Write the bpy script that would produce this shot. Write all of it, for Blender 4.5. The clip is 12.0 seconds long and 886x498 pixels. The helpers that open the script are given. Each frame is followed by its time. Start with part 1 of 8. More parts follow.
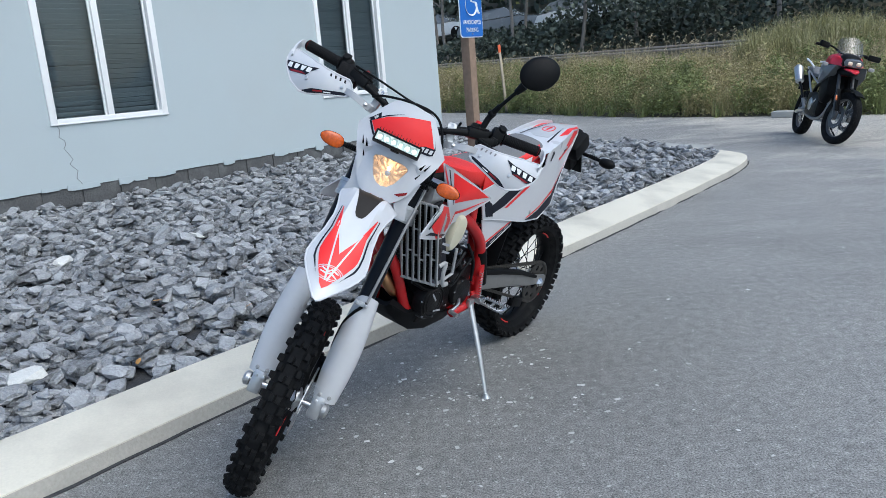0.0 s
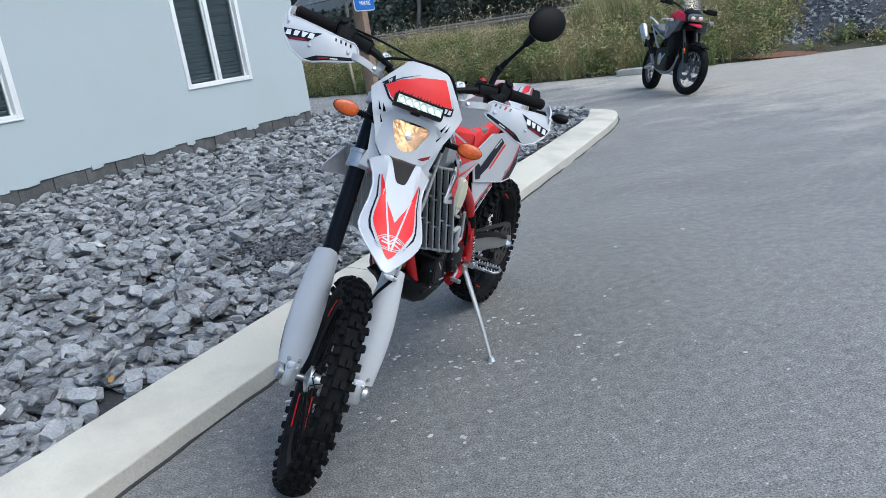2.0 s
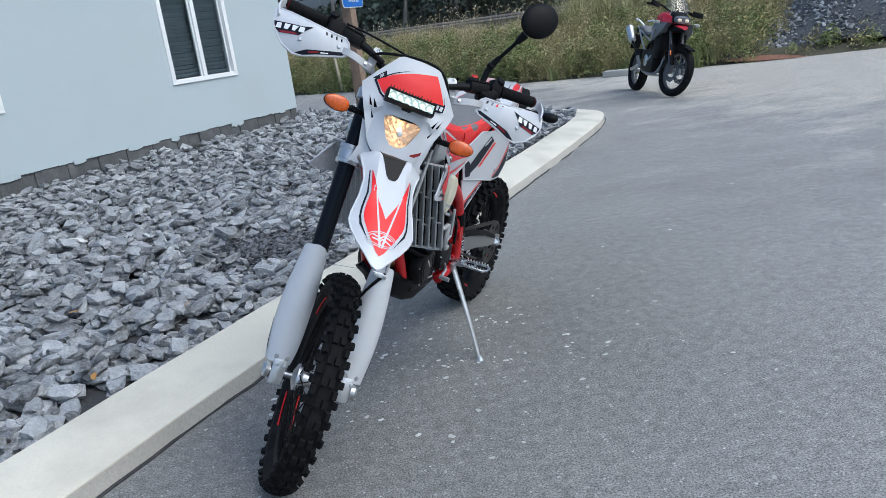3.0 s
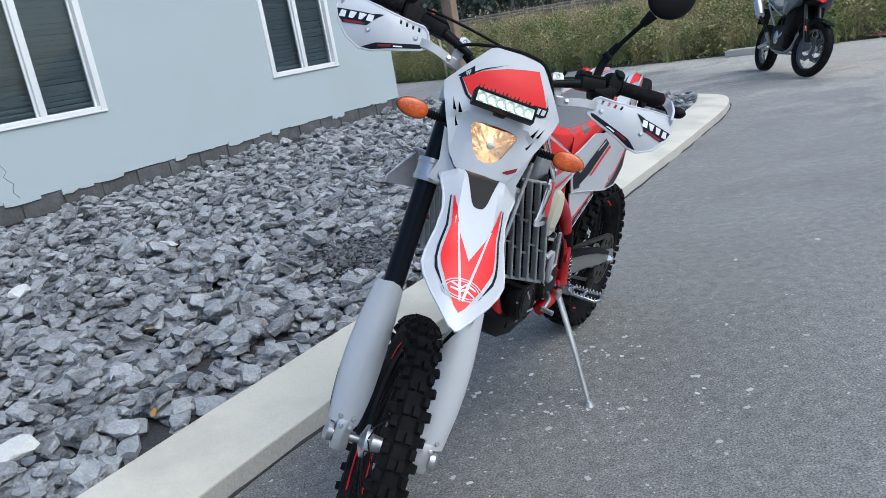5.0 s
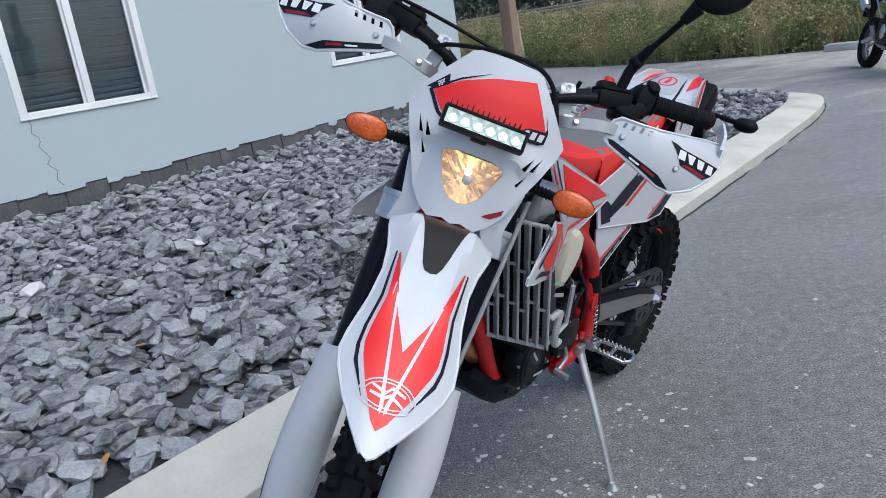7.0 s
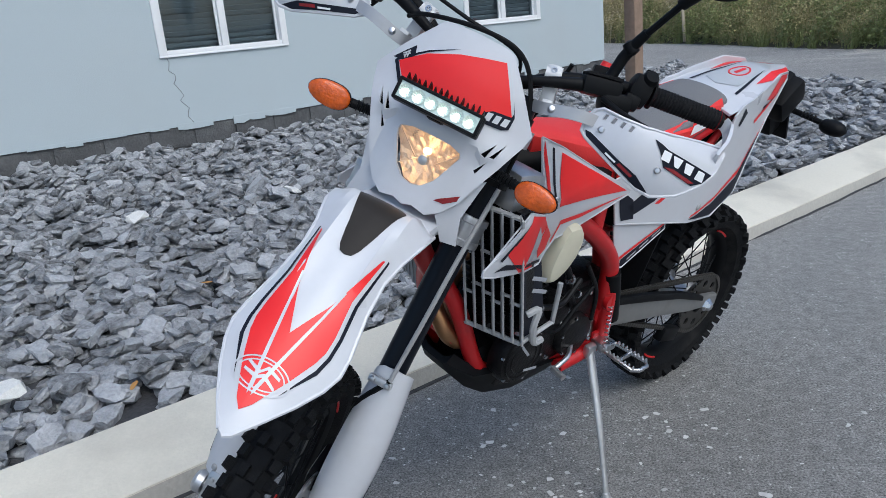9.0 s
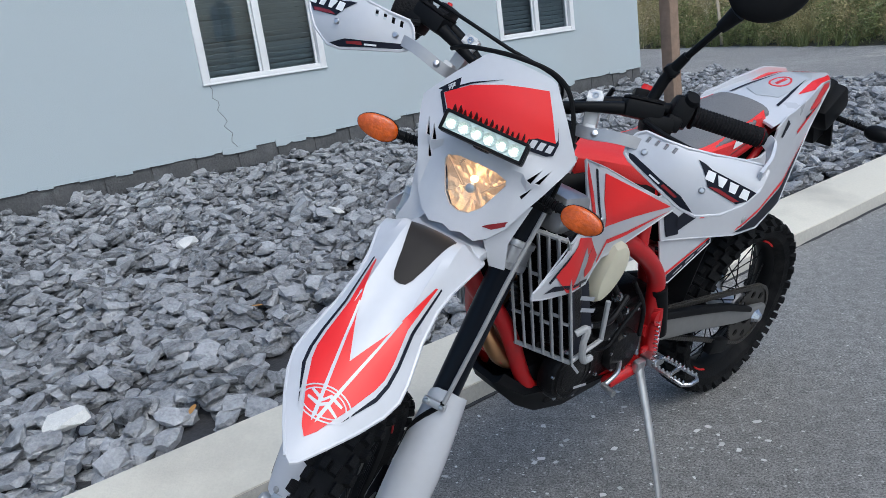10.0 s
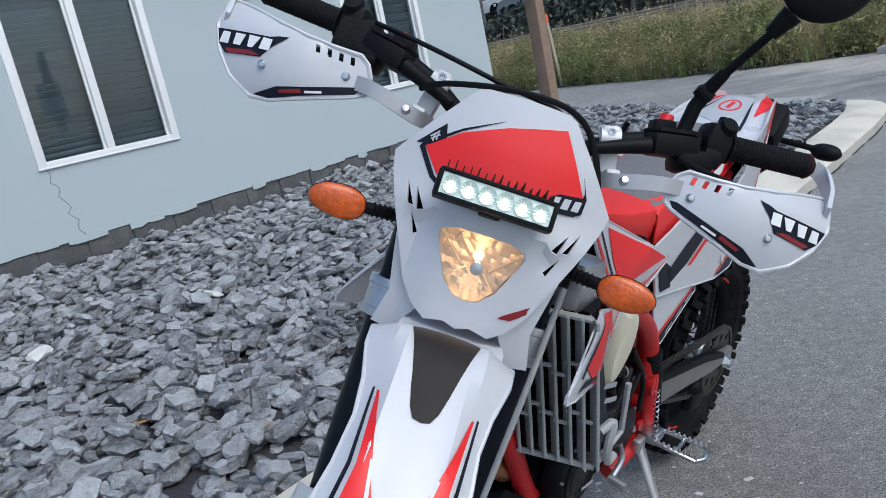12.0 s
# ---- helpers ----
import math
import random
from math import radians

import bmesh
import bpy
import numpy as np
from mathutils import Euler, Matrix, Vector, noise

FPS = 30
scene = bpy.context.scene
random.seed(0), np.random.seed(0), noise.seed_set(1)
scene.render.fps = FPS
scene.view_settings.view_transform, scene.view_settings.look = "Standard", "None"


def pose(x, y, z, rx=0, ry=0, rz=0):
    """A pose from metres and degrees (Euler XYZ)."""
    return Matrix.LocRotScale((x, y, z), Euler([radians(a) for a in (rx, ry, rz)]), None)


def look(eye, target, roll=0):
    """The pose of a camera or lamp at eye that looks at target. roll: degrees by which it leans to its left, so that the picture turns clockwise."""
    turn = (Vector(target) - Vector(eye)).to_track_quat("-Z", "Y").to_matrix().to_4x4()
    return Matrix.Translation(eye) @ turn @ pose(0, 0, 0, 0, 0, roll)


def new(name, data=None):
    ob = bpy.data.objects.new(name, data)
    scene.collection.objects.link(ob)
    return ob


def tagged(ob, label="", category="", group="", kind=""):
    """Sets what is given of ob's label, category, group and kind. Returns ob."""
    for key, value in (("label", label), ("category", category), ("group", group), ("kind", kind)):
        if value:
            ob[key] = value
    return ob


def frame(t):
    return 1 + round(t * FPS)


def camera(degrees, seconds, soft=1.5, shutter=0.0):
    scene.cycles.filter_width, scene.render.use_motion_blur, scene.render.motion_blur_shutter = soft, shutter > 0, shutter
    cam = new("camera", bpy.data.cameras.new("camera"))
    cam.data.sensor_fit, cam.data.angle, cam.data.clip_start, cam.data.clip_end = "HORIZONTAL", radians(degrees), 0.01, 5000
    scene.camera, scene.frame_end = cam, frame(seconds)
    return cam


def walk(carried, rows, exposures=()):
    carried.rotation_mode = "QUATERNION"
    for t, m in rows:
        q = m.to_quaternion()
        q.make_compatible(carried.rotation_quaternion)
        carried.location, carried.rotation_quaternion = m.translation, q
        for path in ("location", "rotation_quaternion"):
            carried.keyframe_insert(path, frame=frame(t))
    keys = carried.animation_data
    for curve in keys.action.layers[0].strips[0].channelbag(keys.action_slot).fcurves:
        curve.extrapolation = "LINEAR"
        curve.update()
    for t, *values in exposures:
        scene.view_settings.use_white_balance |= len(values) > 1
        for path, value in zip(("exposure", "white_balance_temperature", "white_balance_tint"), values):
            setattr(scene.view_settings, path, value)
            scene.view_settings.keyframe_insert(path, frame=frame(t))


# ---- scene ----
cam = camera(59.6, 12.0, soft=0.7)
METRES, EYE, TILT, LEAN, TURN = 2.68, 1.32, -0.8, 0.0, 0.0
ROWS = [
    (0.0, 0.0, 0.0, 0.0, -0.95, -12.07, 4.47),
    (0.5, -0.0798, 0.0037, -0.0018, -4.84, -12.84, 5.58),
    (1.0, -0.125, 0.036, -0.0046, -7.84, -13.68, 6.92),
    (1.5, -0.1723, 0.0493, -0.0034, -10.74, -14.28, 8.01),
    (2.0, -0.2156, 0.0446, -0.0037, -13.57, -14.72, 8.52),
    (2.5, -0.2301, 0.0371, -0.0069, -15.06, -14.97, 8.11),
    (3.0, -0.2215, 0.0529, -0.0068, -14.6, -14.9, 7.76),
    (3.5, -0.1989, 0.0898, -0.0075, -12.4, -14.87, 7.58),
    (5.5, -0.1557, 0.2742, -0.0034, -5.57, -14.75, 9.83),
    (6.0, -0.1291, 0.3151, -0.0067, -4.23, -14.48, 9.69),
    (6.5, -0.0947, 0.3608, -0.0085, -2.15, -14.52, 9.26),
    (8.5, 0.0194, 0.4613, -0.0104, 7.05, -15.74, 5.36),
    (9.0, 0.0575, 0.442, -0.0182, 11.33, -16.0, 4.77),
    (9.5, 0.0639, 0.4284, -0.0112, 12.68, -15.79, 6.02),
    (10.0, 0.055, 0.4299, -0.0053, 13.73, -14.84, 7.27),
    (10.5, 0.0399, 0.441, -0.006, 13.13, -14.75, 7.85),
    (11.0, 0.0102, 0.4721, -0.0045, 9.85, -14.54, 9.15),
    (11.5, -0.0141, 0.508, -0.0079, 5.81, -13.53, 10.56),
    (12.0, -0.0429, 0.5541, -0.0042, 2.12, -12.72, 11.55),
]
WALK = [(t, pose(0, 0, EYE, TILT, LEAN, TURN) @ pose(METRES * x, METRES * y, METRES * z, 90 + pitch, roll, yaw)) for t, x, y, z, yaw, pitch, roll in ROWS]
walk(cam, WALK, [(0.0, 0.33, 5700, 2), (3.5, 0.33, 5700, 2), (8.5, 0.13, 5750, 4), (12.0, 0.13, 5750, 4)])

import itertools

# ---- light ----
world = bpy.data.worlds.new("sky")
scene.world = world
world.use_nodes = True
SUN_ELEV, SUN_AZ = 51.0, 132.0
_n = world.node_tree.nodes
_sky = _n.new("ShaderNodeTexSky")
_sky.sky_type = "NISHITA"
_sky.sun_disc = False
_sky.sun_elevation, _sky.sun_rotation = radians(SUN_ELEV), radians(SUN_AZ)
_sky.air_density, _sky.dust_density, _sky.ozone_density = 1.0, 4.0, 1.0
_n["Background"].inputs["Strength"].default_value = 0.15
world.node_tree.links.new(_sky.outputs["Color"], _n["Background"].inputs["Color"])
sun_data = bpy.data.lights.new("sun", "SUN")
sun_data.energy, sun_data.angle, sun_data.color = 0.72, radians(55), (1.0, 0.98, 0.96)
sun = new("sun", sun_data)
_d = Vector((math.sin(radians(SUN_AZ)) * math.cos(radians(SUN_ELEV)), math.cos(radians(SUN_AZ)) * math.cos(radians(SUN_ELEV)), math.sin(radians(SUN_ELEV))))
sun.matrix_world = look(_d * 40, (0, 0, 0))


# ---- materials ----
def mat(name, col, rough=0.5, metal=0.0, vary=0.08, grain=60.0, large=3.0, bump=0.0, bump_scale=120.0, dirt=None, dirt_amount=0.0, dirt_scale=6.0, coat=0.0, per_object=0.0, per_island=0.0, rough_vary=0.08):
    """Principled surface: colour varied at two scales, dirt in blotches, fine relief."""
    m = bpy.data.materials.new(name)
    m.use_nodes = True
    nt = m.node_tree
    N, L = nt.nodes, nt.links
    b = N["Principled BSDF"]
    b.inputs["Metallic"].default_value = metal
    if max(col) < 0.05:
        b.inputs["Specular IOR Level"].default_value = 0.12
    b.inputs["Coat Weight"].default_value = coat
    b.inputs["Coat Roughness"].default_value = 0.12
    tc = N.new("ShaderNodeTexCoord")

    def tex(scale, detail=4.0):
        t = N.new("ShaderNodeTexNoise")
        t.inputs["Scale"].default_value = scale
        t.inputs["Detail"].default_value = detail
        L.new(tc.outputs["Object"], t.inputs["Vector"])
        return t.outputs["Fac"]

    def math_node(op, a, c):
        q = N.new("ShaderNodeMath")
        q.operation = op
        for i, v in enumerate((a, c)):
            if isinstance(v, (int, float)):
                q.inputs[i].default_value = v
            else:
                L.new(v, q.inputs[i])
        return q.outputs[0]

    fine, broad = tex(grain), tex(large)
    k = math_node("ADD", math_node("MULTIPLY", fine, 0.5), math_node("MULTIPLY", broad, 0.5))
    k = math_node("ADD", math_node("MULTIPLY", math_node("SUBTRACT", k, 0.5), vary * 4), 1.0)
    if per_object:
        oi = N.new("ShaderNodeObjectInfo")
        k = math_node("ADD", k, math_node("MULTIPLY", math_node("SUBTRACT", oi.outputs["Random"], 0.5), per_object))
    if per_island:
        ge = N.new("ShaderNodeNewGeometry")
        k = math_node("ADD", k, math_node("MULTIPLY", math_node("SUBTRACT", ge.outputs["Random Per Island"], 0.5), per_island))
    mx = N.new("ShaderNodeVectorMath")
    mx.operation = "SCALE"
    mx.inputs[0].default_value = col
    L.new(k, mx.inputs["Scale"])
    out = mx.outputs[0]
    if dirt:
        cr = N.new("ShaderNodeMapRange")
        cr.inputs["From Min"].default_value, cr.inputs["From Max"].default_value = 0.48, 0.72
        L.new(tex(dirt_scale, 8.0), cr.inputs["Value"])
        mm = N.new("ShaderNodeMix")
        mm.data_type = "RGBA"
        L.new(math_node("MULTIPLY", cr.outputs[0], dirt_amount), mm.inputs["Factor"])
        L.new(out, mm.inputs["A"])
        mm.inputs["B"].default_value = (*dirt, 1)
        out = mm.outputs["Result"]
    L.new(out, b.inputs["Base Color"])
    L.new(math_node("ADD", math_node("MULTIPLY", math_node("SUBTRACT", broad, 0.5), rough_vary * 3), rough), b.inputs["Roughness"])
    if bump:
        bp = N.new("ShaderNodeBump")
        bp.inputs["Strength"].default_value = bump
        bp.inputs["Distance"].default_value = 0.01
        L.new(tex(bump_scale, 6.0), bp.inputs["Height"])
        L.new(bp.outputs[0], b.inputs["Normal"])
    return m


def glow(name, col, strength):
    m = bpy.data.materials.new(name)
    m.use_nodes = True
    b = m.node_tree.nodes["Principled BSDF"]
    b.inputs["Base Color"].default_value = (*col, 1)
    b.inputs["Emission Color"].default_value = (*col, 1)
    b.inputs["Emission Strength"].default_value = strength
    return m


def clear(name, col=(1, 1, 1), rough=0.02, weight=1.0, ior=1.45):
    m = bpy.data.materials.new(name)
    m.use_nodes = True
    b = m.node_tree.nodes["Principled BSDF"]
    b.inputs["Base Color"].default_value = (*col, 1)
    b.inputs["Roughness"].default_value = rough
    b.inputs["Transmission Weight"].default_value = weight
    b.inputs["IOR"].default_value = ior
    return m


def pane_material(name, tint):
    """Thin glass: lets the view through and mirrors by Fresnel."""
    m = bpy.data.materials.new(name)
    m.use_nodes = True
    N, L = m.node_tree.nodes, m.node_tree.links
    N.remove(N["Principled BSDF"])
    t, g, x, f = N.new("ShaderNodeBsdfTransparent"), N.new("ShaderNodeBsdfGlossy"), N.new("ShaderNodeMixShader"), N.new("ShaderNodeLayerWeight")
    t.inputs["Color"].default_value = (*tint, 1)
    g.inputs["Roughness"].default_value = 0.015
    f.inputs["Blend"].default_value = 0.5
    p5, sc = N.new("ShaderNodeMath"), N.new("ShaderNodeMath")
    p5.operation, sc.operation = "POWER", "MULTIPLY_ADD"
    p5.inputs[1].default_value, sc.inputs[1].default_value, sc.inputs[2].default_value = 4.0, 0.7, 0.045
    L.new(f.outputs["Facing"], p5.inputs[0])
    L.new(p5.outputs[0], sc.inputs[0])
    L.new(sc.outputs[0], x.inputs["Fac"])
    L.new(t.outputs[0], x.inputs[1])
    L.new(g.outputs[0], x.inputs[2])
    L.new(x.outputs[0], N["Material Output"].inputs["Surface"])
    return m


def asphalt_material():
    m = mat("asphalt", (0.262, 0.258, 0.248), 0.74, vary=0.42, grain=260.0, large=0.35, bump=0.35, bump_scale=420.0, dirt=(0.24, 0.24, 0.235), dirt_amount=0.4, dirt_scale=0.5)
    N, L = m.node_tree.nodes, m.node_tree.links
    b = N["Principled BSDF"]
    # light aggregate specks
    tc = N.new("ShaderNodeTexCoord")
    v = N.new("ShaderNodeTexVoronoi")
    v.inputs["Scale"].default_value = 70.0
    v.feature = "F1"
    L.new(tc.outputs["Object"], v.inputs["Vector"])
    sep = N.new("ShaderNodeSeparateColor")
    L.new(v.outputs["Color"], sep.inputs[0])
    gt = N.new("ShaderNodeMath")
    gt.operation = "GREATER_THAN"
    gt.inputs[1].default_value = 0.90
    L.new(sep.outputs[0], gt.inputs[0])
    lt = N.new("ShaderNodeMath")
    lt.operation = "LESS_THAN"
    lt.inputs[1].default_value = 0.32
    L.new(v.outputs["Distance"], lt.inputs[0])
    mu = N.new("ShaderNodeMath")
    mu.operation = "MULTIPLY"
    L.new(gt.outputs[0], mu.inputs[0])
    L.new(lt.outputs[0], mu.inputs[1])
    mu2 = N.new("ShaderNodeMath")
    mu2.operation = "MULTIPLY"
    mu2.inputs[1].default_value = 0.8
    L.new(mu.outputs[0], mu2.inputs[0])
    mm = N.new("ShaderNodeMix")
    mm.data_type = "RGBA"
    old = b.inputs["Base Color"].links[0].from_socket
    L.new(mu2.outputs[0], mm.inputs["Factor"])
    L.new(old, mm.inputs["A"])
    mm.inputs["B"].default_value = (0.52, 0.52, 0.51, 1)
    # coarse dark and light grains
    nz = N.new("ShaderNodeTexNoise")
    nz.inputs["Scale"].default_value, nz.inputs["Detail"].default_value, nz.inputs["Roughness"].default_value = 150.0, 4.0, 0.75
    L.new(tc.outputs["Object"], nz.inputs["Vector"])
    mr = N.new("ShaderNodeMapRange")
    mr.inputs["From Min"].default_value, mr.inputs["From Max"].default_value = 0.34, 0.66
    mr.inputs["To Min"].default_value, mr.inputs["To Max"].default_value = 0.22, 1.86
    L.new(nz.outputs["Fac"], mr.inputs["Value"])
    # worn streaks along the lot
    st = N.new("ShaderNodeMapping")
    st.inputs["Rotation"].default_value = (0, 0, radians(-35))
    st.inputs["Scale"].default_value = (0.85, 1.25, 1.0)
    L.new(tc.outputs["Object"], st.inputs["Vector"])
    n2 = N.new("ShaderNodeTexNoise")
    n2.inputs["Scale"].default_value, n2.inputs["Detail"].default_value, n2.inputs["Roughness"].default_value = 1.6, 10.0, 0.68
    L.new(st.outputs[0], n2.inputs["Vector"])
    m2 = N.new("ShaderNodeMapRange")
    m2.inputs["From Min"].default_value, m2.inputs["From Max"].default_value = 0.3, 0.7
    m2.inputs["To Min"].default_value, m2.inputs["To Max"].default_value = 0.86, 1.14
    L.new(n2.outputs["Fac"], m2.inputs["Value"])
    # grain that still reads from afar
    n3 = N.new("ShaderNodeTexNoise")
    n3.inputs["Scale"].default_value, n3.inputs["Detail"].default_value, n3.inputs["Roughness"].default_value = 22.0, 6.0, 0.8
    L.new(tc.outputs["Object"], n3.inputs["Vector"])
    m3 = N.new("ShaderNodeMapRange")
    m3.inputs["From Min"].default_value, m3.inputs["From Max"].default_value = 0.35, 0.65
    m3.inputs["To Min"].default_value, m3.inputs["To Max"].default_value = 0.70, 1.30
    L.new(n3.outputs["Fac"], m3.inputs["Value"])
    m4 = N.new("ShaderNodeMath")
    m4.operation = "MULTIPLY"
    L.new(m2.outputs[0], m4.inputs[0])
    L.new(m3.outputs[0], m4.inputs[1])
    pr = N.new("ShaderNodeMath")
    pr.operation = "MULTIPLY"
    L.new(mr.outputs[0], pr.inputs[0])
    L.new(m4.outputs[0], pr.inputs[1])
    dt = N.new("ShaderNodeVectorMath")
    dt.operation = "DOT_PRODUCT"
    dt.inputs[1].default_value = (0.788, -0.617, 0)
    L.new(tc.outputs["Object"], dt.inputs[0])
    mp = N.new("ShaderNodeMapRange")
    mp.inputs["From Min"].default_value, mp.inputs["From Max"].default_value = -2.0, 2.5
    mp.inputs["To Min"].default_value, mp.inputs["To Max"].default_value = 0.0, 0.68
    L.new(dt.outputs["Value"], mp.inputs["Value"])
    dn = N.new("ShaderNodeMath")
    dn.operation = "MULTIPLY"
    L.new(mp.outputs[0], dn.inputs[0])
    L.new(m2.outputs[0], dn.inputs[1])
    du = N.new("ShaderNodeMix")
    du.data_type = "RGBA"
    du.inputs["B"].default_value = (0.36, 0.36, 0.355, 1)
    L.new(dn.outputs[0], du.inputs["Factor"])
    L.new(mm.outputs["Result"], du.inputs["A"])
    # pale dusty concrete towards the far corner of the lot, in patches
    sx = N.new("ShaderNodeSeparateXYZ")
    L.new(tc.outputs["Object"], sx.inputs[0])
    n4 = N.new("ShaderNodeTexNoise")
    n4.inputs["Scale"].default_value, n4.inputs["Detail"].default_value, n4.inputs["Roughness"].default_value = 0.8, 9.0, 0.65
    L.new(st.outputs[0], n4.inputs["Vector"])
    ad = N.new("ShaderNodeMath")
    ad.operation = "MULTIPLY_ADD"
    ad.inputs[1].default_value = 9.0
    L.new(n4.outputs["Fac"], ad.inputs[0])
    L.new(sx.outputs["X"], ad.inputs[2])
    fa = N.new("ShaderNodeMapRange")
    fa.inputs["From Min"].default_value, fa.inputs["From Max"].default_value = 8.6, 10.6
    fa.inputs["To Min"].default_value, fa.inputs["To Max"].default_value = 0.0, 0.75
    L.new(ad.outputs[0], fa.inputs["Value"])
    far = N.new("ShaderNodeMix")
    far.data_type = "RGBA"
    far.inputs["B"].default_value = (0.49, 0.46, 0.405, 1)
    L.new(fa.outputs[0], far.inputs["Factor"])
    L.new(du.outputs["Result"], far.inputs["A"])
    # dark patch round the parked motorcycle: its soft shade painted in, plus staining
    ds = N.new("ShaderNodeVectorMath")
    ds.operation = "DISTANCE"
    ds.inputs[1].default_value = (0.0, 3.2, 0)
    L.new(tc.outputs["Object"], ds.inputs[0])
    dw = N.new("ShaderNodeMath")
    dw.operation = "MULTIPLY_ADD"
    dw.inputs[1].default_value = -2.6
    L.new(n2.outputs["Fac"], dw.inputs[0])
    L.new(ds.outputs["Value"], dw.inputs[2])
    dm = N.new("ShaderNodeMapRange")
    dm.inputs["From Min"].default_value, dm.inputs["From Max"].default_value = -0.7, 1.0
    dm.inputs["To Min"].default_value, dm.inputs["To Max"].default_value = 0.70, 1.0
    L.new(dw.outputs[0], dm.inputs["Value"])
    shade_stain = N.new("ShaderNodeVectorMath")
    shade_stain.operation = "SCALE"
    L.new(far.outputs["Result"], shade_stain.inputs[0])
    L.new(dm.outputs[0], shade_stain.inputs["Scale"])
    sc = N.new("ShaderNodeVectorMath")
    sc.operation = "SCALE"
    L.new(shade_stain.outputs[0], sc.inputs[0])
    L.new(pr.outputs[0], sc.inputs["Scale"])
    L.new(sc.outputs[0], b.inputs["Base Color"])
    return m


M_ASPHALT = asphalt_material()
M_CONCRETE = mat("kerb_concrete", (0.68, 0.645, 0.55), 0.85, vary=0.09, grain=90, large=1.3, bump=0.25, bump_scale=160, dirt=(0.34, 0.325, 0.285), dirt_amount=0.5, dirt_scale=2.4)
# same concrete, with the face's shade put into a darker base colour, plus dirt
M_FACE = mat("shaded_kerb_concrete", (0.43, 0.415, 0.375), 0.95, vary=0.2, grain=70, large=2.0, bump=0.4, bump_scale=120, dirt=(0.26, 0.25, 0.23), dirt_amount=0.4, dirt_scale=2.5)
M_SLAB = mat("slab_concrete", (0.42, 0.42, 0.40), 0.9, vary=0.10, grain=60, large=0.8, bump=0.2, dirt=(0.28, 0.28, 0.27), dirt_amount=0.5, dirt_scale=1.2)
M_ROCK = mat("slate_rock", (0.285, 0.293, 0.306), 0.5, vary=0.6, grain=70, large=14, bump=1.5, bump_scale=75, dirt=(0.42, 0.43, 0.445), dirt_amount=0.5, dirt_scale=22, per_island=1.0)
M_ROCK_ONE = mat("slate_rock_piece", (0.290, 0.298, 0.311), 0.5, vary=0.6, grain=7, large=1.4, bump=1.0, bump_scale=7.5, dirt=(0.36, 0.37, 0.385), dirt_amount=0.5, dirt_scale=2.2, per_object=1.0)
M_GAP_DARK = mat("gap_dark", (0.045, 0.046, 0.05), 0.95, vary=0.4, grain=60, large=8, bump=1.0, bump_scale=50)
M_STUCCO = mat("white_stucco", (0.437, 0.50, 0.532), 0.9, vary=0.035, grain=140, large=0.9, bump=0.22, bump_scale=170, dirt=(0.42, 0.46, 0.48), dirt_amount=0.5, dirt_scale=0.9)
M_BLOCK = mat("foundation_block", (0.095, 0.097, 0.10), 0.95, vary=0.35, grain=50, large=4, bump=0.9, bump_scale=60, dirt=(0.19, 0.195, 0.20), dirt_amount=0.45, dirt_scale=7)
M_VINYL = mat("white_vinyl", (0.80, 0.81, 0.82), 0.4, vary=0.03, grain=40, large=3)
M_BLIND = mat("blind_slat", (0.36, 0.41, 0.43), 0.6, vary=0.1, grain=20, large=2)
M_DARKROOM = mat("dark_interior", (0.05, 0.055, 0.06), 0.9, vary=0.1)
M_PANE = pane_material("window_glass", (0.72, 0.76, 0.78))
M_CRACK = mat("crack_dark", (0.22, 0.23, 0.24), 0.95, vary=0.2)
M_SOIL = mat("weedy_soil", (0.075, 0.07, 0.045), 0.95, vary=0.4, grain=14, large=1.2, bump=0.6, bump_scale=20)
M_MOUND = mat("dark_gravel", (0.085, 0.09, 0.098), 0.95, vary=0.8, grain=24, large=1.5, bump=0.8, bump_scale=18)
M_POST = mat("weathered_post", (0.235, 0.165, 0.12), 0.85, vary=0.25, grain=30, large=5, bump=0.4, bump_scale=60)
M_BLUE = mat("sign_blue", (0.02, 0.13, 0.48), 0.45, vary=0.05)
M_SIGNWHITE = mat("sign_white", (0.82, 0.83, 0.84), 0.45, vary=0.03)
M_ORANGE = mat("stake_orange", (0.75, 0.14, 0.05), 0.7, vary=0.1)
M_WOOD = mat("stake_wood", (0.42, 0.36, 0.28), 0.8, vary=0.15)
M_RAIL = mat("rail_steel", (0.30, 0.275, 0.25), 0.5, metal=0.2, vary=0.2)
M_LEAF = [mat("weed_leaf_green", (0.215, 0.245, 0.09), 0.6, vary=0.3, grain=8, large=0.6, per_island=0.7), mat("weed_leaf_olive", (0.345, 0.305, 0.145), 0.65, vary=0.3, grain=8, large=0.6, per_island=0.7), mat("dry_grass", (0.50, 0.42, 0.26), 0.7, vary=0.25, grain=8, large=0.6, per_island=0.6), mat("dark_leaf", (0.066, 0.084, 0.066), 0.6, vary=0.3, grain=4, large=0.3, per_island=0.7), mat("yellow_leaf", (0.16, 0.16, 0.04), 0.6, vary=0.3, grain=4, large=0.5, per_island=0.7)]
M_BARK = mat("pale_bark", (0.22, 0.205, 0.19), 0.9, vary=0.25, grain=20, large=3, bump=0.4)


# ---- mesh helpers ----
def V(*a):
    return Vector(a)


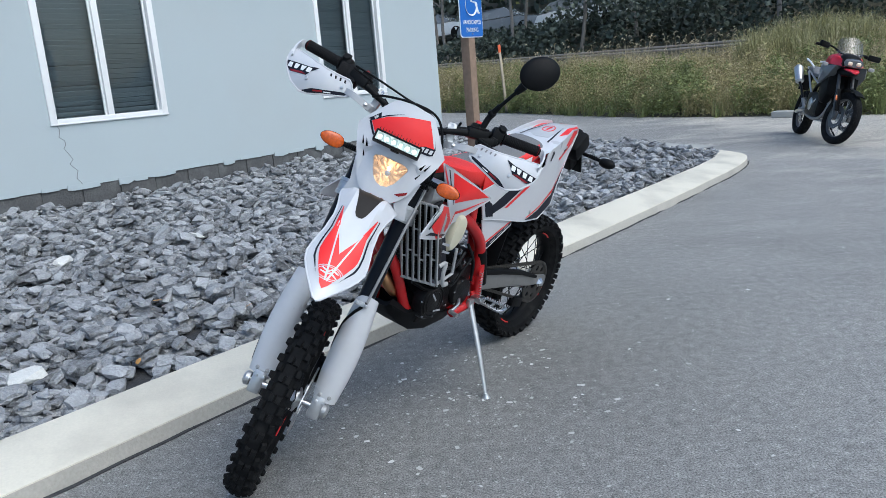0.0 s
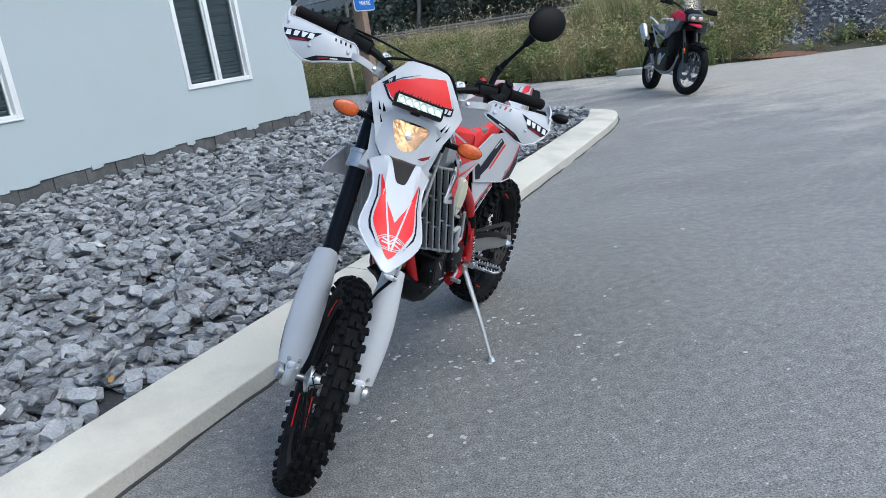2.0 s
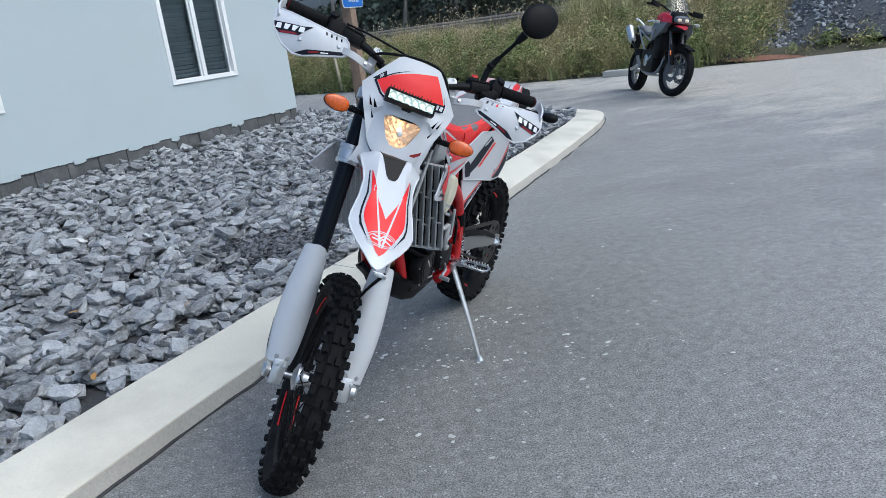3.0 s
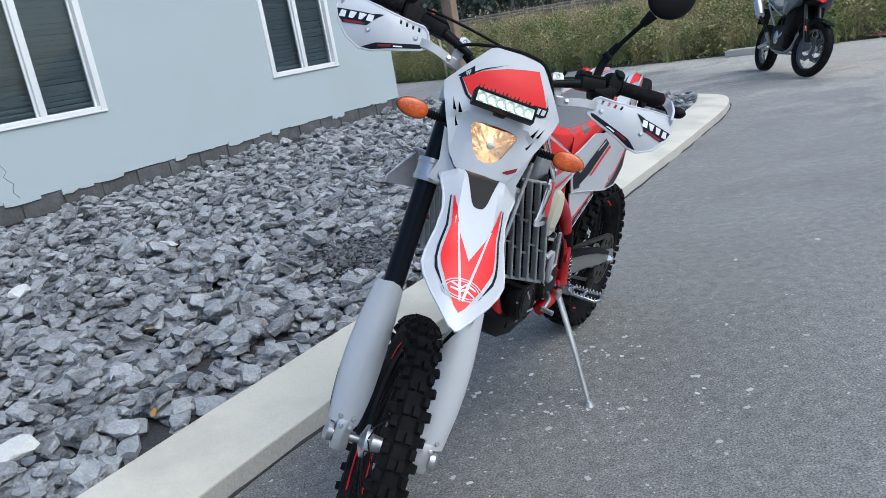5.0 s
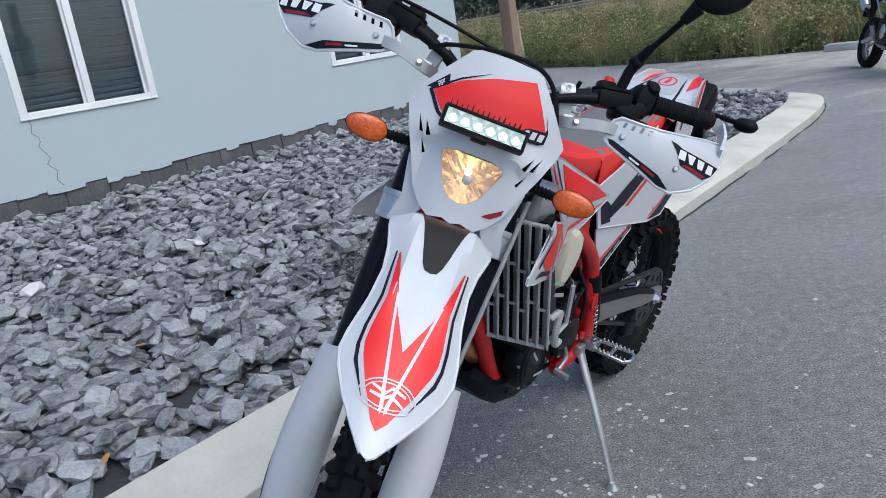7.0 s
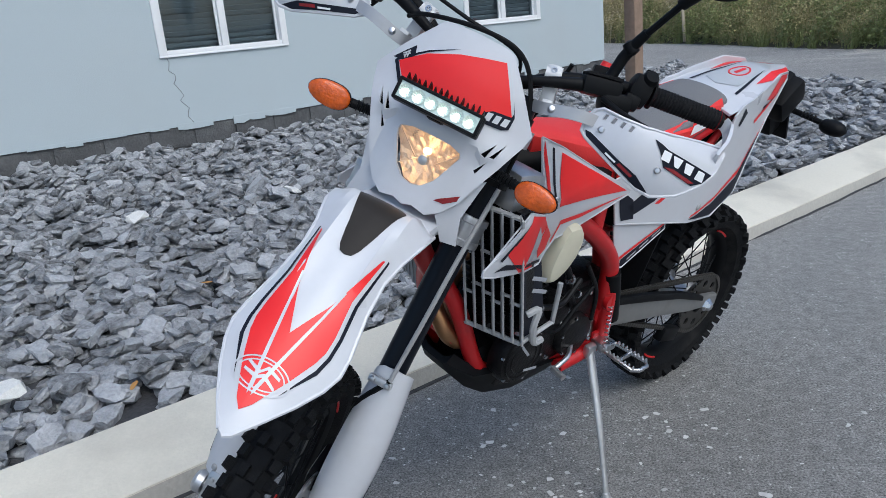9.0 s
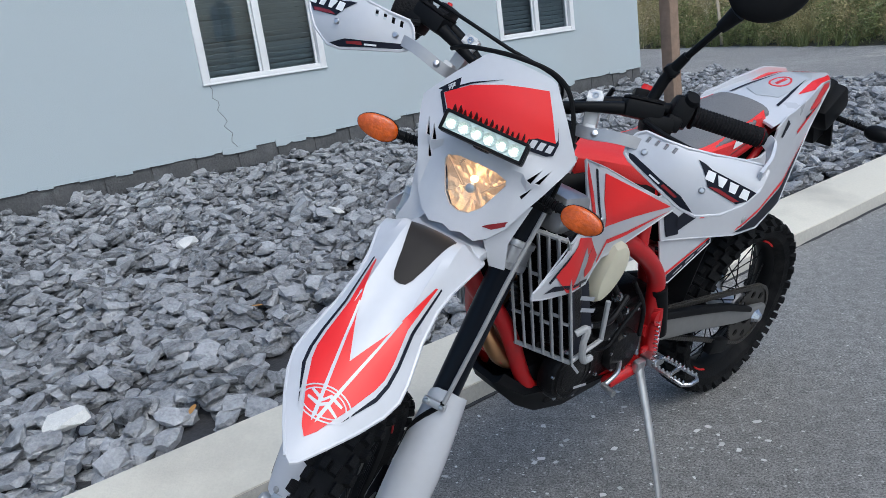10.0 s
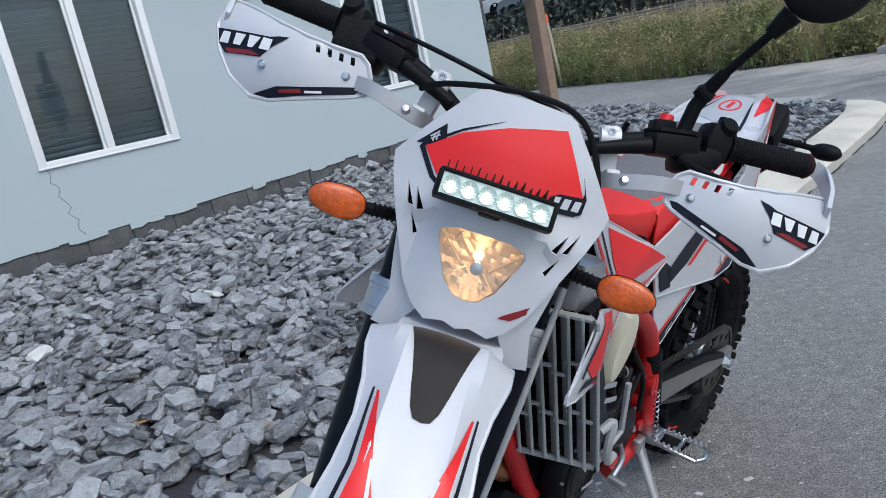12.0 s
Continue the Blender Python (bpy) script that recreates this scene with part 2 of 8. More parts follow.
class Geo:
    """Vertices and faces gathered for one mesh."""

    def __init__(self):
        self.v, self.f = [], []

    def add(self, vs, fs, m=None):
        k = len(self.v)
        self.v += [tuple(m @ Vector(p)) if m is not None else tuple(p) for p in vs]
        self.f += [tuple(i + k for i in f) for f in fs]
        return self

    def moved(self, m):
        self.v = [tuple(m @ Vector(p)) for p in self.v]
        return self

    def mesh(self, name, material, angle=35):
        me = bpy.data.meshes.new(name)
        me.from_pydata(self.v, [], self.f)
        me.materials.append(material)
        me.validate()
        bm = bmesh.new()
        bm.from_mesh(me)
        bmesh.ops.recalc_face_normals(bm, faces=bm.faces)
        bm.to_mesh(me)
        bm.free()
        if angle:
            me.shade_smooth()
            me.set_sharp_from_angle(angle=radians(angle))
        return me


def part(name, geo, material, parent=None, label="", angle=35):
    """Links a mesh as one object, under its thing where a parent is given."""
    ob = new(name, geo if isinstance(geo, bpy.types.Mesh) else geo.mesh(name, material, angle))
    if parent is not None:
        ob.parent = parent
    if label:
        tagged(ob, label)
    return ob


def thing(name, label, category, m=None, group="", kind=""):
    ob = new(name)
    ob.empty_display_size = 0.1
    if m is not None:
        ob.matrix_world = m
    return tagged(ob, label, category, group, kind)


def smooth_path(pts, k=6):
    """Catmull-Rom through the points."""
    P = [Vector(p) for p in pts]
    if len(P) < 3:
        return P
    P = [P[0] * 2 - P[1]] + P + [P[-1] * 2 - P[-2]]
    out = []
    for i in range(1, len(P) - 2):
        a, b, c, d = P[i - 1:i + 3]
        for j in range(k):
            t = j / k
            out.append(0.5 * ((2 * b) + (c - a) * t + (2 * a - 5 * b + 4 * c - d) * t * t + (3 * b - a - 3 * c + d) * t ** 3))
    return out + [P[-2]]


def tube(pts, r, n=10, smooth=0, flat=1.0):
    """A round bar along a path; r may be a list, one for each point."""
    P = smooth_path(pts, smooth) if smooth else [Vector(p) for p in pts]
    if isinstance(r, (list, tuple)):
        R = [float(np.interp(i / (len(P) - 1), np.linspace(0, 1, len(r)), r)) for i in range(len(P))]
    else:
        R = [r] * len(P)
    g = Geo()
    vs, fs = [], []
    up = Vector((0.13, 0.21, 0.97)).normalized()
    for i, p in enumerate(P):
        d = (P[min(i + 1, len(P) - 1)] - P[max(i - 1, 0)]).normalized()
        a = (up - d * up.dot(d))
        a = a.normalized() if a.length > 1e-3 else d.orthogonal().normalized()
        b = d.cross(a)
        up = a
        for j in range(n):
            q = 2 * math.pi * j / n
            vs.append(p + (a * math.cos(q) * flat + b * math.sin(q)) * R[i])
    for i in range(len(P) - 1):
        for j in range(n):
            fs.append((i * n + j, i * n + (j + 1) % n, (i + 1) * n + (j + 1) % n, (i + 1) * n + j))
    fs.append(tuple(range(n))[::-1])
    fs.append(tuple((len(P) - 1) * n + j for j in range(n)))
    return g.add(vs, fs)


def lathe(profile, n=32, m=None, closed=False):
    """Turns (radius, height) pairs about z."""
    vs, fs = [], []
    k = len(profile)
    for i in range(n):
        a = 2 * math.pi * i / n
        for r, h in profile:
            vs.append((r * math.cos(a), r * math.sin(a), h))
    for i in range(n):
        for j in range(k - 1 + (1 if closed else 0)):
            fs.append((i * k + j, ((i + 1) % n) * k + j, ((i + 1) % n) * k + (j + 1) % k, i * k + (j + 1) % k))
    if not closed:
        if profile[0][0] > 1e-5:
            fs.append(tuple(i * k for i in range(n))[::-1])
        if profile[-1][0] > 1e-5:
            fs.append(tuple(i * k + k - 1 for i in range(n)))
    return Geo().add(vs, fs, m)


def box(sx, sy, sz, bevel=0.0, m=None):
    """A block centred on the origin with chamfered edges."""
    bm = bmesh.new()
    bmesh.ops.create_cube(bm, size=1.0)
    bmesh.ops.scale(bm, vec=(sx, sy, sz), verts=bm.verts)
    if bevel:
        bmesh.ops.bevel(bm, geom=list(bm.edges), offset=min(bevel, 0.49 * min(sx, sy, sz)), segments=2, affect="EDGES", profile=0.6)
    g = from_bm(bm, m)
    return g


def from_bm(bm, m=None):
    bm.verts.index_update()
    g = Geo().add([v.co.copy() for v in bm.verts], [tuple(v.index for v in f.verts) for f in bm.faces], m)
    bm.free()
    return g


def loft(rings, caps=True, closed=True):
    n = len(rings[0])
    vs = [p for r in rings for p in r]
    fs = []
    for i in range(len(rings) - 1):
        for j in range(n if closed else n - 1):
            fs.append((i * n + j, i * n + (j + 1) % n, (i + 1) * n + (j + 1) % n, (i + 1) * n + j))
    if caps and closed:
        fs.append(tuple(range(n))[::-1])
        fs.append(tuple((len(rings) - 1) * n + j for j in range(n)))
    return Geo().add(vs, fs)


def inside(p, poly):
    x, y = p
    c = False
    for (x1, y1), (x2, y2) in zip(poly, poly[1:] + poly[:1]):
        if (y1 > y) != (y2 > y) and x < (x2 - x1) * (y - y1) / (y2 - y1) + x1:
            c = not c
    return c


def dense(poly, step):
    out = []
    for a, b in zip(poly, poly[1:] + poly[:1]):
        k = max(1, int(math.hypot(b[0] - a[0], b[1] - a[1]) / step))
        out += [(a[0] + (b[0] - a[0]) * i / k, a[1] + (b[1] - a[1]) * i / k) for i in range(k)]
    return out


def panel(poly, f, thick=0.003, holes=(), step=0.02, lift=0.0):
    """A sheet with the outline poly in (u, v), laid on the surface f(u, v), with thickness and holes."""
    loops = [dense(list(poly), step)] + [dense(list(h), step) for h in holes]
    pts, edges = [], []
    for lp in loops:
        k = len(pts)
        pts += lp
        edges += [(k + i, k + (i + 1) % len(lp)) for i in range(len(lp))]
    us, vs_ = [p[0] for p in loops[0]], [p[1] for p in loops[0]]
    u = min(us) + step * 0.5
    while u < max(us):
        v = min(vs_) + step * 0.5
        while v < max(vs_):
            if inside((u, v), loops[0]) and not any(inside((u, v), h) for h in loops[1:]):
                near = min((u - p[0]) ** 2 + (v - p[1]) ** 2 for p in pts[:len(edges)])
                if near > (0.45 * step) ** 2:
                    pts.append((u, v))
            v += step
        u += step
    from mathutils import geometry
    res = geometry.delaunay_2d_cdt([Vector(p) for p in pts], edges, [], 0, 1e-7)
    P2, tris = res[0], res[2]
    keep = []
    for t in tris:
        c = sum((P2[i] for i in t), Vector((0, 0))) / len(t)
        if inside(c, loops[0]) and not any(inside(c, h) for h in loops[1:]):
            keep.append(t)
    bm = bmesh.new()
    e = 1e-3
    made = []
    for p in P2:
        q = Vector(f(p[0], p[1]))
        if lift:
            du, dv = Vector(f(p[0] + e, p[1])) - q, Vector(f(p[0], p[1] + e)) - q
            nn = du.cross(dv)
            if nn.length > 0:
                q = q + nn.normalized() * lift
        made.append(bm.verts.new(q))
    for t in keep:
        try:
            bm.faces.new([made[i] for i in t])
        except ValueError:
            pass
    bmesh.ops.delete(bm, geom=[v for v in bm.verts if not v.link_faces], context="VERTS")
    bm.normal_update()
    if thick:
        front = list(bm.faces)
        pair = {v: bm.verts.new(v.co - v.normal * thick) for v in list(bm.verts)}
        rim = [e for e in bm.edges if len(e.link_faces) == 1]
        for e in rim:
            lo = e.link_loops[0]
            p, q = lo.vert, lo.link_loop_next.vert
            bm.faces.new((q, p, pair[p], pair[q]))
        for f_ in front:
            bm.faces.new([pair[v] for v in reversed(f_.verts)])
    return from_bm(bm)


# ---- the setting ----
KERB = Vector((0.617, 0.788, 0))          # along the kerb, away from the start
KERB_IN = Vector((-0.788, 0.617, 0))      # from the asphalt towards the stones
KERB_0 = Vector((-1.397, 2.444, 0))
WALL = Vector((0.629, 0.777, 0))
WALL_OUT = Vector((0.777, -0.629, 0))
CORNER = Vector((0.14, 11.93, 0))

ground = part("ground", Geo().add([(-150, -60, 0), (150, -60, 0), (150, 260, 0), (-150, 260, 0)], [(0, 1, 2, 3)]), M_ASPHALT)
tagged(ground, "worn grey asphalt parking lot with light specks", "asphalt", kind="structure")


def kerb_line():
    """The kerb's outer foot: along the lot, round the tip, back behind the island."""
    pts = [KERB_0 + KERB * s + KERB_IN * bow for s, bow in ((-5.0, 0.0), (-3.5, 0.0), (-2.0, 0.0), (-0.5, 0.015), (1.0, 0.012), (2.5, -0.02), (4.0, -0.052), (5.5, -0.062), (6.6, -0.055))]
    tip = KERB_0 + KERB * 7.5 + KERB_IN * -0.03
    pts += [tip, Vector((3.62, 8.95, 0)), Vector((3.74, 9.40, 0)), Vector((3.62, 9.95, 0)), Vector((3.15, 10.75, 0)), Vector((2.0, 12.3, 0)), Vector((0.8, 13.8, 0)), Vector((-0.6, 15.5, 0))]
    return smooth_path(pts, 8)


KERB_PATH = kerb_line()
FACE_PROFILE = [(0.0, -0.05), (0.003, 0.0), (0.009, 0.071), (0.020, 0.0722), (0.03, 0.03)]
KERB_PROFILE = [(0.0085, 0.068), (0.0095, 0.0735), (0.016, 0.0768), (0.045, 0.083), (0.16, 0.106), (0.30, 0.128), (0.335, 0.128), (0.345, 0.118), (0.35, 0.05)]


def kerb_geo(profile):
    rings = []
    for i, p in enumerate(KERB_PATH):
        d = (KERB_PATH[min(i + 1, len(KERB_PATH) - 1)] - KERB_PATH[max(i - 1, 0)]).normalized()
        nrm = Vector((-d.y, d.x, 0))
        w = 0.004 * noise.noise(p * 2.3)
        rings.append([p + nrm * (a + w) + Vector((0, 0, b + (0.003 * noise.noise(p * 3.1 + Vector((9, 0, 0))) if b > 0.02 else 0))) for a, b in profile])
    return loft(rings, caps=False, closed=False)


kerb = tagged(part("kerb", kerb_geo(KERB_PROFILE), M_CONCRETE, angle=28), "pale concrete kerb edging the stone bed", "kerb", kind="structure")

part("kerb_face", kerb_geo(FACE_PROFILE), M_FACE, kerb, "dirty grey concrete face with shade in its colour", 28)


def joint(s):
    p = KERB_0 + KERB * s
    g = tube([p + KERB_IN * a + Vector((0, 0, b + 0.0005)) for a, b in [(0.006, 0.03)] + KERB_PROFILE[:-1]], 0.0028, 6)
    return g


_g = Geo()
for s in (5.35, 2.2, -0.8):
    j = joint(s)
    _g.add(j.v, j.f)
part("joint", _g, M_CRACK, kerb)
# ragged gap where the asphalt meets the kerb
_g = Geo()
_r = random.Random(4)
_pp = []
for p in KERB_PATH:
    _pp.append(p + Vector((_r.uniform(-0.014, 0.006), _r.uniform(-0.010, 0.010), 0.001)))
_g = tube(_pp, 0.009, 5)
part("gap", _g, M_GAP_DARK, kerb)


def rock_height(p):
    """Level of the stone bed: just over the kerb at its edge, banked up a little towards the wall."""
    d = (Vector((p[0], p[1], 0)) - KERB_0).dot(KERB_IN)
    return float(np.interp(d, [0.3, 0.8, 1.2, 2.6, 3.6, 4.7], [0.10, 0.135, 0.155, 0.185, 0.26, 0.35])) + 0.02 * noise.noise(Vector((p[0] * 1.3, p[1] * 1.3, 0)))


def in_bed(p, inner=0.36):
    q = Vector((p[0], p[1], 0))
    d = (q - KERB_0).dot(KERB_IN)
    s = (q - KERB_0).dot(KERB)
    if d < inner or s < -4.5:
        return False
    if (q - CORNER).dot(WALL_OUT) < 0.02 and (q - CORNER).dot(WALL) < 0.05:
        return False
    # far edge of the island
    a, b = Vector((3.62, 9.95, 0)), Vector((0.8, 13.8, 0))
    e = (b - a).normalized()
    nrm = Vector((-e.y, e.x, 0))
    if (q - a).dot(nrm) < inner:
        return False
    # the rounded tip
    c = Vector((2.98, 9.25, 0))
    if q.x > c.x and (q - c).length > 0.50:
        return False
    if (q - CORNER).dot(WALL) > 0.6 and (q - CORNER).dot(WALL_OUT) < 0.3:
        return False
    return True


# near-black sheet under the stones: shade of their gaps put in its colour
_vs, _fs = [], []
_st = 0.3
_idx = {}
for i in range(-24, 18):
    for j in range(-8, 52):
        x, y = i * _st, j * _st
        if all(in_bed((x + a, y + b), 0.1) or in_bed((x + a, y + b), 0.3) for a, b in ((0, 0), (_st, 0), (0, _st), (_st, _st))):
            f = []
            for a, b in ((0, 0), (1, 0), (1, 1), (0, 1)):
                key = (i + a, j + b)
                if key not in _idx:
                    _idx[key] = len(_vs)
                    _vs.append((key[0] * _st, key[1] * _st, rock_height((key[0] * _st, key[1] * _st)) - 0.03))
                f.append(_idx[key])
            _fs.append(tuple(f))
stone_bed = tagged(part("stone_bed", Geo().add(_vs, _fs), M_GAP_DARK), "bed of loose dark grey broken slate stones", "stones", kind="structure")


# building
def wall_point(s, out=0.0, z=0.0):
    return CORNER + WALL * s + WALL_OUT * out + Vector((0, 0, z))


WM = Matrix((( WALL.x, WALL_OUT.x, 0, CORNER.x), (WALL.y, WALL_OUT.y, 0, CORNER.y), (0, 0, 1, 0), (0, 0, 0, 1)))  # s, out, z -> world
WALL_TOP, WALL_BOT, WALL_LEN, THICK = 3.2, 0.52, 13.0, 0.22
WINDOWS = [(-5.865, -4.662), (-2.385, -1.215), (-9.40, -8.18)]
SILL, HEAD = 1.125, 2.50


def wall_blocks():
    g = Geo()

    def slab(s0, s1, z0, z1):
        g.add(*cuboid(s0, s1, -THICK, 0, z0, z1))
    xs = sorted(WINDOWS)
    cur = -WALL_LEN
    slab(-WALL_LEN, 0, HEAD, WALL_TOP)
    slab(-WALL_LEN, 0, WALL_BOT, SILL)
    for a, b in xs:
        slab(cur, a, SILL, HEAD)
        cur = b
    slab(cur, 0, SILL, HEAD)
    # far side and the back, and the flat roof
    g.add(*cuboid(-THICK, 0, -9, -THICK, WALL_BOT, WALL_TOP))
    g.add(*cuboid(-WALL_LEN, 0, -9.2, -9, WALL_BOT, WALL_TOP))
    g.add(*cuboid(-WALL_LEN - 0.2, -WALL_LEN, -9.2, 0, WALL_BOT, WALL_TOP))
    return g.moved(WM)


def cuboid(x0, x1, y0, y1, z0, z1):
    return ([(x0, y0, z0), (x1, y0, z0), (x1, y1, z0), (x0, y1, z0), (x0, y0, z1), (x1, y0, z1), (x1, y1, z1), (x0, y1, z1)],
            [(0, 3, 2, 1), (4, 5, 6, 7), (0, 1, 5, 4), (1, 2, 6, 5), (2, 3, 7, 6), (3, 0, 4, 7)])


wall_street = tagged(part("wall_street", wall_blocks(), M_STUCCO, angle=0), "white stucco building wall with a thin crack", "wall", kind="structure")
roof = tagged(part("ceiling", Geo().add(*cuboid(-WALL_LEN - 0.4, 0.4, -9.4, 0.4, WALL_TOP, WALL_TOP + 0.25)).moved(WM), M_VINYL, angle=0), "pale flat roof slab", "roof", kind="structure")
tagged(part("floor", Geo().add(*cuboid(-WALL_LEN, -THICK, -9, -THICK, 0.3, 0.4)).moved(WM), M_DARKROOM, angle=0), "dark floor inside the building", "floor", kind="structure")
# foundation course with its blocks
_r = random.Random(11)
foundation = tagged(part("foundation", Geo().add(*cuboid(-WALL_LEN, -0.03, -THICK, -0.022, -0.02, WALL_BOT)).moved(WM), M_BLOCK, angle=0), "rough grey block foundation under the stucco", "foundation", kind="structure")
_s = -WALL_LEN
for z0, z1 in ((0.155, 0.332), (0.340, 0.516)):
    _s = -WALL_LEN + (0.2 if z0 > 0.2 else 0)
    while _s < -0.03:
        w = min(0.39, -0.005 - _s)
        if w > 0.06:
            g = box(w - 0.012, 0.03, z1 - z0 - _r.uniform(0.002, 0.012), 0.004, WM @ Matrix.Translation((_s + w / 2, _r.uniform(-0.030, -0.020), (z0 + z1) / 2)))
            part("block", g, M_BLOCK, foundation)
        _s += 0.395
# stucco's ragged lower edge: flakes hanging over the blocks
_s = -WALL_LEN
while _s < -0.1:
    w = _r.uniform(0.08, 0.34)
    h = _r.choice((0.004, 0.012, 0.03, 0.06, 0.09, 0.10) if _s > -6 else (0.010, 0.015, 0.02, 0.035)) * _r.uniform(0.5, 1.2)
    h *= 0.6
    poly = [(_s, 0.54), (_s + w, 0.54), (_s + w, 0.52 - h * _r.uniform(0.5, 1)), (_s + w * 0.6, 0.52 - h), (_s + w * 0.2, 0.52 - h * _r.uniform(0.6, 1.1)), (_s, 0.52 - h * _r.uniform(0.4, 1))]
    vs = [(a, -0.004, b) for a, b in poly] + [(a, 0.008, b) for a, b in poly]
    n_ = len(poly)
    part("flake", Geo().add(vs, [tuple(range(n_))[::-1], tuple(range(n_, 2 * n_))] + [(i, (i + 1) % n_, n_ + (i + 1) % n_, n_ + i) for i in range(n_)]).moved(WM), M_STUCCO, wall_street, angle=0)
    _s += w + _r.choice((0, 0, 0, 0.08, 0.2))
# crack below the window
_p = [wall_point(-5.83 + 0.02 * math.sin(i * 1.7) + i * 0.009 + _r.uniform(-0.012, 0.012), 0.0005, SILL - 0.01 - i * 0.037) for i in range(17)]
part("crack", tube(_p, 0.0035, 5), M_CRACK, wall_street)


def window(number, s0, s1):
    w = thing("window_%d" % number, "white vinyl sliding window with dark blinds behind", "window", kind="structure")

    def bar(name, a, b, z0, z1, y0, y1, material=M_VINYL, bevel=0.006):
        return part(name, box(b - a, y1 - y0, z1 - z0, bevel, WM @ Matrix.Translation(((a + b) / 2, (y0 + y1) / 2, (z0 + z1) / 2))), material, w)
    f = 0.045
    bar("window_frame", s0 - 0.02, s0 + f, SILL - 0.0, HEAD, -0.10, 0.018)
    bar("window_frame", s1 - f, s1 + 0.02, SILL - 0.0, HEAD, -0.10, 0.018)
    bar("window_frame", s0 + f, s1 - f, HEAD - f, HEAD, -0.10, 0.016)
    bar("window_frame", s0 + f, s1 - f, SILL, SILL + f, -0.10, 0.016)
    bar("window_sill", s0 - 0.022, s1 + 0.022, SILL - 0.012, SILL + 0.004, -0.05, 0.022)
    mid = (s0 + s1) / 2
    bar("mullion", mid - 0.032, mid + 0.032, SILL + f, HEAD - f, -0.07, 0.008)
    for a, b, y in ((s0 + f, mid - 0.032, -0.030), (mid + 0.032, s1 - f, -0.045)):
        bar("sash", a, a + 0.022, SILL + f, HEAD - f, y - 0.012, y + 0.012)
        bar("sash", b - 0.022, b, SILL + f, HEAD - f, y - 0.012, y + 0.012)
        g = part("pane", Geo().add(*cuboid(a + 0.02, b - 0.02, y - 0.002, y + 0.002, SILL + f - 0.005, HEAD - f + 0.005)).moved(WM), M_PANE, w, angle=0)
        g.visible_shadow = False
    return w


def blind(s0, s1, seed):
    b = thing("window_blind", "grey horizontal slat blind, lowered", "blind", group="blinds behind the windows")
    r = random.Random(seed)
    z = SILL + 0.03
    slat = None
    while z < HEAD - 0.04:
        me = box(s1 - s0 - 0.10, 0.052, 0.004, 0.0)
        m = WM @ pose((s0 + s1) / 2, -0.105, z, 52 + r.uniform(-4, 4), r.uniform(-0.25, 0.25), 0)
        if slat is None:
            slat = me.mesh("slat", M_BLIND, 0)
        ob = part("slat", slat, None, b)
        ob.matrix_world = m
        z += 0.048
    return b


for i, (a, b) in enumerate(WINDOWS):
    window(i + 1, a, b)
    blind(a, b, 30 + i)

# ---- distance ----
slab = tagged(part("pavement", Geo().add([(-1.6, 12.2, 0.004), (0.9, 14.3, 0.004), (2.35, 12.45, 0.004), (3.55, 10.75, 0.004), (4.0, 11.0, 0.004), (2.6, 13.4, 0.004), (0.6, 15.6, 0.004), (-1.8, 17.6, 0.004), (-3.2, 15.2, 0.004)], [(0, 1, 2, 3, 4, 5, 6, 7, 8)]), M_SLAB, angle=0), "light concrete apron beside the building", "pavement", kind="structure")
BUSH_A, BUSH_B = Vector((-14.0, 34.6, 0)), Vector((26.0, -2.6, 0))
BUSH = (BUSH_B - BUSH_A).normalized()
BACK = Vector((-BUSH.y, BUSH.x, 0))


def front_line(s):
    """Where the weeds meet the asphalt."""
    return float(np.interp(s, [10, 14, 16.7, 19.9, 22.7, 25, 27.5, 31.5, 34], [5.0, 4.4, 3.5, 2.5, 1.1, 0.1, -0.45, -0.45, 0.1]))


def bank_height(s, d):
    """Ground behind the lot's edge: up to the rails, then up to the wood."""
    e = front_line(s)
    base = np.interp(d, [e, e + 0.3, e + (5.4 - e) * 0.5, 5.4, 7.5, 12, 24, 60], [0.0, 0.10, 0.62, 1.12, 1.25, 2.0, 4.6, 14.0])
    return float(base) + 0.12 * noise.noise(Vector((s * 0.35, d * 0.5, 2.0))) * min(1, max(0, d - e))


def bank_point(s, d, up=0.0):
    p = BUSH_A + BUSH * s + BACK * d
    return Vector((p.x, p.y, bank_height(s, d) + up - 0.03))


_ns, _ds = 70, [0, 0.25, 0.6, 1.2, 2.0, 3.0, 4.2, 5.5, 6.5, 7.5, 10, 14, 20, 28, 40, 60]
_v = [tuple(bank_point(i * 1.0 - 6, max(d, front_line(i * 1.0 - 6)) if d > 0 else front_line(i * 1.0 - 6) - 0.02)) for i in range(_ns) for d in _ds]
_k = len(_ds)
bank = tagged(part("backdrop_bank", Geo().add(_v, [(i * _k + j, i * _k + j + 1, (i + 1) * _k + j + 1, (i + 1) * _k + j) for i in range(_ns - 1) for j in range(_k - 1)]), M_SOIL), "weedy soil bank rising behind the lot", "bank", kind="structure")

# gravel heap at the end of the lot
def heap_point(a, t):
    s, d = 30.6 + 15 * a + 1.2 * t, 0.3 + 6.0 * t
    k = min(1, a / 0.17)
    h = 2.4 * k * k * (3 - 2 * k) * math.sin(math.pi * min(1, 0.02 + t * 0.9)) ** 0.9
    p = bank_point(s, d)
    return Vector((p.x, p.y, max(0.0, p.z - 0.1) + max(0.0, h + noise.noise(Vector((s, d, 0)) * 1.7) * 0.14 * min(1, h)) - 0.02))


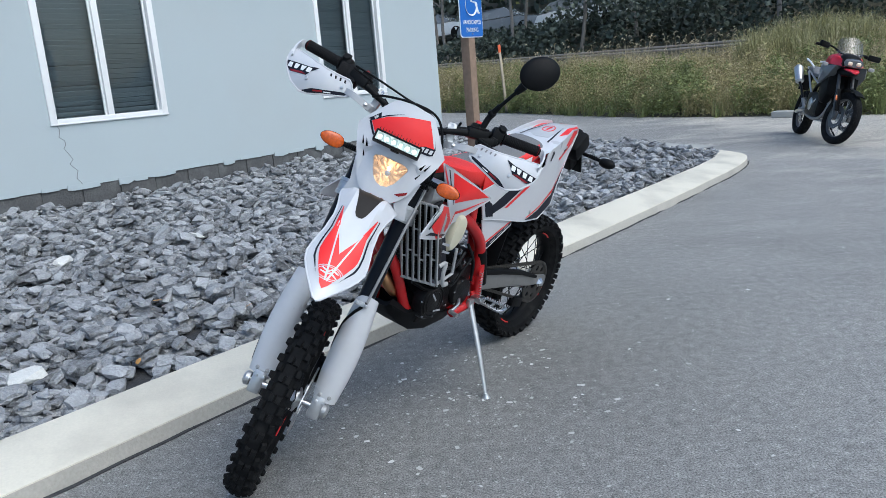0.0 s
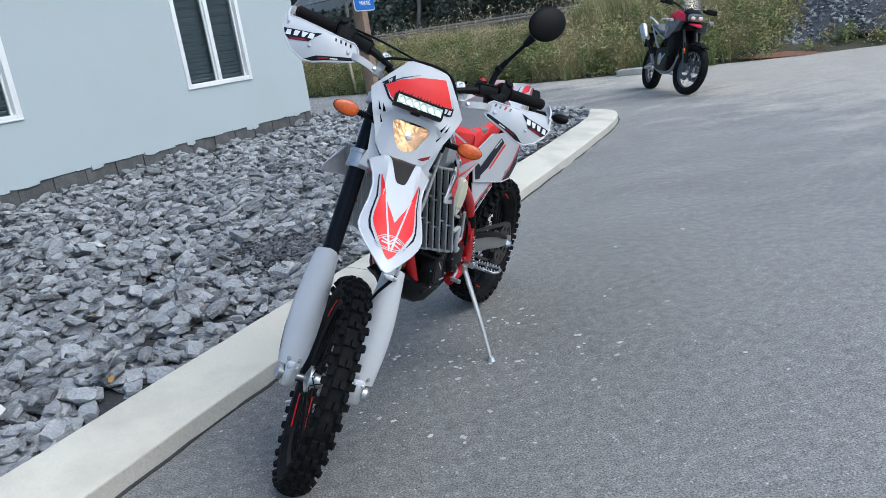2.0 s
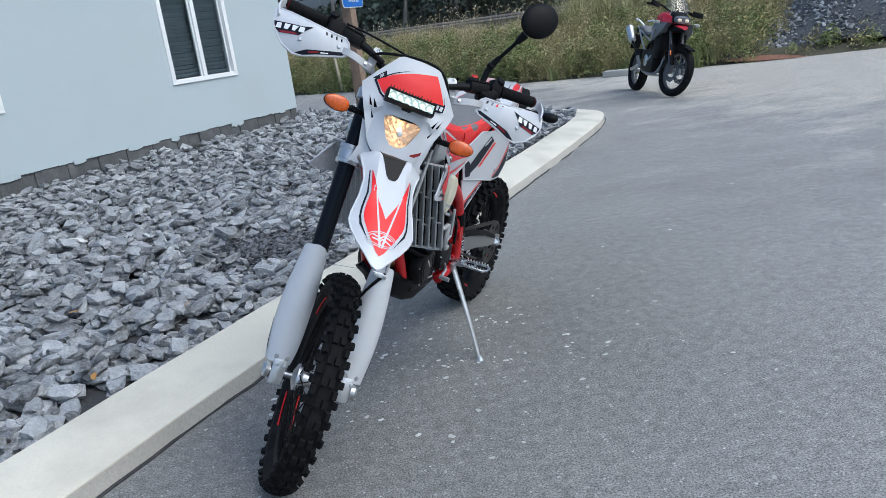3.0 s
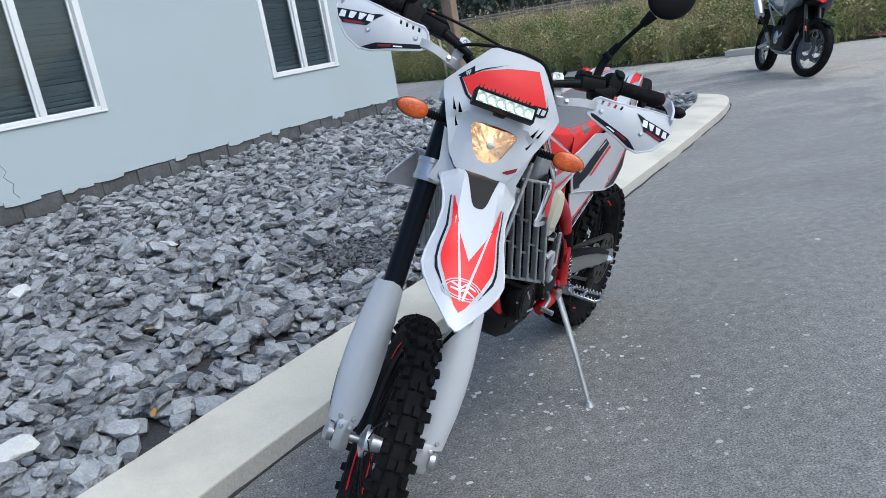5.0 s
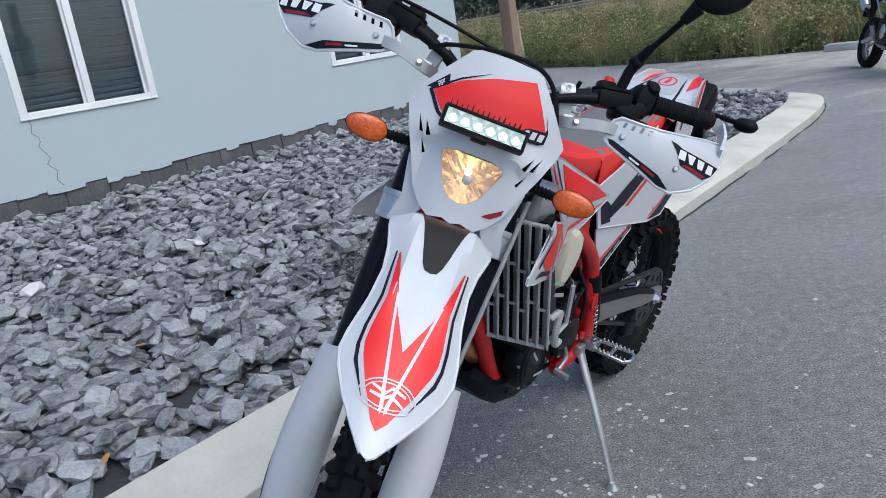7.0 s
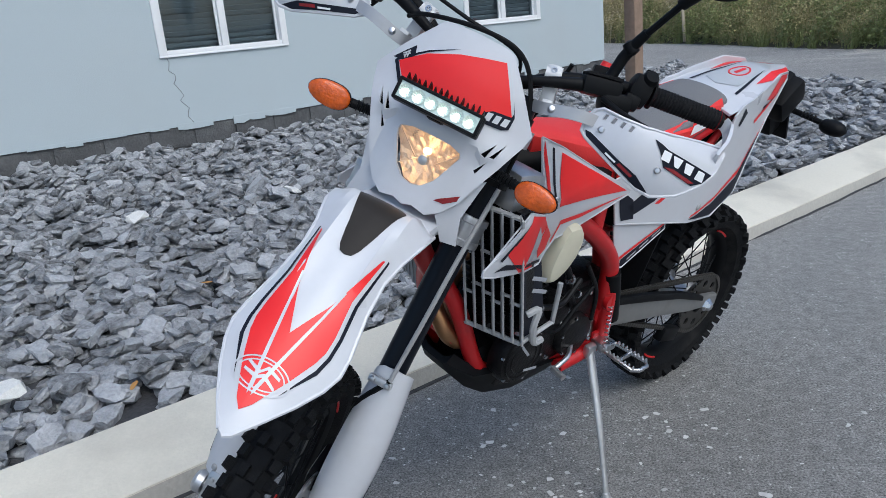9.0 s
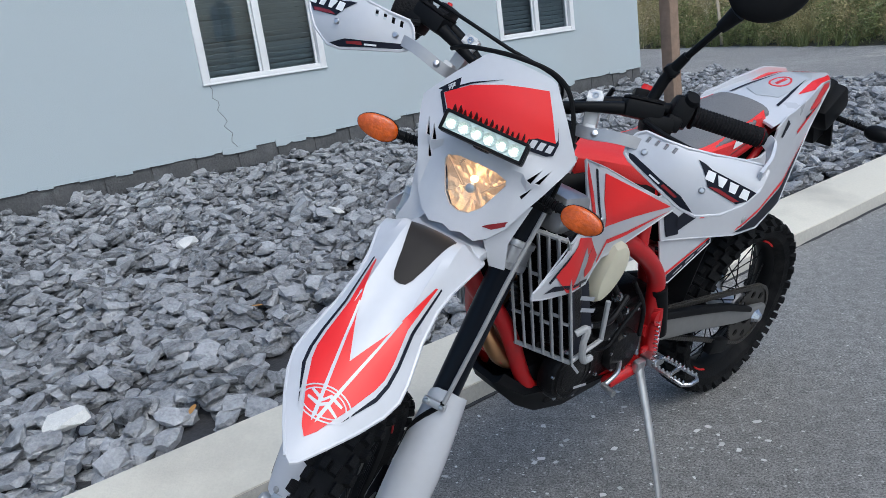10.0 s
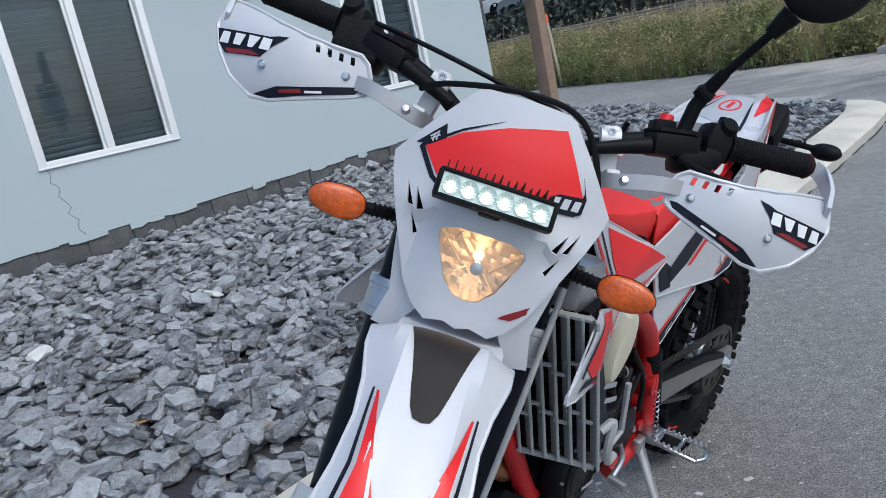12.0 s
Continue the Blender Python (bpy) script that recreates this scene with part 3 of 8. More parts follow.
def heap_geo():
    n, k = 48, 18
    vs = [heap_point(i / (n - 1), j / (k - 1)) for i in range(n) for j in range(k)]
    return Geo().add(vs, [(i * k + j, i * k + j + 1, (i + 1) * k + j + 1, (i + 1) * k + j) for i in range(n - 1) for j in range(k - 1)])


tagged(part("gravel_heap", heap_geo(), M_MOUND), "heap of dark grey gravel at the edge of the lot", "gravel", kind="stuff")


def blades(n, place, length, width, lean, seed, seg=2):
    """Tapered bent grass blades."""
    r = random.Random(seed)
    g = Geo()
    vs, fs = [], []
    for _ in range(n):
        p = place(r)
        if p is None:
            continue
        h, w = r.uniform(*length), r.uniform(*width)
        a, b = r.uniform(0, 6.283), r.uniform(*lean)
        dx, dy = math.cos(a), math.sin(a)
        tx, ty = -dy, dx
        k = len(vs)
        for i in range(seg + 1):
            t = i / seg
            ww = w * (1 - t) * 0.5
            c = (p.x + dx * b * h * t * t, p.y + dy * b * h * t * t, p.z + h * t * (1 - 0.25 * b * t))
            if i < seg:
                vs += [(c[0] - tx * ww, c[1] - ty * ww, c[2]), (c[0] + tx * ww, c[1] + ty * ww, c[2])]
            else:
                vs.append(c)
        for i in range(seg - 1):
            fs.append((k + 2 * i, k + 2 * i + 1, k + 2 * i + 3, k + 2 * i + 2))
        fs.append((k + 2 * seg - 2, k + 2 * seg - 1, k + 2 * seg))
    g.v, g.f = vs, fs
    return g


def leaves(n, place, size, seed, slim=0.45):
    """Small folded leaves turned every way."""
    r = random.Random(seed)
    vs, fs = [], []
    for _ in range(n):
        p = place(r)
        if p is None:
            continue
        s = r.uniform(*size)
        d = Vector((r.gauss(0, 1), r.gauss(0, 1), r.gauss(0.15, 0.7))).normalized()
        q = d.orthogonal().normalized()
        q = (Matrix.Rotation(r.uniform(0, 6.283), 3, d) @ q) * s * slim
        k = len(vs)
        up = d.cross(q).normalized() * s * 0.10
        vs += [p, p + d * s * 0.45 + q + up, p + d * s, p + d * s * 0.45 - q + up]
        fs += [(k, k + 1, k + 2), (k, k + 2, k + 3)]
    g = Geo()
    g.v, g.f = [tuple(v) for v in vs], fs
    return g


def stuff(name, g, material, label, category):
    me = bpy.data.meshes.new(name)
    me.from_pydata(g.v, [], g.f)
    me.materials.append(material)
    return tagged(new(name, me), label, category, kind="stuff")


def clumps(seed):
    """Mounds of growth over the bank: s, d, radius, height and kind."""
    r = random.Random(seed)
    out = []
    while len(out) < 760:
        s = r.uniform(11, 34)
        e = front_line(s)
        t = r.random() ** 1.25
        d = e + 0.12 + t * (5.5 - e)
        dry = 0.5 + 0.9 * noise.noise(Vector((s * 0.45, d * 0.5, 4))) + (0.55 if s < 17.5 else 0) + (0.3 if s > 30.4 else 0)
        if s > 31.1 and d > e + (1.1 if s > 31.7 else 2.5):
            continue
        if s > 31.7:
            out.append((s, d, r.uniform(0.12, 0.26), r.uniform(0.08, 0.34), r.choice((0, 1, 1))))
            continue
        top = max(0.16, min(0.72, 1.27 - bank_height(s, d))) * r.uniform(0.55, 1.15)
        rad = r.uniform(0.22, 0.55) * (0.7 if t < 0.05 else 1)
        u = r.random() + t * 0.85 + dry * 0.48
        out.append((s, d, rad, top, 0 if u < 0.85 else (1 if u < 1.45 else 2)))
    return out


CLUMPS = clumps(31)


def on_clump(kind, k0=0.55, k1=1.06):
    mine = [q for q in CLUMPS if q[4] == kind]
    acc = list(itertools.accumulate(q[2] * (q[3] + q[2]) for q in mine))

    def place(r):
        s, d, rad, h, _ = r.choices(mine, cum_weights=acc)[0]
        a, q, k = r.uniform(0, 6.283), r.random() ** 0.8 * 1.57, r.uniform(k0, k1)
        bump = 1 + 0.35 * noise.noise(Vector((a * 1.6 + s, q * 3.0, d)))
        p = bank_point(s + rad * k * math.cos(q) * math.cos(a) * bump, max(front_line(s) + 0.02, d + rad * k * math.cos(q) * math.sin(a) * bump))
        p.z += h * k * math.sin(q) * bump
        return p
    return place


stuff("weeds", leaves(70000, on_clump(0, 0.5, 1.12), (0.03, 0.10), 1, 0.20), M_LEAF[0], "tangle of green weeds along the lot's edge", "weeds")
stuff("weeds", leaves(66000, on_clump(1, 0.5, 1.16), (0.03, 0.10), 2, 0.17), M_LEAF[1], "olive and browning weeds on the bank", "weeds")
stuff("weeds", leaves(34000, on_clump(2, 0.5, 1.2), (0.03, 0.10), 9, 0.13), M_LEAF[2], "dry straw-coloured weeds on the bank", "weeds")


def tufts(n, s0, s1, d0, d1, per, length, width, lean, seed):
    """Grass growing from shared roots."""
    r = random.Random(seed)
    roots = []
    while len(roots) < n:
        s = r.uniform(s0, s1)
        d = front_line(s) + d0 + (d1 - d0) * r.random()
        if d < 5.7 and not (s > 31.0 and d > front_line(s) + 0.5):
            roots.append((s, d))

    def place(rr):
        s, d = roots[rr.randrange(n)]
        return bank_point(s + rr.gauss(0, 0.05), d + rr.gauss(0, 0.05), 0.0)
    return blades(n * per, place, length, width, lean, seed + 1, 3)


stuff("tall_grass", tufts(520, 11, 31, 0.2, 3.6, 46, (0.28, 0.72), (0.006, 0.014), (0.1, 0.95), 3), M_LEAF[1], "tufts of tall olive grass on the bank", "grass")
stuff("tall_grass", tufts(420, 11, 31, 0.0, 2.6, 40, (0.28, 0.66), (0.006, 0.015), (0.2, 1.0), 13), M_LEAF[0], "tufts of green grass on the bank", "grass")
stuff("dry_grass", tufts(620, 11, 31.5, 0.6, 4.2, 26, (0.32, 0.74), (0.004, 0.010), (0.05, 0.85), 4), M_LEAF[2], "dry straw-coloured grass stalks on the bank", "grass")
M_REDSOIL = mat("reddish_soil", (0.26, 0.13, 0.085), 0.95, vary=0.3, grain=12, large=2, bump=0.5, bump_scale=20)
tagged(part("soil_patch", panel([(30.7, -0.30), (31.3, -0.42), (31.9, -0.40), (32.2, -0.32), (31.9, -0.22), (31.4, -0.18), (30.9, -0.2)], lambda u, v: tuple(bank_point(u, v, 0.04)), 0.0, step=0.15), M_REDSOIL), "patch of bare reddish soil before the gravel heap", "soil", kind="structure")
tagged(part("boulder", loft([[(7.95 + 0.22 * w * math.cos(q), 14.30 + 0.15 * w * math.sin(q), zz) for q in [i * 0.698 for i in range(9)]] for w, zz in ((1, 0.0), (1.05, 0.06), (0.7, 0.13), (0.2, 0.15))]), M_SLAB), "small pale rock at the foot of the weeds", "rock")


def clump_place(centres, rad, h):
    def place(r):
        c = r.choice(centres)
        return bank_point(c[0] + r.gauss(0, rad), c[1] + r.gauss(0, rad * 0.6), h * r.random())
    return place


_r = random.Random(8)
M_REED = mat("pale_reed", (0.36, 0.345, 0.17), 0.65, vary=0.25, grain=8, large=0.6, per_island=0.7)
stuff("reeds", blades(7600, clump_place([(_r.uniform(26.4, 31.0), _r.uniform(2.6, 5.6)) for _ in range(34)], 0.20, 0.1), (0.5, 1.15), (0.010, 0.022), (0.1, 0.8), 5, 3), M_REED, "clumps of tall reed grass behind the parked motorcycle", "reeds")

stuff("dry_grass", blades(1500, clump_place([(_r.uniform(12, 31), _r.uniform(4.4, 5.8)) for _ in range(150)], 0.20, 0.05), (0.30, 0.75), (0.007, 0.014), (0.1, 0.9), 15, 3), M_LEAF[2], "pale seeded grass stalks before the rails", "grass")

# seeded stalks standing over the weeds, their heads bent
def seed_stalks(n, seed):
    r = random.Random(seed)
    g = Geo()
    for _ in range(n):
        s, d = r.uniform(11, 31), r.uniform(3.2, 5.7)
        p = bank_point(s, d)
        h, a, b = r.uniform(0.55, 0.95), r.uniform(0, 6.283), r.uniform(0.05, 0.35)
        tip = p + Vector((math.cos(a) * b * h, math.sin(a) * b * h, h))
        q = tube([p, (p + tip) / 2 + Vector((0, 0, 0.05)), tip], [0.004, 0.003, 0.002], 3)
        g.add(q.v, q.f)
        w = tip + Vector((math.cos(a) * 0.10, math.sin(a) * 0.10, -0.01))
        q = tube([tip - Vector((0, 0, 0.03)), (tip + w) / 2 + Vector((0, 0, 0.02)), w], [0.004, 0.013, 0.003], 4)
        g.add(q.v, q.f)
    return g


stuff("seed_stalks", seed_stalks(420, 61), mat("pale_seed_head", (0.50, 0.44, 0.30), 0.8, vary=0.2, per_island=0.4), "pale seed heads on thin stalks over the weeds", "grass")

# rails on top of the bank
for d in (5.9, 7.3):
    t = thing("rail", "rusty steel rail along the top of the bank", "rail", group="rails of the track", kind="structure")
    part("railhead", tube([Vector((*(BUSH_A + BUSH * s + BACK * d).xy, (1.50 if d < 6.5 else 1.60) - 0.006 * (s - 14))) for s in (2, 12, 22, 32, 44, 52)], 0.036, 6), M_RAIL, t)

# dark wood beyond the rails
def wood_place(s0, s1, d0, d1, h0, h1):
    def place(r):
        s, d = r.uniform(s0, s1), r.uniform(d0, d1)
        z = h0 + (h1 - h0) * r.random() * (0.5 if s < 17 and d < 13.5 else 1.0)
        if noise.noise(Vector((s * 0.5, d * 0.5, z * 0.6))) < -0.18:
            return None
        return bank_point(s, d, z)
    return place


stuff("undergrowth", leaves(42000, wood_place(0, 46, 8.2, 13.0, 0.0, 2.0), (0.10, 0.26), 6, 0.4), M_LEAF[3], "dark undergrowth beyond the rails", "undergrowth")
stuff("far_woods", leaves(60000, wood_place(-6, 58, 16, 30, 1.0, 11.0), (0.25, 0.6), 7, 0.45), M_LEAF[3], "dark wood closing the view", "woods")


def tree(s, d, h, seed, material, label):
    r = random.Random(seed)
    base = bank_point(s, d, -0.1)
    t = thing("tree", label, "tree", group="trees of the wood")
    trunk = Geo()
    lean = Vector((r.uniform(-0.08, 0.08), r.uniform(-0.08, 0.08), 1))
    p = [base + lean * h * k / 5 + Vector((r.uniform(-0.1, 0.1), r.uniform(-0.1, 0.1), 0)) * (k > 0) for k in range(6)]
    q = tube(p, [0.085, 0.07, 0.055, 0.04, 0.028, 0.015], 7, 3)
    trunk.add(q.v, q.f)
    tips = []
    for k in range(9):
        a = p[1] + (p[5] - p[1]) * r.uniform(0.15, 0.95)
        w = r.uniform(0, 6.283)
        b = a + Vector((math.cos(w), math.sin(w), r.uniform(0.5, 1.1))) * h * r.uniform(0.10, 0.22)
        q = tube([a, (a + b) / 2 + Vector((0, 0, 0.05)), b], [0.03, 0.02, 0.008], 5)
        trunk.add(q.v, q.f)
        tips += [b, (a + b) / 2]
    part("trunk", trunk, M_BARK, t)

    def place(rr):
        c = rr.choice(tips)
        return c + Vector((rr.gauss(0, 0.45), rr.gauss(0, 0.45), rr.gauss(0, 0.4)))
    g = leaves(1500, place, (0.08, 0.2), seed + 1, 0.42)
    me = bpy.data.meshes.new("crown")
    me.from_pydata(g.v, [], g.f)
    me.materials.append(material)
    ob = new("crown", me)
    ob.parent = t
    return t


_r = random.Random(21)
for i in range(16):
    tree(8 + i * 2.4 + _r.uniform(-0.8, 0.8), _r.uniform(9.5, 15.0), _r.uniform(5, 8), 50 + i, M_LEAF[4] if i in (3, 4, 5) else M_LEAF[3], "thin pale-barked tree with %s leaves" % ("yellowing" if i in (3, 4, 5) else "dark green"))


# ---- sign post ----
POLE = Vector((0.355, 6.50, 0))
sign = thing("sign_post", "blue parking sign on a weathered square wooden post", "sign", Matrix.Translation((POLE.x, POLE.y, 0.05)) @ pose(0, 0, 0, 0, 0, 50))


def post_geo():
    w, h = 0.043, 2.35
    return box(2 * w, 2 * w, h, 0.010, Matrix.Translation((0, 0.025, h / 2)))


part("post", post_geo(), M_POST, sign)


def rounded(w, h, r, k=5):
    out = []
    for cx, cy, a0 in ((w / 2 - r, h / 2 - r, 0), (-w / 2 + r, h / 2 - r, 90), (-w / 2 + r, -h / 2 + r, 180), (w / 2 - r, -h / 2 + r, 270)):
        for i in range(k + 1):
            a = radians(a0 + 90 * i / k)
            out.append((cx + r * math.cos(a), cy + r * math.sin(a)))
    return out


SIGN_Z = 1.525 + 0.2285
_sf = lambda y: (lambda u, v: (u, y, SIGN_Z + v))
plate = part("plate", panel(rounded(0.305, 0.457, 0.03), _sf(-0.024), 0.003, step=0.1), M_SIGNWHITE, sign, "white-edged sign plate")
part("face", panel(rounded(0.291, 0.443, 0.024), _sf(-0.0275), 0.001, step=0.1), M_BLUE, plate, "blue sign face")


def lettering(text, size, x, z, parent, material, m, depth=0.0006, align="CENTER"):
    cu = bpy.data.curves.new("lettering", "FONT")
    cu.body, cu.size, cu.extrude, cu.align_x = text, size, depth, align
    cu.materials.append(material)
    ob = new("lettering", cu)
    dg = bpy.context.evaluated_depsgraph_get()
    me = bpy.data.meshes.new_from_object(ob.evaluated_get(dg))
    bpy.data.objects.remove(ob)
    bpy.data.curves.remove(cu)
    me.transform(m)
    if not me.materials:
        me.materials.append(material)
    ob = new("lettering", me)
    ob.parent = parent
    return ob


for text, z, wid in (("HANDICAPPED", -0.125, 0.74), ("PARKING", -0.185, 0.80)):
    lettering(text, 0.048, 0, 0, plate, M_SIGNWHITE, Matrix.Translation((0, -0.0305, SIGN_Z + z)) @ pose(0, 0, 0, 90, 0, 0) @ Matrix.Diagonal((wid, 1, 1, 1)))
_a = [(0.075 * math.cos(radians(a)), 0.02 + 0.075 * math.sin(radians(a))) for a in range(150, 385, 12)]
part("symbol", tube([(x, -0.0305, SIGN_Z + z) for x, z in _a], 0.009, 6, flat=0.2), M_SIGNWHITE, plate, "white wheel symbol")
part("symbol", tube([(0.0, -0.0305, SIGN_Z + 0.15), (0.005, -0.0305, SIGN_Z + 0.05), (0.06, -0.0305, SIGN_Z + 0.045), (0.095, -0.0305, SIGN_Z - 0.04), (0.115, -0.0305, SIGN_Z - 0.035)], 0.009, 6, flat=0.2), M_SIGNWHITE, plate)
part("bolt", lathe([(0.001, 0), (0.007, 0.001), (0.006, 0.004), (0.001, 0.005)], 8, Matrix.Translation((0, -0.0295, SIGN_Z - 0.2)) @ pose(0, 0, 0, 90, 0, 0)), M_RAIL, plate)

stake = thing("survey_stake", "thin wooden survey stake with an orange painted top", "stake", Matrix.Translation((2.2, 23.1, 0.05)) @ pose(0, 0, 0, 0, -4, 20))
part("shaft", box(0.07, 0.035, 1.7, 0.004, Matrix.Translation((0, 0, 0.85))), M_WOOD, stake)
part("tip", box(0.073, 0.038, 0.22, 0.004, Matrix.Translation((0, 0, 1.81))), M_ORANGE, stake, "orange painted top")

# ---- materials of the machines ----
M_WHITE = mat("white_plastic", (0.56, 0.573, 0.608), 0.32, vary=0.03, grain=60, large=6, coat=0.4, dirt=(0.55, 0.55, 0.55), dirt_amount=0.18, dirt_scale=22)
M_RED = mat("red_graphic", (0.76, 0.014, 0.015), 0.42, vary=0.03, grain=40, large=5, coat=0.08)
M_FRAME = mat("red_frame_paint", (0.46, 0.006, 0.009), 0.42, vary=0.08, grain=40, large=9, coat=0.12, dirt=(0.18, 0.03, 0.03), dirt_amount=0.3, dirt_scale=18)
M_NAVY = mat("dark_graphic", (0.012, 0.014, 0.023), 0.4, vary=0.1, coat=0.03)
M_SILVER = mat("silver_graphic", (0.36, 0.37, 0.40), 0.4, vary=0.06)
M_BLACK = mat("black_plastic", (0.005, 0.0055, 0.0065), 0.5, vary=0.15, grain=120, large=9, dirt=(0.014, 0.014, 0.014), dirt_amount=0.3, dirt_scale=20)
M_RUBBER = mat("tyre_rubber", (0.007, 0.0075, 0.0085), 0.75, vary=0.25, grain=50, large=8, bump=0.2, bump_scale=150, dirt=(0.028, 0.027, 0.026), dirt_amount=0.6, dirt_scale=16)
M_GRIP = mat("grip_rubber", (0.012, 0.012, 0.013), 0.8, vary=0.1, bump=0.5, bump_scale=260)
M_ALU = mat("raw_aluminium", (0.58, 0.585, 0.60), 0.36, metal=0.9, vary=0.08, grain=80, large=12, dirt=(0.30, 0.30, 0.30), dirt_amount=0.3, dirt_scale=25)
M_BRACKET = mat("matte_alloy", (0.42, 0.425, 0.44), 0.45, metal=0.6, vary=0.08, grain=60, large=10)
M_CLAMP = mat("bead_blasted_alloy", (0.60, 0.605, 0.61), 0.5, metal=0.35, vary=0.06, grain=70, large=14)
M_STEEL = mat("zinc_steel", (0.55, 0.56, 0.58), 0.28, metal=1.0, vary=0.08)
M_FORK = mat("black_fork_tube", (0.006, 0.008, 0.013), 0.3, vary=0.1, coat=0.08)
M_ENGINE = mat("dark_engine_case", (0.006, 0.006, 0.007), 0.32, metal=0.0, vary=0.2, grain=60, large=10, bump=0.15, dirt=(0.018, 0.017, 0.016), dirt_amount=0.5, dirt_scale=16)
M_ENGINE.node_tree.nodes["Principled BSDF"].inputs["Specular IOR Level"].default_value = 0.15
M_GREY = mat("grey_plastic", (0.33, 0.335, 0.34), 0.5, vary=0.08, dirt=(0.2, 0.2, 0.2), dirt_amount=0.3, dirt_scale=14)
M_LOUVRE = mat("pale_grey_louvre", (0.40, 0.405, 0.41), 0.45, vary=0.06, dirt=(0.3, 0.3, 0.29), dirt_amount=0.35, dirt_scale=18)
M_SWING = mat("swingarm_alloy", (0.28, 0.28, 0.275), 0.42, metal=0.55, vary=0.08, dirt=(0.2, 0.2, 0.19), dirt_amount=0.4, dirt_scale=12)
M_CREAM = mat("translucent_tank", (0.66, 0.62, 0.47), 0.45, vary=0.05)
M_PIPE = mat("heat_tinted_pipe", (0.36, 0.20, 0.10), 0.35, metal=0.9, vary=0.2, grain=20, large=6)
M_SEAT = mat("grey_vinyl", (0.16, 0.162, 0.168), 0.75, vary=0.12, grain=200, bump=0.3, bump_scale=300)
M_SEATRED = mat("red_seat_vinyl", (0.72, 0.03, 0.028), 0.5, vary=0.06, grain=160, bump=0.15, bump_scale=260)
M_SMOKE = mat("smoked_panel", (0.030, 0.027, 0.025), 0.4, vary=0.1, grain=40, large=8)
M_BRASSY = mat("chain_steel", (0.07, 0.066, 0.06), 0.5, metal=0.7, vary=0.25, grain=100)
M_AMBER = mat("amber_lens", (0.54, 0.085, 0.002), 0.14, vary=0.40, grain=130, large=38, bump=0.25, bump_scale=140, coat=0.35)
M_LENS = pane_material("headlamp_lens", (0.97, 0.96, 0.94))
M_BOWL = mat("headlamp_reflector", (0.93, 0.79, 0.62), 0.32, metal=0.55, vary=0.10, grain=90, large=40, bump=0.25, bump_scale=70)
M_BULB = glow("warm_bulb", (1.0, 0.56, 0.27), 5.5)
M_LED = glow("led_chip", (0.84, 1.0, 0.86), 4.0)
M_LEDCUP = mat("led_reflector", (0.74, 0.84, 0.74), 0.3, metal=0.55, vary=0.04)
M_REDLENS = mat("dark_red_lens", (0.22, 0.01, 0.014), 0.2, vary=0.05, coat=0.5)
M_MIRROR = mat("mirror_glass", (0.8, 0.8, 0.8), 0.03, metal=1.0, vary=0.0)

# ---- enduro motorcycle ----
BIKE = Matrix.Translation((0.287, 3.772, 0)) @ pose(0, 0, 0, 0, 0, 232.67) @ pose(0, 0, 0, -17.39, 0, 0)
ST = Matrix.Translation((1.6764, 0, 0)) @ pose(0, 0, 0, 0, -26.97, 0) @ pose(0, 0, 0, 0, 0, 32.26)  # turned front end
bike = thing("enduro_motorcycle", "white and red enduro motorcycle leaning on its side stand", "motorcycle", BIKE)


def bit(name, g, material, label="", parent=None, steer=True, angle=35):
    """A part of the enduro; steer: given in the frame of the turned front end."""
    if steer:
        g.moved(ST)
    return part(name, g, material, parent or bike, label, angle)


def joined(*gs):
    g = Geo()
    for q in gs:
        g.add(q.v, q.f)
    return g


def knob(sx, sy, h, m):
    vs = [(x * sx / 2 * k, y * sy / 2 * k, z) for z, k in ((-0.004, 1.12), (h, 0.92)) for x, y in ((-1, -1), (1, -1), (1, 1), (-1, 1))]
    return [m @ Vector(v) for v in vs], [(4, 5, 6, 7), (0, 1, 5, 4), (1, 2, 6, 5), (2, 3, 7, 6), (3, 0, 4, 7)]


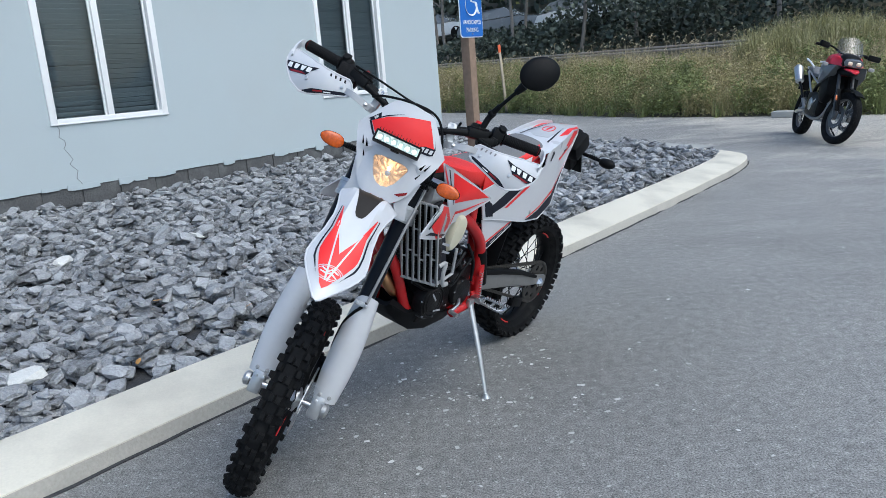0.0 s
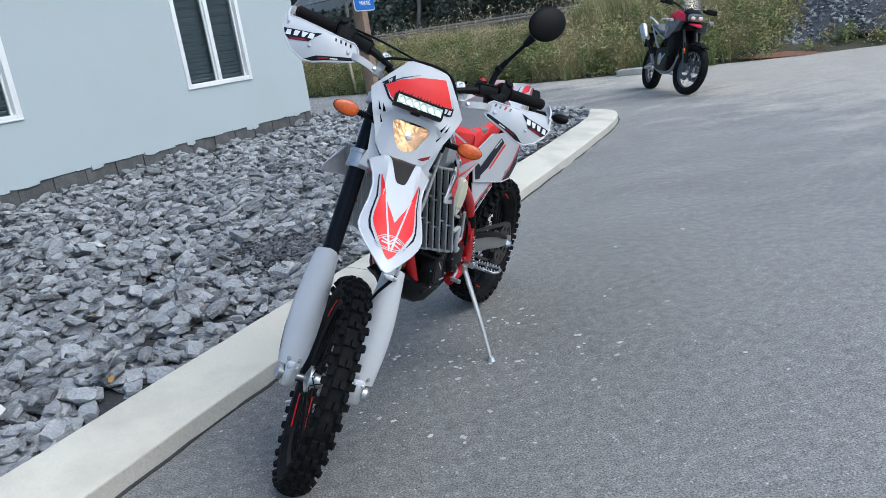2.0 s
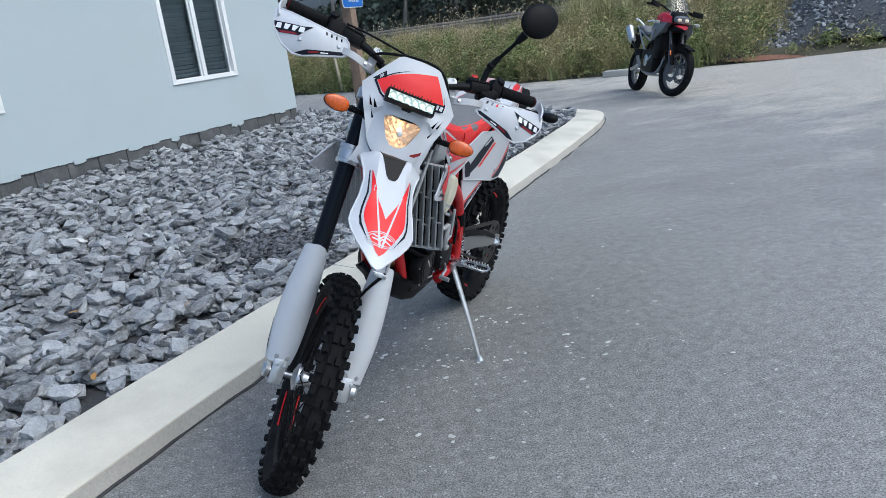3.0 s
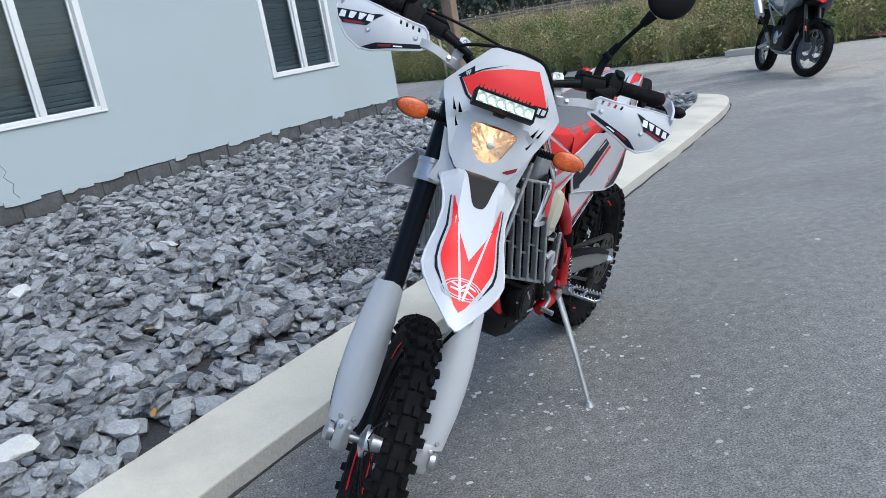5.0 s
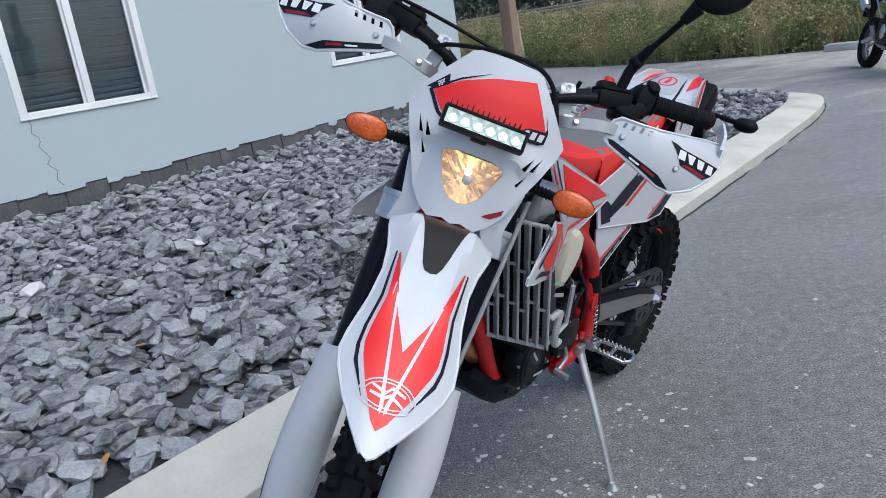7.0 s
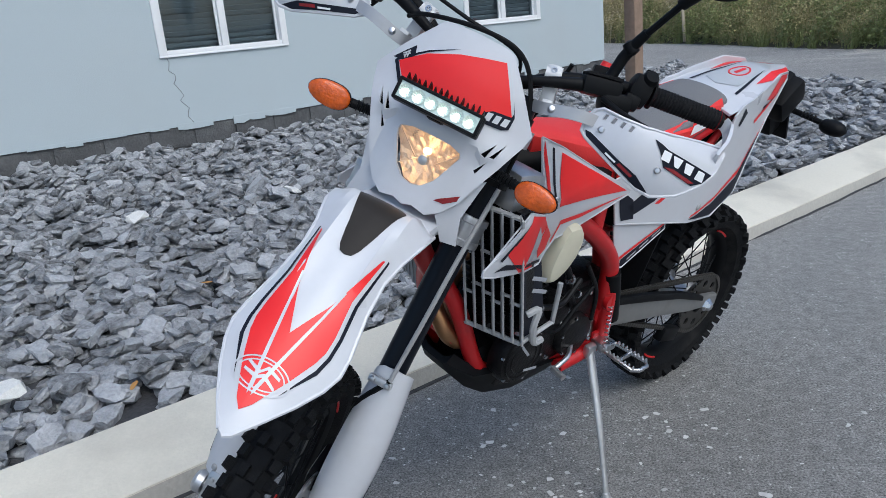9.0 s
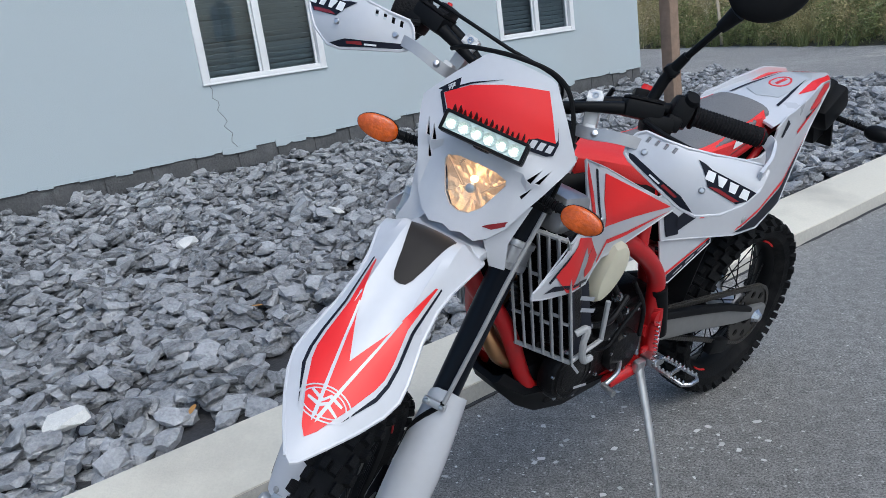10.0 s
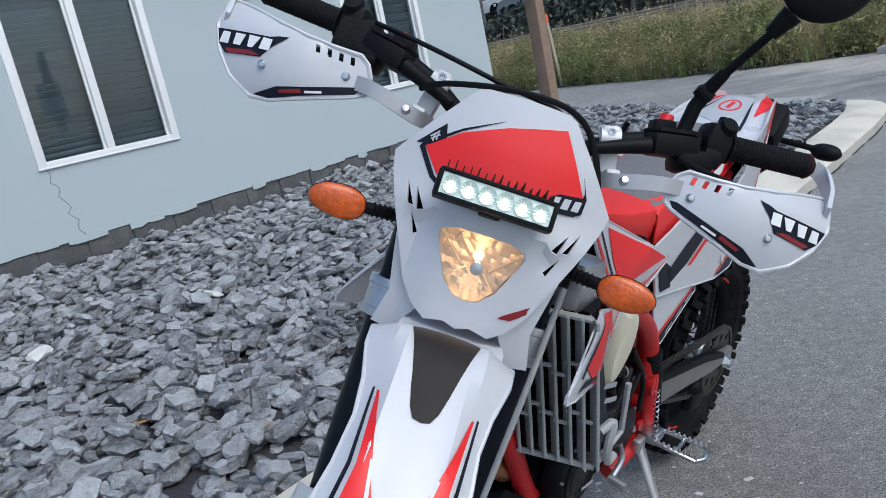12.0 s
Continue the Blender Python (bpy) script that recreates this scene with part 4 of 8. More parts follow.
def wheel(parent, m, R, rim_r, hw, count, rows, label, hub_r=0.03, spokes=32, rim_material=None, hub_hw=0.045, knob_h=0.014, knob_size=(0.024, 0.019)):
    """Spoked wheel about the y axis at m: the rim, with tyre, hub and spokes under it."""
    ax = m @ pose(0, 0, 0, 90, 0, 0)
    rim = part("wheel", lathe([(rim_r - 0.014, -0.012), (rim_r - 0.004, -hw * 0.42), (rim_r + 0.008, -hw * 0.52), (rim_r + 0.012, -hw * 0.46), (rim_r + 0.002, -hw * 0.36), (rim_r - 0.004, 0), (rim_r + 0.002, hw * 0.36), (rim_r + 0.012, hw * 0.46), (rim_r + 0.008, hw * 0.52), (rim_r - 0.004, hw * 0.42), (rim_r - 0.014, 0.012)], 56, ax, closed=True), rim_material or M_BLACK, parent, label)
    rc = R - knob_h
    prof = [(rim_r + 0.004, -hw * 0.5), (rim_r + (rc - rim_r) * 0.35, -hw * 0.86), (rim_r + (rc - rim_r) * 0.66, -hw * 0.93), (rc - 0.012, -hw * 0.72), (rc - 0.002, -hw * 0.36), (rc, 0), (rc - 0.002, hw * 0.36), (rc - 0.012, hw * 0.72), (rim_r + (rc - rim_r) * 0.66, hw * 0.93), (rim_r + (rc - rim_r) * 0.35, hw * 0.86), (rim_r + 0.004, hw * 0.5)]
    g = lathe(prof, 64, ax, closed=True)
    block = Geo().add(*knob(1, 1, knob_h, Matrix.Identity(4))).mesh("tread_knob", M_RUBBER, 0)
    for i in range(count):
        for off, y, tilt, sx, sy in rows:
            a = 2 * math.pi * (i + off) / count
            rr = rc - 0.004 - 0.012 * (abs(y) / hw) ** 2 * 1.6
            k = m @ Matrix.Rotation(-a, 4, "Y") @ Matrix.Translation((0, y, 0)) @ Matrix.Translation((0, 0, rr)) @ Matrix.Rotation(-tilt, 4, "X")
            if knob_h > 0.01:
                ob = part("tread_knob", block, None, rim)
                ob.matrix_local = k @ Matrix.Diagonal((knob_size[0] * sx, knob_size[1] * sy, 1, 1))
            else:
                vs, fs = knob(knob_size[0] * sx, knob_size[1] * sy, knob_h, k)
                g.add(vs, fs)
    part("tyre", g, M_RUBBER, rim, "black knobbly off-road tyre", 25)
    part("hub", lathe([(0.012, -hub_hw - 0.012), (hub_r + 0.012, -hub_hw), (hub_r + 0.014, -hub_hw + 0.01), (hub_r * 0.8, -hub_hw + 0.02), (hub_r * 0.7, 0), (hub_r * 0.8, hub_hw - 0.02), (hub_r + 0.014, hub_hw - 0.01), (hub_r + 0.012, hub_hw), (0.012, hub_hw + 0.012)], 24, ax), M_ALU, rim, "raw aluminium hub")
    me = tube([(0, 0, 0), (0, 0, 1)], 0.0021, 5).mesh("spoke", M_STEEL if rim_material else M_BLACK)
    for i in range(spokes):
        a = 2 * math.pi * i / spokes
        side = -1 if i % 2 else 1
        b = a + (0.62 if (i // 2) % 2 else -0.62)
        p = m @ Vector((math.cos(b) * (hub_r + 0.008), side * (hub_hw - 0.006), math.sin(b) * (hub_r + 0.008)))
        q = m @ Vector((math.cos(a) * (rim_r - 0.012), side * 0.004, math.sin(a) * (rim_r - 0.012)))
        ob = part("spoke", me, None, rim)
        ob.matrix_local = Matrix.Translation(p) @ (q - p).to_track_quat("Z", "Y").to_matrix().to_4x4() @ Matrix.Diagonal((1, 1, (q - p).length, 1))
    return rim


FRONT_ROWS = [(0.0, 0.0100, 0.08, 1, 0.82), (0.0, -0.0100, -0.08, 1, 0.82), (0.5, 0.0255, 0.45, 1.0, 0.80), (0.5, -0.0255, -0.45, 1.0, 0.80), (0.02, 0.0355, 1.0, 0.9, 0.66), (0.02, -0.0355, -1.0, 0.9, 0.66)]
REAR_ROWS = [(0.0, 0.0, 0.0, 0.8, 1.9), (0.5, 0.026, 0.15, 0.8, 1.05), (0.5, -0.026, -0.15, 0.8, 1.05), (0.0, 0.050, 0.6, 0.85, 1.1), (0.0, -0.050, -0.6, 0.85, 1.1), (0.5, 0.060, 1.1, 0.7, 0.7), (0.5, -0.060, -1.1, 0.7, 0.7)]
AXLE = (0.081, -0.008, 0.344)
FW = ST @ Matrix.Translation(AXLE) @ pose(0, 0, 0, -1.0, 0, 0)
front_wheel = wheel(bike, FW, 0.358, 0.274, 0.0415, 36, FRONT_ROWS, "black spoked front wheel")
RW = Matrix.Translation((0, 0, 0.327))
rear_wheel = wheel(bike, RW, 0.327, 0.232, 0.068, 30, REAR_ROWS, "black spoked rear wheel", hub_r=0.042, hub_hw=0.055, knob_h=0.017, knob_size=(0.030, 0.026))


def arc(m, r, y, a0, a1, w, material, parent, label=""):
    pts = [m @ Vector((r * math.cos(radians(a0 + (a1 - a0) * i / 16)), y, r * math.sin(radians(a0 + (a1 - a0) * i / 16)))) for i in range(17)]
    return part("rim_tape", tube(pts, w, 5), material, parent, label)


for a in (20, 110, 200, 290):
    arc(FW, 0.276, 0.0225, a, a + 26, 0.0028, M_RED, front_wheel, "red rim tape")
    arc(FW, 0.276, -0.0225, a, a + 26, 0.0028, M_RED, front_wheel, "red rim tape")
    arc(RW, 0.238, 0.037, a, a + 20, 0.004, M_RED, rear_wheel, "red rim tape")


def disc(m, y, r, parent, r_in):
    holes = [[(r * 0.86 * math.cos(a + i * math.pi / 9) + 0.006 * math.cos(b), r * 0.86 * math.sin(a + i * math.pi / 9) + 0.006 * math.sin(b)) for b in (0, 1.05, 2.1, 3.14, 4.19, 5.24)] for i in range(18) for a in (0,)]
    out = [(r * (1 + 0.025 * math.cos(9 * t)) * math.cos(t), r * (1 + 0.025 * math.cos(9 * t)) * math.sin(t)) for t in [2 * math.pi * i / 72 for i in range(72)]]
    inn = [(r_in * math.cos(t), r_in * math.sin(t)) for t in [2 * math.pi * i / 36 for i in range(36)]]
    g = panel(out, lambda u, v: m @ Vector((u, y, v)), 0.003, holes + [inn], step=0.04)
    return part("brake_disc", g, M_STEEL, parent, "drilled wavy steel brake disc", 20)


disc(FW, 0.062, 0.128, front_wheel, 0.075)
disc(RW, -0.075, 0.118, rear_wheel, 0.06)
bit("caliper", box(0.10, 0.045, 0.055, 0.012, Matrix.Translation((-0.025, 0.060, 0.447)) @ pose(0, 0, 0, 0, 25, 0)), M_ENGINE, "dark brake caliper")
bit("axle", tube([(0.081, -0.138, 0.344), (0.081, 0.128, 0.344)], 0.011, 12), M_STEEL, "steel front axle")

for side in (-1, 1):
    y = side * 0.104
    bit("fork_tube", joined(tube([(0.045, y, 0.70), (0.045, y, 1.30)], 0.0285, 20), tube([(0.045, y, 1.30), (0.045, y, 1.335)], [0.024, 0.022], 16)), M_FORK, "glossy black fork outer tube")
    bit("fork_slider", tube([(0.045, y, 0.36), (0.045, y, 0.72)], 0.024, 16), M_STEEL, "bright steel fork slider")
    bit("fork_foot", joined(box(0.072, 0.046, 0.085, 0.014, Matrix.Translation((0.062, side * 0.108 - 0.004, 0.346))), lathe([(0.001, 0.0), (0.023, 0.002), (0.025, 0.016), (0.018, 0.024), (0.001, 0.026)], 18, Matrix.Translation((0.081, side * 0.128 - 0.006, 0.344)) @ pose(0, 0, 0, -90 * side, 0, 0)), *[lathe([(0.001, 0.008), (0.006, 0.007), (0.007, 0.0)], 8, Matrix.Translation((0.097, side * 0.108 + q * 0.013, 0.368)) @ pose(0, 0, 0, 0, 90, 0)) for q in (-1, 1)]), M_ALU, "cast aluminium fork foot")
    bit("fork_clamp", joined(lathe([(0.030, -0.030), (0.039, -0.030), (0.040, -0.026), (0.040, -0.018), (0.038, -0.016), (0.038, 0.016), (0.040, 0.018), (0.040, 0.026), (0.039, 0.030), (0.030, 0.030)], 28, Matrix.Translation((0.045, y, 1.060))), box(0.07, 0.05, 0.035, 0.008, Matrix.Translation((0.008, y * 0.72, 1.060)))), M_ALU, "silver lower fork clamp")
    bit("fork_clamp", joined(lathe([(0.030, -0.018), (0.040, -0.017), (0.040, 0.017), (0.030, 0.018)], 24, Matrix.Translation((0.045, y, 1.262))), box(0.06, 0.06, 0.028, 0.008, Matrix.Translation((0.008, y * 0.68, 1.262)))), M_ALU, "silver upper fork clamp")
    bit("fork_seal", lathe([(0.026, 0.0), (0.031, 0.003), (0.031, 0.020), (0.0285, 0.026)], 20, Matrix.Translation((0.045, y, 0.695))), M_BLACK)

    def guard(u, v, y=y, side=side):
        # u: angle round the slider, v: height
        t = (v - 0.37) / (0.755 - 0.37)
        k = math.sin(math.pi * min(1, max(0, t * 0.85 + 0.15)))
        r = 0.041 + 0.010 * k
        wide = 1.0 + 0.22 * k * (1 if math.sin(u) * side > 0 else 0.15)
        return (0.046 + r * math.cos(u) * 1.02, y + side * 0.008 + r * math.sin(u) * 0.92 * wide, v)
    s = side
    a0, a1 = (-1.35, 2.15) if side > 0 else (-2.15, 1.35)
    outline = [(a0, 0.735), (a0 * 0.5, 0.752), (0.1, 0.758), (a1 * 0.5, 0.752), (a1, 0.735), (a1, 0.46), (a1 * 0.8, 0.40), (a1 * 0.62, 0.372), (a0 * 0.62, 0.372), (a0 * 0.8, 0.40), (a0, 0.46)]
    # scale the angle so that steps are even
    K = 0.045
    gd = bit("fork_guard", panel([(u * K, v) for u, v in outline], lambda u, v: guard(u / K, v), 0.0035, step=0.016), M_WHITE, "white plastic fork guard")
    for da in (-0.35, 0.42):
        p0 = Vector(guard(da, 0.392))
        n0 = Vector((math.cos(da), math.sin(da), 0))
        bit("screw", lathe([(0.001, 0.004), (0.005, 0.004), (0.0075, 0.001), (0.0075, -0.004)], 10, Matrix.Translation(p0) @ n0.to_track_quat("Z", "Y").to_matrix().to_4x4()), M_GREY, parent=gd)
    oa = a1 if side > 0 else a0
    strip = lambda k0, k1: [(oa * k0 * K, 0.50), (oa * k1 * K, 0.50), (oa * (k1 - 0.14) * K, 0.405), (oa * (k0 - 0.18) * K, 0.40)]
    bit("decal", panel(strip(0.80, 0.97), lambda u, v: guard(u / K, v), 0.0006, step=0.012, lift=0.0012), M_NAVY, parent=gd)

bit("fork_bridge", joined(box(0.075, 0.16, 0.034, 0.01, Matrix.Translation((0.005, 0, 1.060))), box(0.075, 0.16, 0.026, 0.008, Matrix.Translation((0.005, 0, 1.262))), tube([(0, 0, 1.03), (0, 0, 1.28)], 0.02, 16)), M_ALU, "cast aluminium fork bridge")
# clamp strap on the brake-side guard, with two screws
strap = bit("hose_clamp", box(0.012, 0.050, 0.016, 0.003, Matrix.Translation((0.096, 0.098, 0.725)) @ pose(0, 0, 0, 0, 0, 0)), M_ALU, "small alloy hose clamp")
for y in (0.082, 0.114):
    bit("screw", lathe([(0.001, 0.006), (0.005, 0.005), (0.0065, 0.0), (0.0065, -0.004)], 10, Matrix.Translation((0.102, y, 0.725)) @ pose(0, 0, 0, 0, 90, 0)), M_STEEL, parent=strap)
bit("brake_hose", tube([(0.10, 0.135, 1.16), (0.115, 0.128, 1.02), (0.105, 0.122, 0.88), (0.098, 0.115, 0.735)], 0.0048, 8, 6), M_GREY, "grey brake hose along the fork")
bit("brake_hose", tube([(0.098, 0.115, 0.735), (0.07, 0.075, 0.66), (0.01, 0.065, 0.58), (-0.035, 0.07, 0.49)], 0.006, 8, 6), M_BLACK, "black brake hose")
bit("cable_tie", lathe([(0.034, -0.006), (0.037, -0.006), (0.037, 0.006), (0.034, 0.006)], 16, Matrix.Translation((0.06, 0.108, 1.165))), M_BLACK)

# front mudguard
FD = Vector((0.641, 0, -0.767))
FN = Vector((0.767, 0, 0.641))
FO = Vector((0.382, 0, 0.972))


def fender(u, v):
    """u: along from the lamp to the tip, v: across."""
    hw = float(np.interp(u, [-0.34, -0.14, -0.03, 0.06, 0.17, 0.26, 0.33], [0.07, 0.092, 0.074, 0.078, 0.090, 0.074, 0.05]))
    k = min(1.3, abs(v) / hw)
    crown = 0.010 - 0.030 * k ** 2.2 + 0.011 * max(0, 1 - abs(abs(v) - hw * 0.60) / (hw * 0.28)) * min(1, max(0, (0.13 - u) / 0.08))
    bow = -0.22 * (max(u, -0.08) - 0.10) ** 2 - (0.55 * max(0, u - 0.24) ** 2) + 0.008
    p = FO + FD * max(u, -0.08) + FN * (crown + bow)
    k, t0 = max(0.0, -0.08 - u), 0.0
    while t0 < k - 1e-9:
        h = min(0.01, k - t0)
        a = radians(129.9 + 56 * min(1, (t0 + h / 2) / 0.07))
        p += Vector((math.cos(a), 0, math.sin(a))) * h
        t0 += h
    return (p.x, v - 0.007, p.z)


def sym(half):
    """Full outline from its half with v >= 0, tip first."""
    return half + [(u, -v) for u, v in reversed(half) if v > 1e-6]


F_OUT = [(0.315, 0.0), (0.309, 0.010), (0.272, 0.036), (0.232, 0.061), (0.192, 0.081), (0.160, 0.090), (0.128, 0.088), (0.06, 0.076), (0.0, 0.072), (-0.05, 0.078), (-0.10, 0.090), (-0.15, 0.093), (-0.20, 0.088), (-0.27, 0.070)]
fender_part = bit("front_mudguard", panel(sym(F_OUT), fender, 0.0035, step=0.014), M_WHITE, "white plastic front mudguard", angle=24)
# rolled lip
_l = [fender(u, v) for u, v in sym(F_OUT)]
bit("lip", tube([Vector(p) + FN * -0.001 for p in _l], 0.0032, 6), M_WHITE, parent=fender_part)


def fdecal(poly, material, lift=0.0014, label="", f=fender, parent=None, step=0.012):
    return bit("decal", panel(poly, f, 0.0005, step=step, lift=lift), material, label, parent=parent or fender_part)


WING = [(0.276, 0.0), (0.262, 0.012), (0.212, 0.036), (0.168, 0.053), (0.146, 0.0575), (0.120, 0.057), (0.062, 0.0500), (-0.030, 0.0560), (-0.028, 0.0535), (0.030, 0.0430), (0.078, 0.0300), (0.150, 0.0)]
for s in (1, -1):
    fdecal([(u, s * v) for u, v in WING], M_RED, label="red arrow graphic")
    fdecal([(u, s * v) for u, v in [(0.236, 0.034), (0.176, 0.0585), (0.150, 0.0630), (0.118, 0.0625), (0.062, 0.0560), (-0.035, 0.0600), (-0.034, 0.0622), (0.060, 0.0600), (0.118, 0.0672), (0.152, 0.0680), (0.180, 0.0632)]], M_NAVY, label="dark pinstripe")
    fdecal([(u, s * v) for u, v in [(0.252, 0.003), (0.245, 0.006), (0.055, 0.0385), (0.055, 0.0350), (0.24, 0.001)]], M_WHITE, 0.0024)
# oval emblem as plain rings and bars
def oval(ru, rv, n=36):
    return [(0.222 + ru * math.cos(2 * math.pi * k / n), rv * math.sin(2 * math.pi * k / n)) for k in range(n)]


for ru, rv, w in ((0.0260, 0.0430, 0.0022), (0.0205, 0.0355, 0.0019)):
    bit("emblem", panel(oval(ru, rv), fender, 0.0004, [oval(ru - w, rv - w)], step=0.008, lift=0.0024), M_WHITE, "white oval emblem", parent=fender_part)
for q in (-1, 1):
    bit("emblem", panel([(0.214 + 0.006 * q, -0.026), (0.220 + 0.004 * q, -0.004), (0.212 + 0.006 * q, 0.004), (0.222 + 0.008 * q, 0.026), (0.226 + 0.008 * q, 0.026), (0.218 + 0.006 * q, 0.004), (0.226 + 0.004 * q, -0.004), (0.218 + 0.006 * q, -0.026)], fender, 0.0004, step=0.008, lift=0.0026), M_WHITE, parent=fender_part)
bit("smoked_panel", panel([(-0.002, 0.0), (-0.005, 0.010), (-0.018, 0.0165), (-0.132, 0.0430), (-0.160, 0.0225), (-0.156, 0.008), (-0.156, -0.008), (-0.160, -0.0225), (-0.132, -0.0430), (-0.018, -0.0165), (-0.005, -0.010)], fender, 0.001, step=0.014, lift=0.0018), M_SMOKE, "dark smoked insert", parent=fender_part)


bit("mudguard_mount", box(0.17, 0.150, 0.028, 0.010, Matrix.Translation((0.135, 0, 1.046)) @ pose(0, 0, 0, 0, 4, 0)), M_WHITE, parent=fender_part)


# headlamp mask
def mask(u, v):
    """u: across, v: height along the steering axis."""
    x = 0.214 - 1.75 * u * u - 0.018 * max(0, (1.20 - v) / 0.13) ** 2 - 0.10 * max(0, v - 1.31)
    ridge = 0.006 * max(0, 1 - abs(v - 1.215) / 0.03)
    cheek = -0.010 * max(0, 1 - abs(abs(u) - 0.085) / 0.03) * (1 if v < 1.2 else 0)
    return (x + ridge + cheek, u, v)


def msym(half):
    """half: points with u >= 0 from the top centre down to the bottom centre."""
    return half + [(-u, v) for u, v in reversed(half) if u > 1e-6]


HL = msym([(0.0, 1.197), (0.035, 1.1965), (0.057, 1.190), (0.060, 1.182), (0.053, 1.165), (0.036, 1.128), (0.018, 1.110), (0.0, 1.106)])
VENTS = [[(-0.121, 1.238), (-0.112, 1.206), (-0.103, 1.205)], [(-0.106, 1.232), (-0.088, 1.204), (-0.098, 1.201)], [(-0.104, 1.198), (-0.088, 1.174), (-0.093, 1.170)]]
VR = [[(-u, v) for u, v in h] for h in VENTS]
MASK = msym([(0.0, 1.383), (0.055, 1.381), (0.068, 1.376), (0.110, 1.325), (0.152, 1.270), (0.146, 1.245), (0.126, 1.195), (0.106, 1.150), (0.088, 1.108), (0.066, 1.080), (0.045, 1.066), (0.018, 1.072), (0.0, 1.066)])
mask_part = bit("headlamp_mask", panel(MASK, mask, 0.0035, [HL] + VENTS + VR, step=0.014), M_WHITE, "white plastic headlamp mask", angle=22)
# returned edge of the mask
_rim = dense(MASK, 0.014)
_a = [Vector(mask(u, v)) for u, v in _rim]
_b = [Vector((p.x - 0.035, p.y * 0.95, 1.22 + (p.z - 1.22) * 0.96)) for p in _a]
_n = len(_a)
bit("edge", Geo().add(_a + _b, [(i, (i + 1) % _n, _n + (i + 1) % _n, _n + i) for i in range(_n)]), M_WHITE, parent=mask_part, angle=50)
bit("mask_backing", panel([(u * 0.93, 1.22 + (v - 1.22) * 0.93) for u, v in MASK], lambda u, v: (mask(u, v)[0] - 0.03, u, v), 0.002, [[(u * 1.15, 1.16 + (v - 1.16) * 1.15) for u, v in HL]], step=0.03), M_BLACK, "black backing behind the vents", parent=mask_part)
# lower cheeks beside the lamp, reaching to the fork clamps
for s in (-1, 1):
    bit("cheek", panel([(s * u, v) for u, v in [(0.098, 1.155), (0.116, 1.165), (0.102, 1.085), (0.115, 1.035), (0.085, 1.03), (0.060, 1.072), (0.086, 1.105)]], lambda u, v: (mask(u, v)[0] - 0.018, u, v), 0.004, step=0.014), M_WHITE, parent=mask_part)
    if s > 0:
        bit("slot_lens", panel([(s * 0.050, 1.098), (s * 0.056, 1.104), (s * 0.088, 1.124), (s * 0.086, 1.113), (s * 0.066, 1.099)], mask, 0.001, step=0.01, lift=0.0015 if s > 0 else 0.0015), M_REDLENS, "dark red slot", parent=mask_part)
RED = [(-0.112, 1.286), (-0.07, 1.316), (-0.015, 1.339), (0.03, 1.352), (0.060, 1.360), (0.084, 1.322), (0.107, 1.283), (0.098, 1.266), (0.080, 1.256), (-0.070, 1.244), (-0.088, 1.256)]
bit("decal", panel(RED, mask, 0.0005, step=0.012, lift=0.0014), M_RED, "red number field", parent=mask_part)
for poly in ([(-0.126, 1.288), (-0.093, 1.322), (-0.088, 1.304), (-0.10, 1.290)], [(-0.120, 1.284), (-0.116, 1.290), (-0.07, 1.322), (-0.02, 1.3465), (-0.07, 1.3185), (-0.1135, 1.286), (-0.089, 1.252), (-0.072, 1.240), (-0.076, 1.236), (-0.094, 1.248)], [(0.112, 1.284), (0.100, 1.309), (0.092, 1.328), (0.108, 1.290), (0.104, 1.268), (0.110, 1.268)], [(-0.07, 1.238), (0.07, 1.238), (0.072, 1.250), (-0.072, 1.245)]):
    bit("decal", panel(poly, mask, 0.0005, step=0.012, lift=0.0012), M_NAVY, "dark outline graphic", parent=mask_part)
for a, b in (((-0.108, 1.297), (-0.098, 1.305)), ((-0.110, 1.300), (-0.100, 1.309)), ((-0.105, 1.294), (-0.105, 1.305)), ((-0.101, 1.297), (-0.1005, 1.310))):
    bit("mark", tube([Vector(mask(*a)) + V(0.0022, 0, 0), Vector(mask(*b)) + V(0.0022, 0, 0)], 0.0012, 5), M_WHITE, parent=mask_part)
# emblem beside the lamp bar as a plain slanted shape
bit("emblem", panel([(0.058, 1.252), (0.064, 1.272), (0.075, 1.279), (0.112, 1.284), (0.111, 1.262), (0.100, 1.256)], mask, 0.0006, step=0.01, lift=0.0022), M_NAVY, "dark emblem plate", parent=mask_part)
for k in range(3):
    u = 0.066 + 0.0145 * k
    bit("emblem", panel([(u, 1.2595 + 0.0015 * k), (u + 0.0025, 1.2740 + 0.0012 * k), (u + 0.0120, 1.2755 + 0.0012 * k), (u + 0.0100, 1.2605 + 0.0015 * k)], mask, 0.0006, step=0.01, lift=0.0030), M_WHITE, "white emblem shape", parent=mask_part)
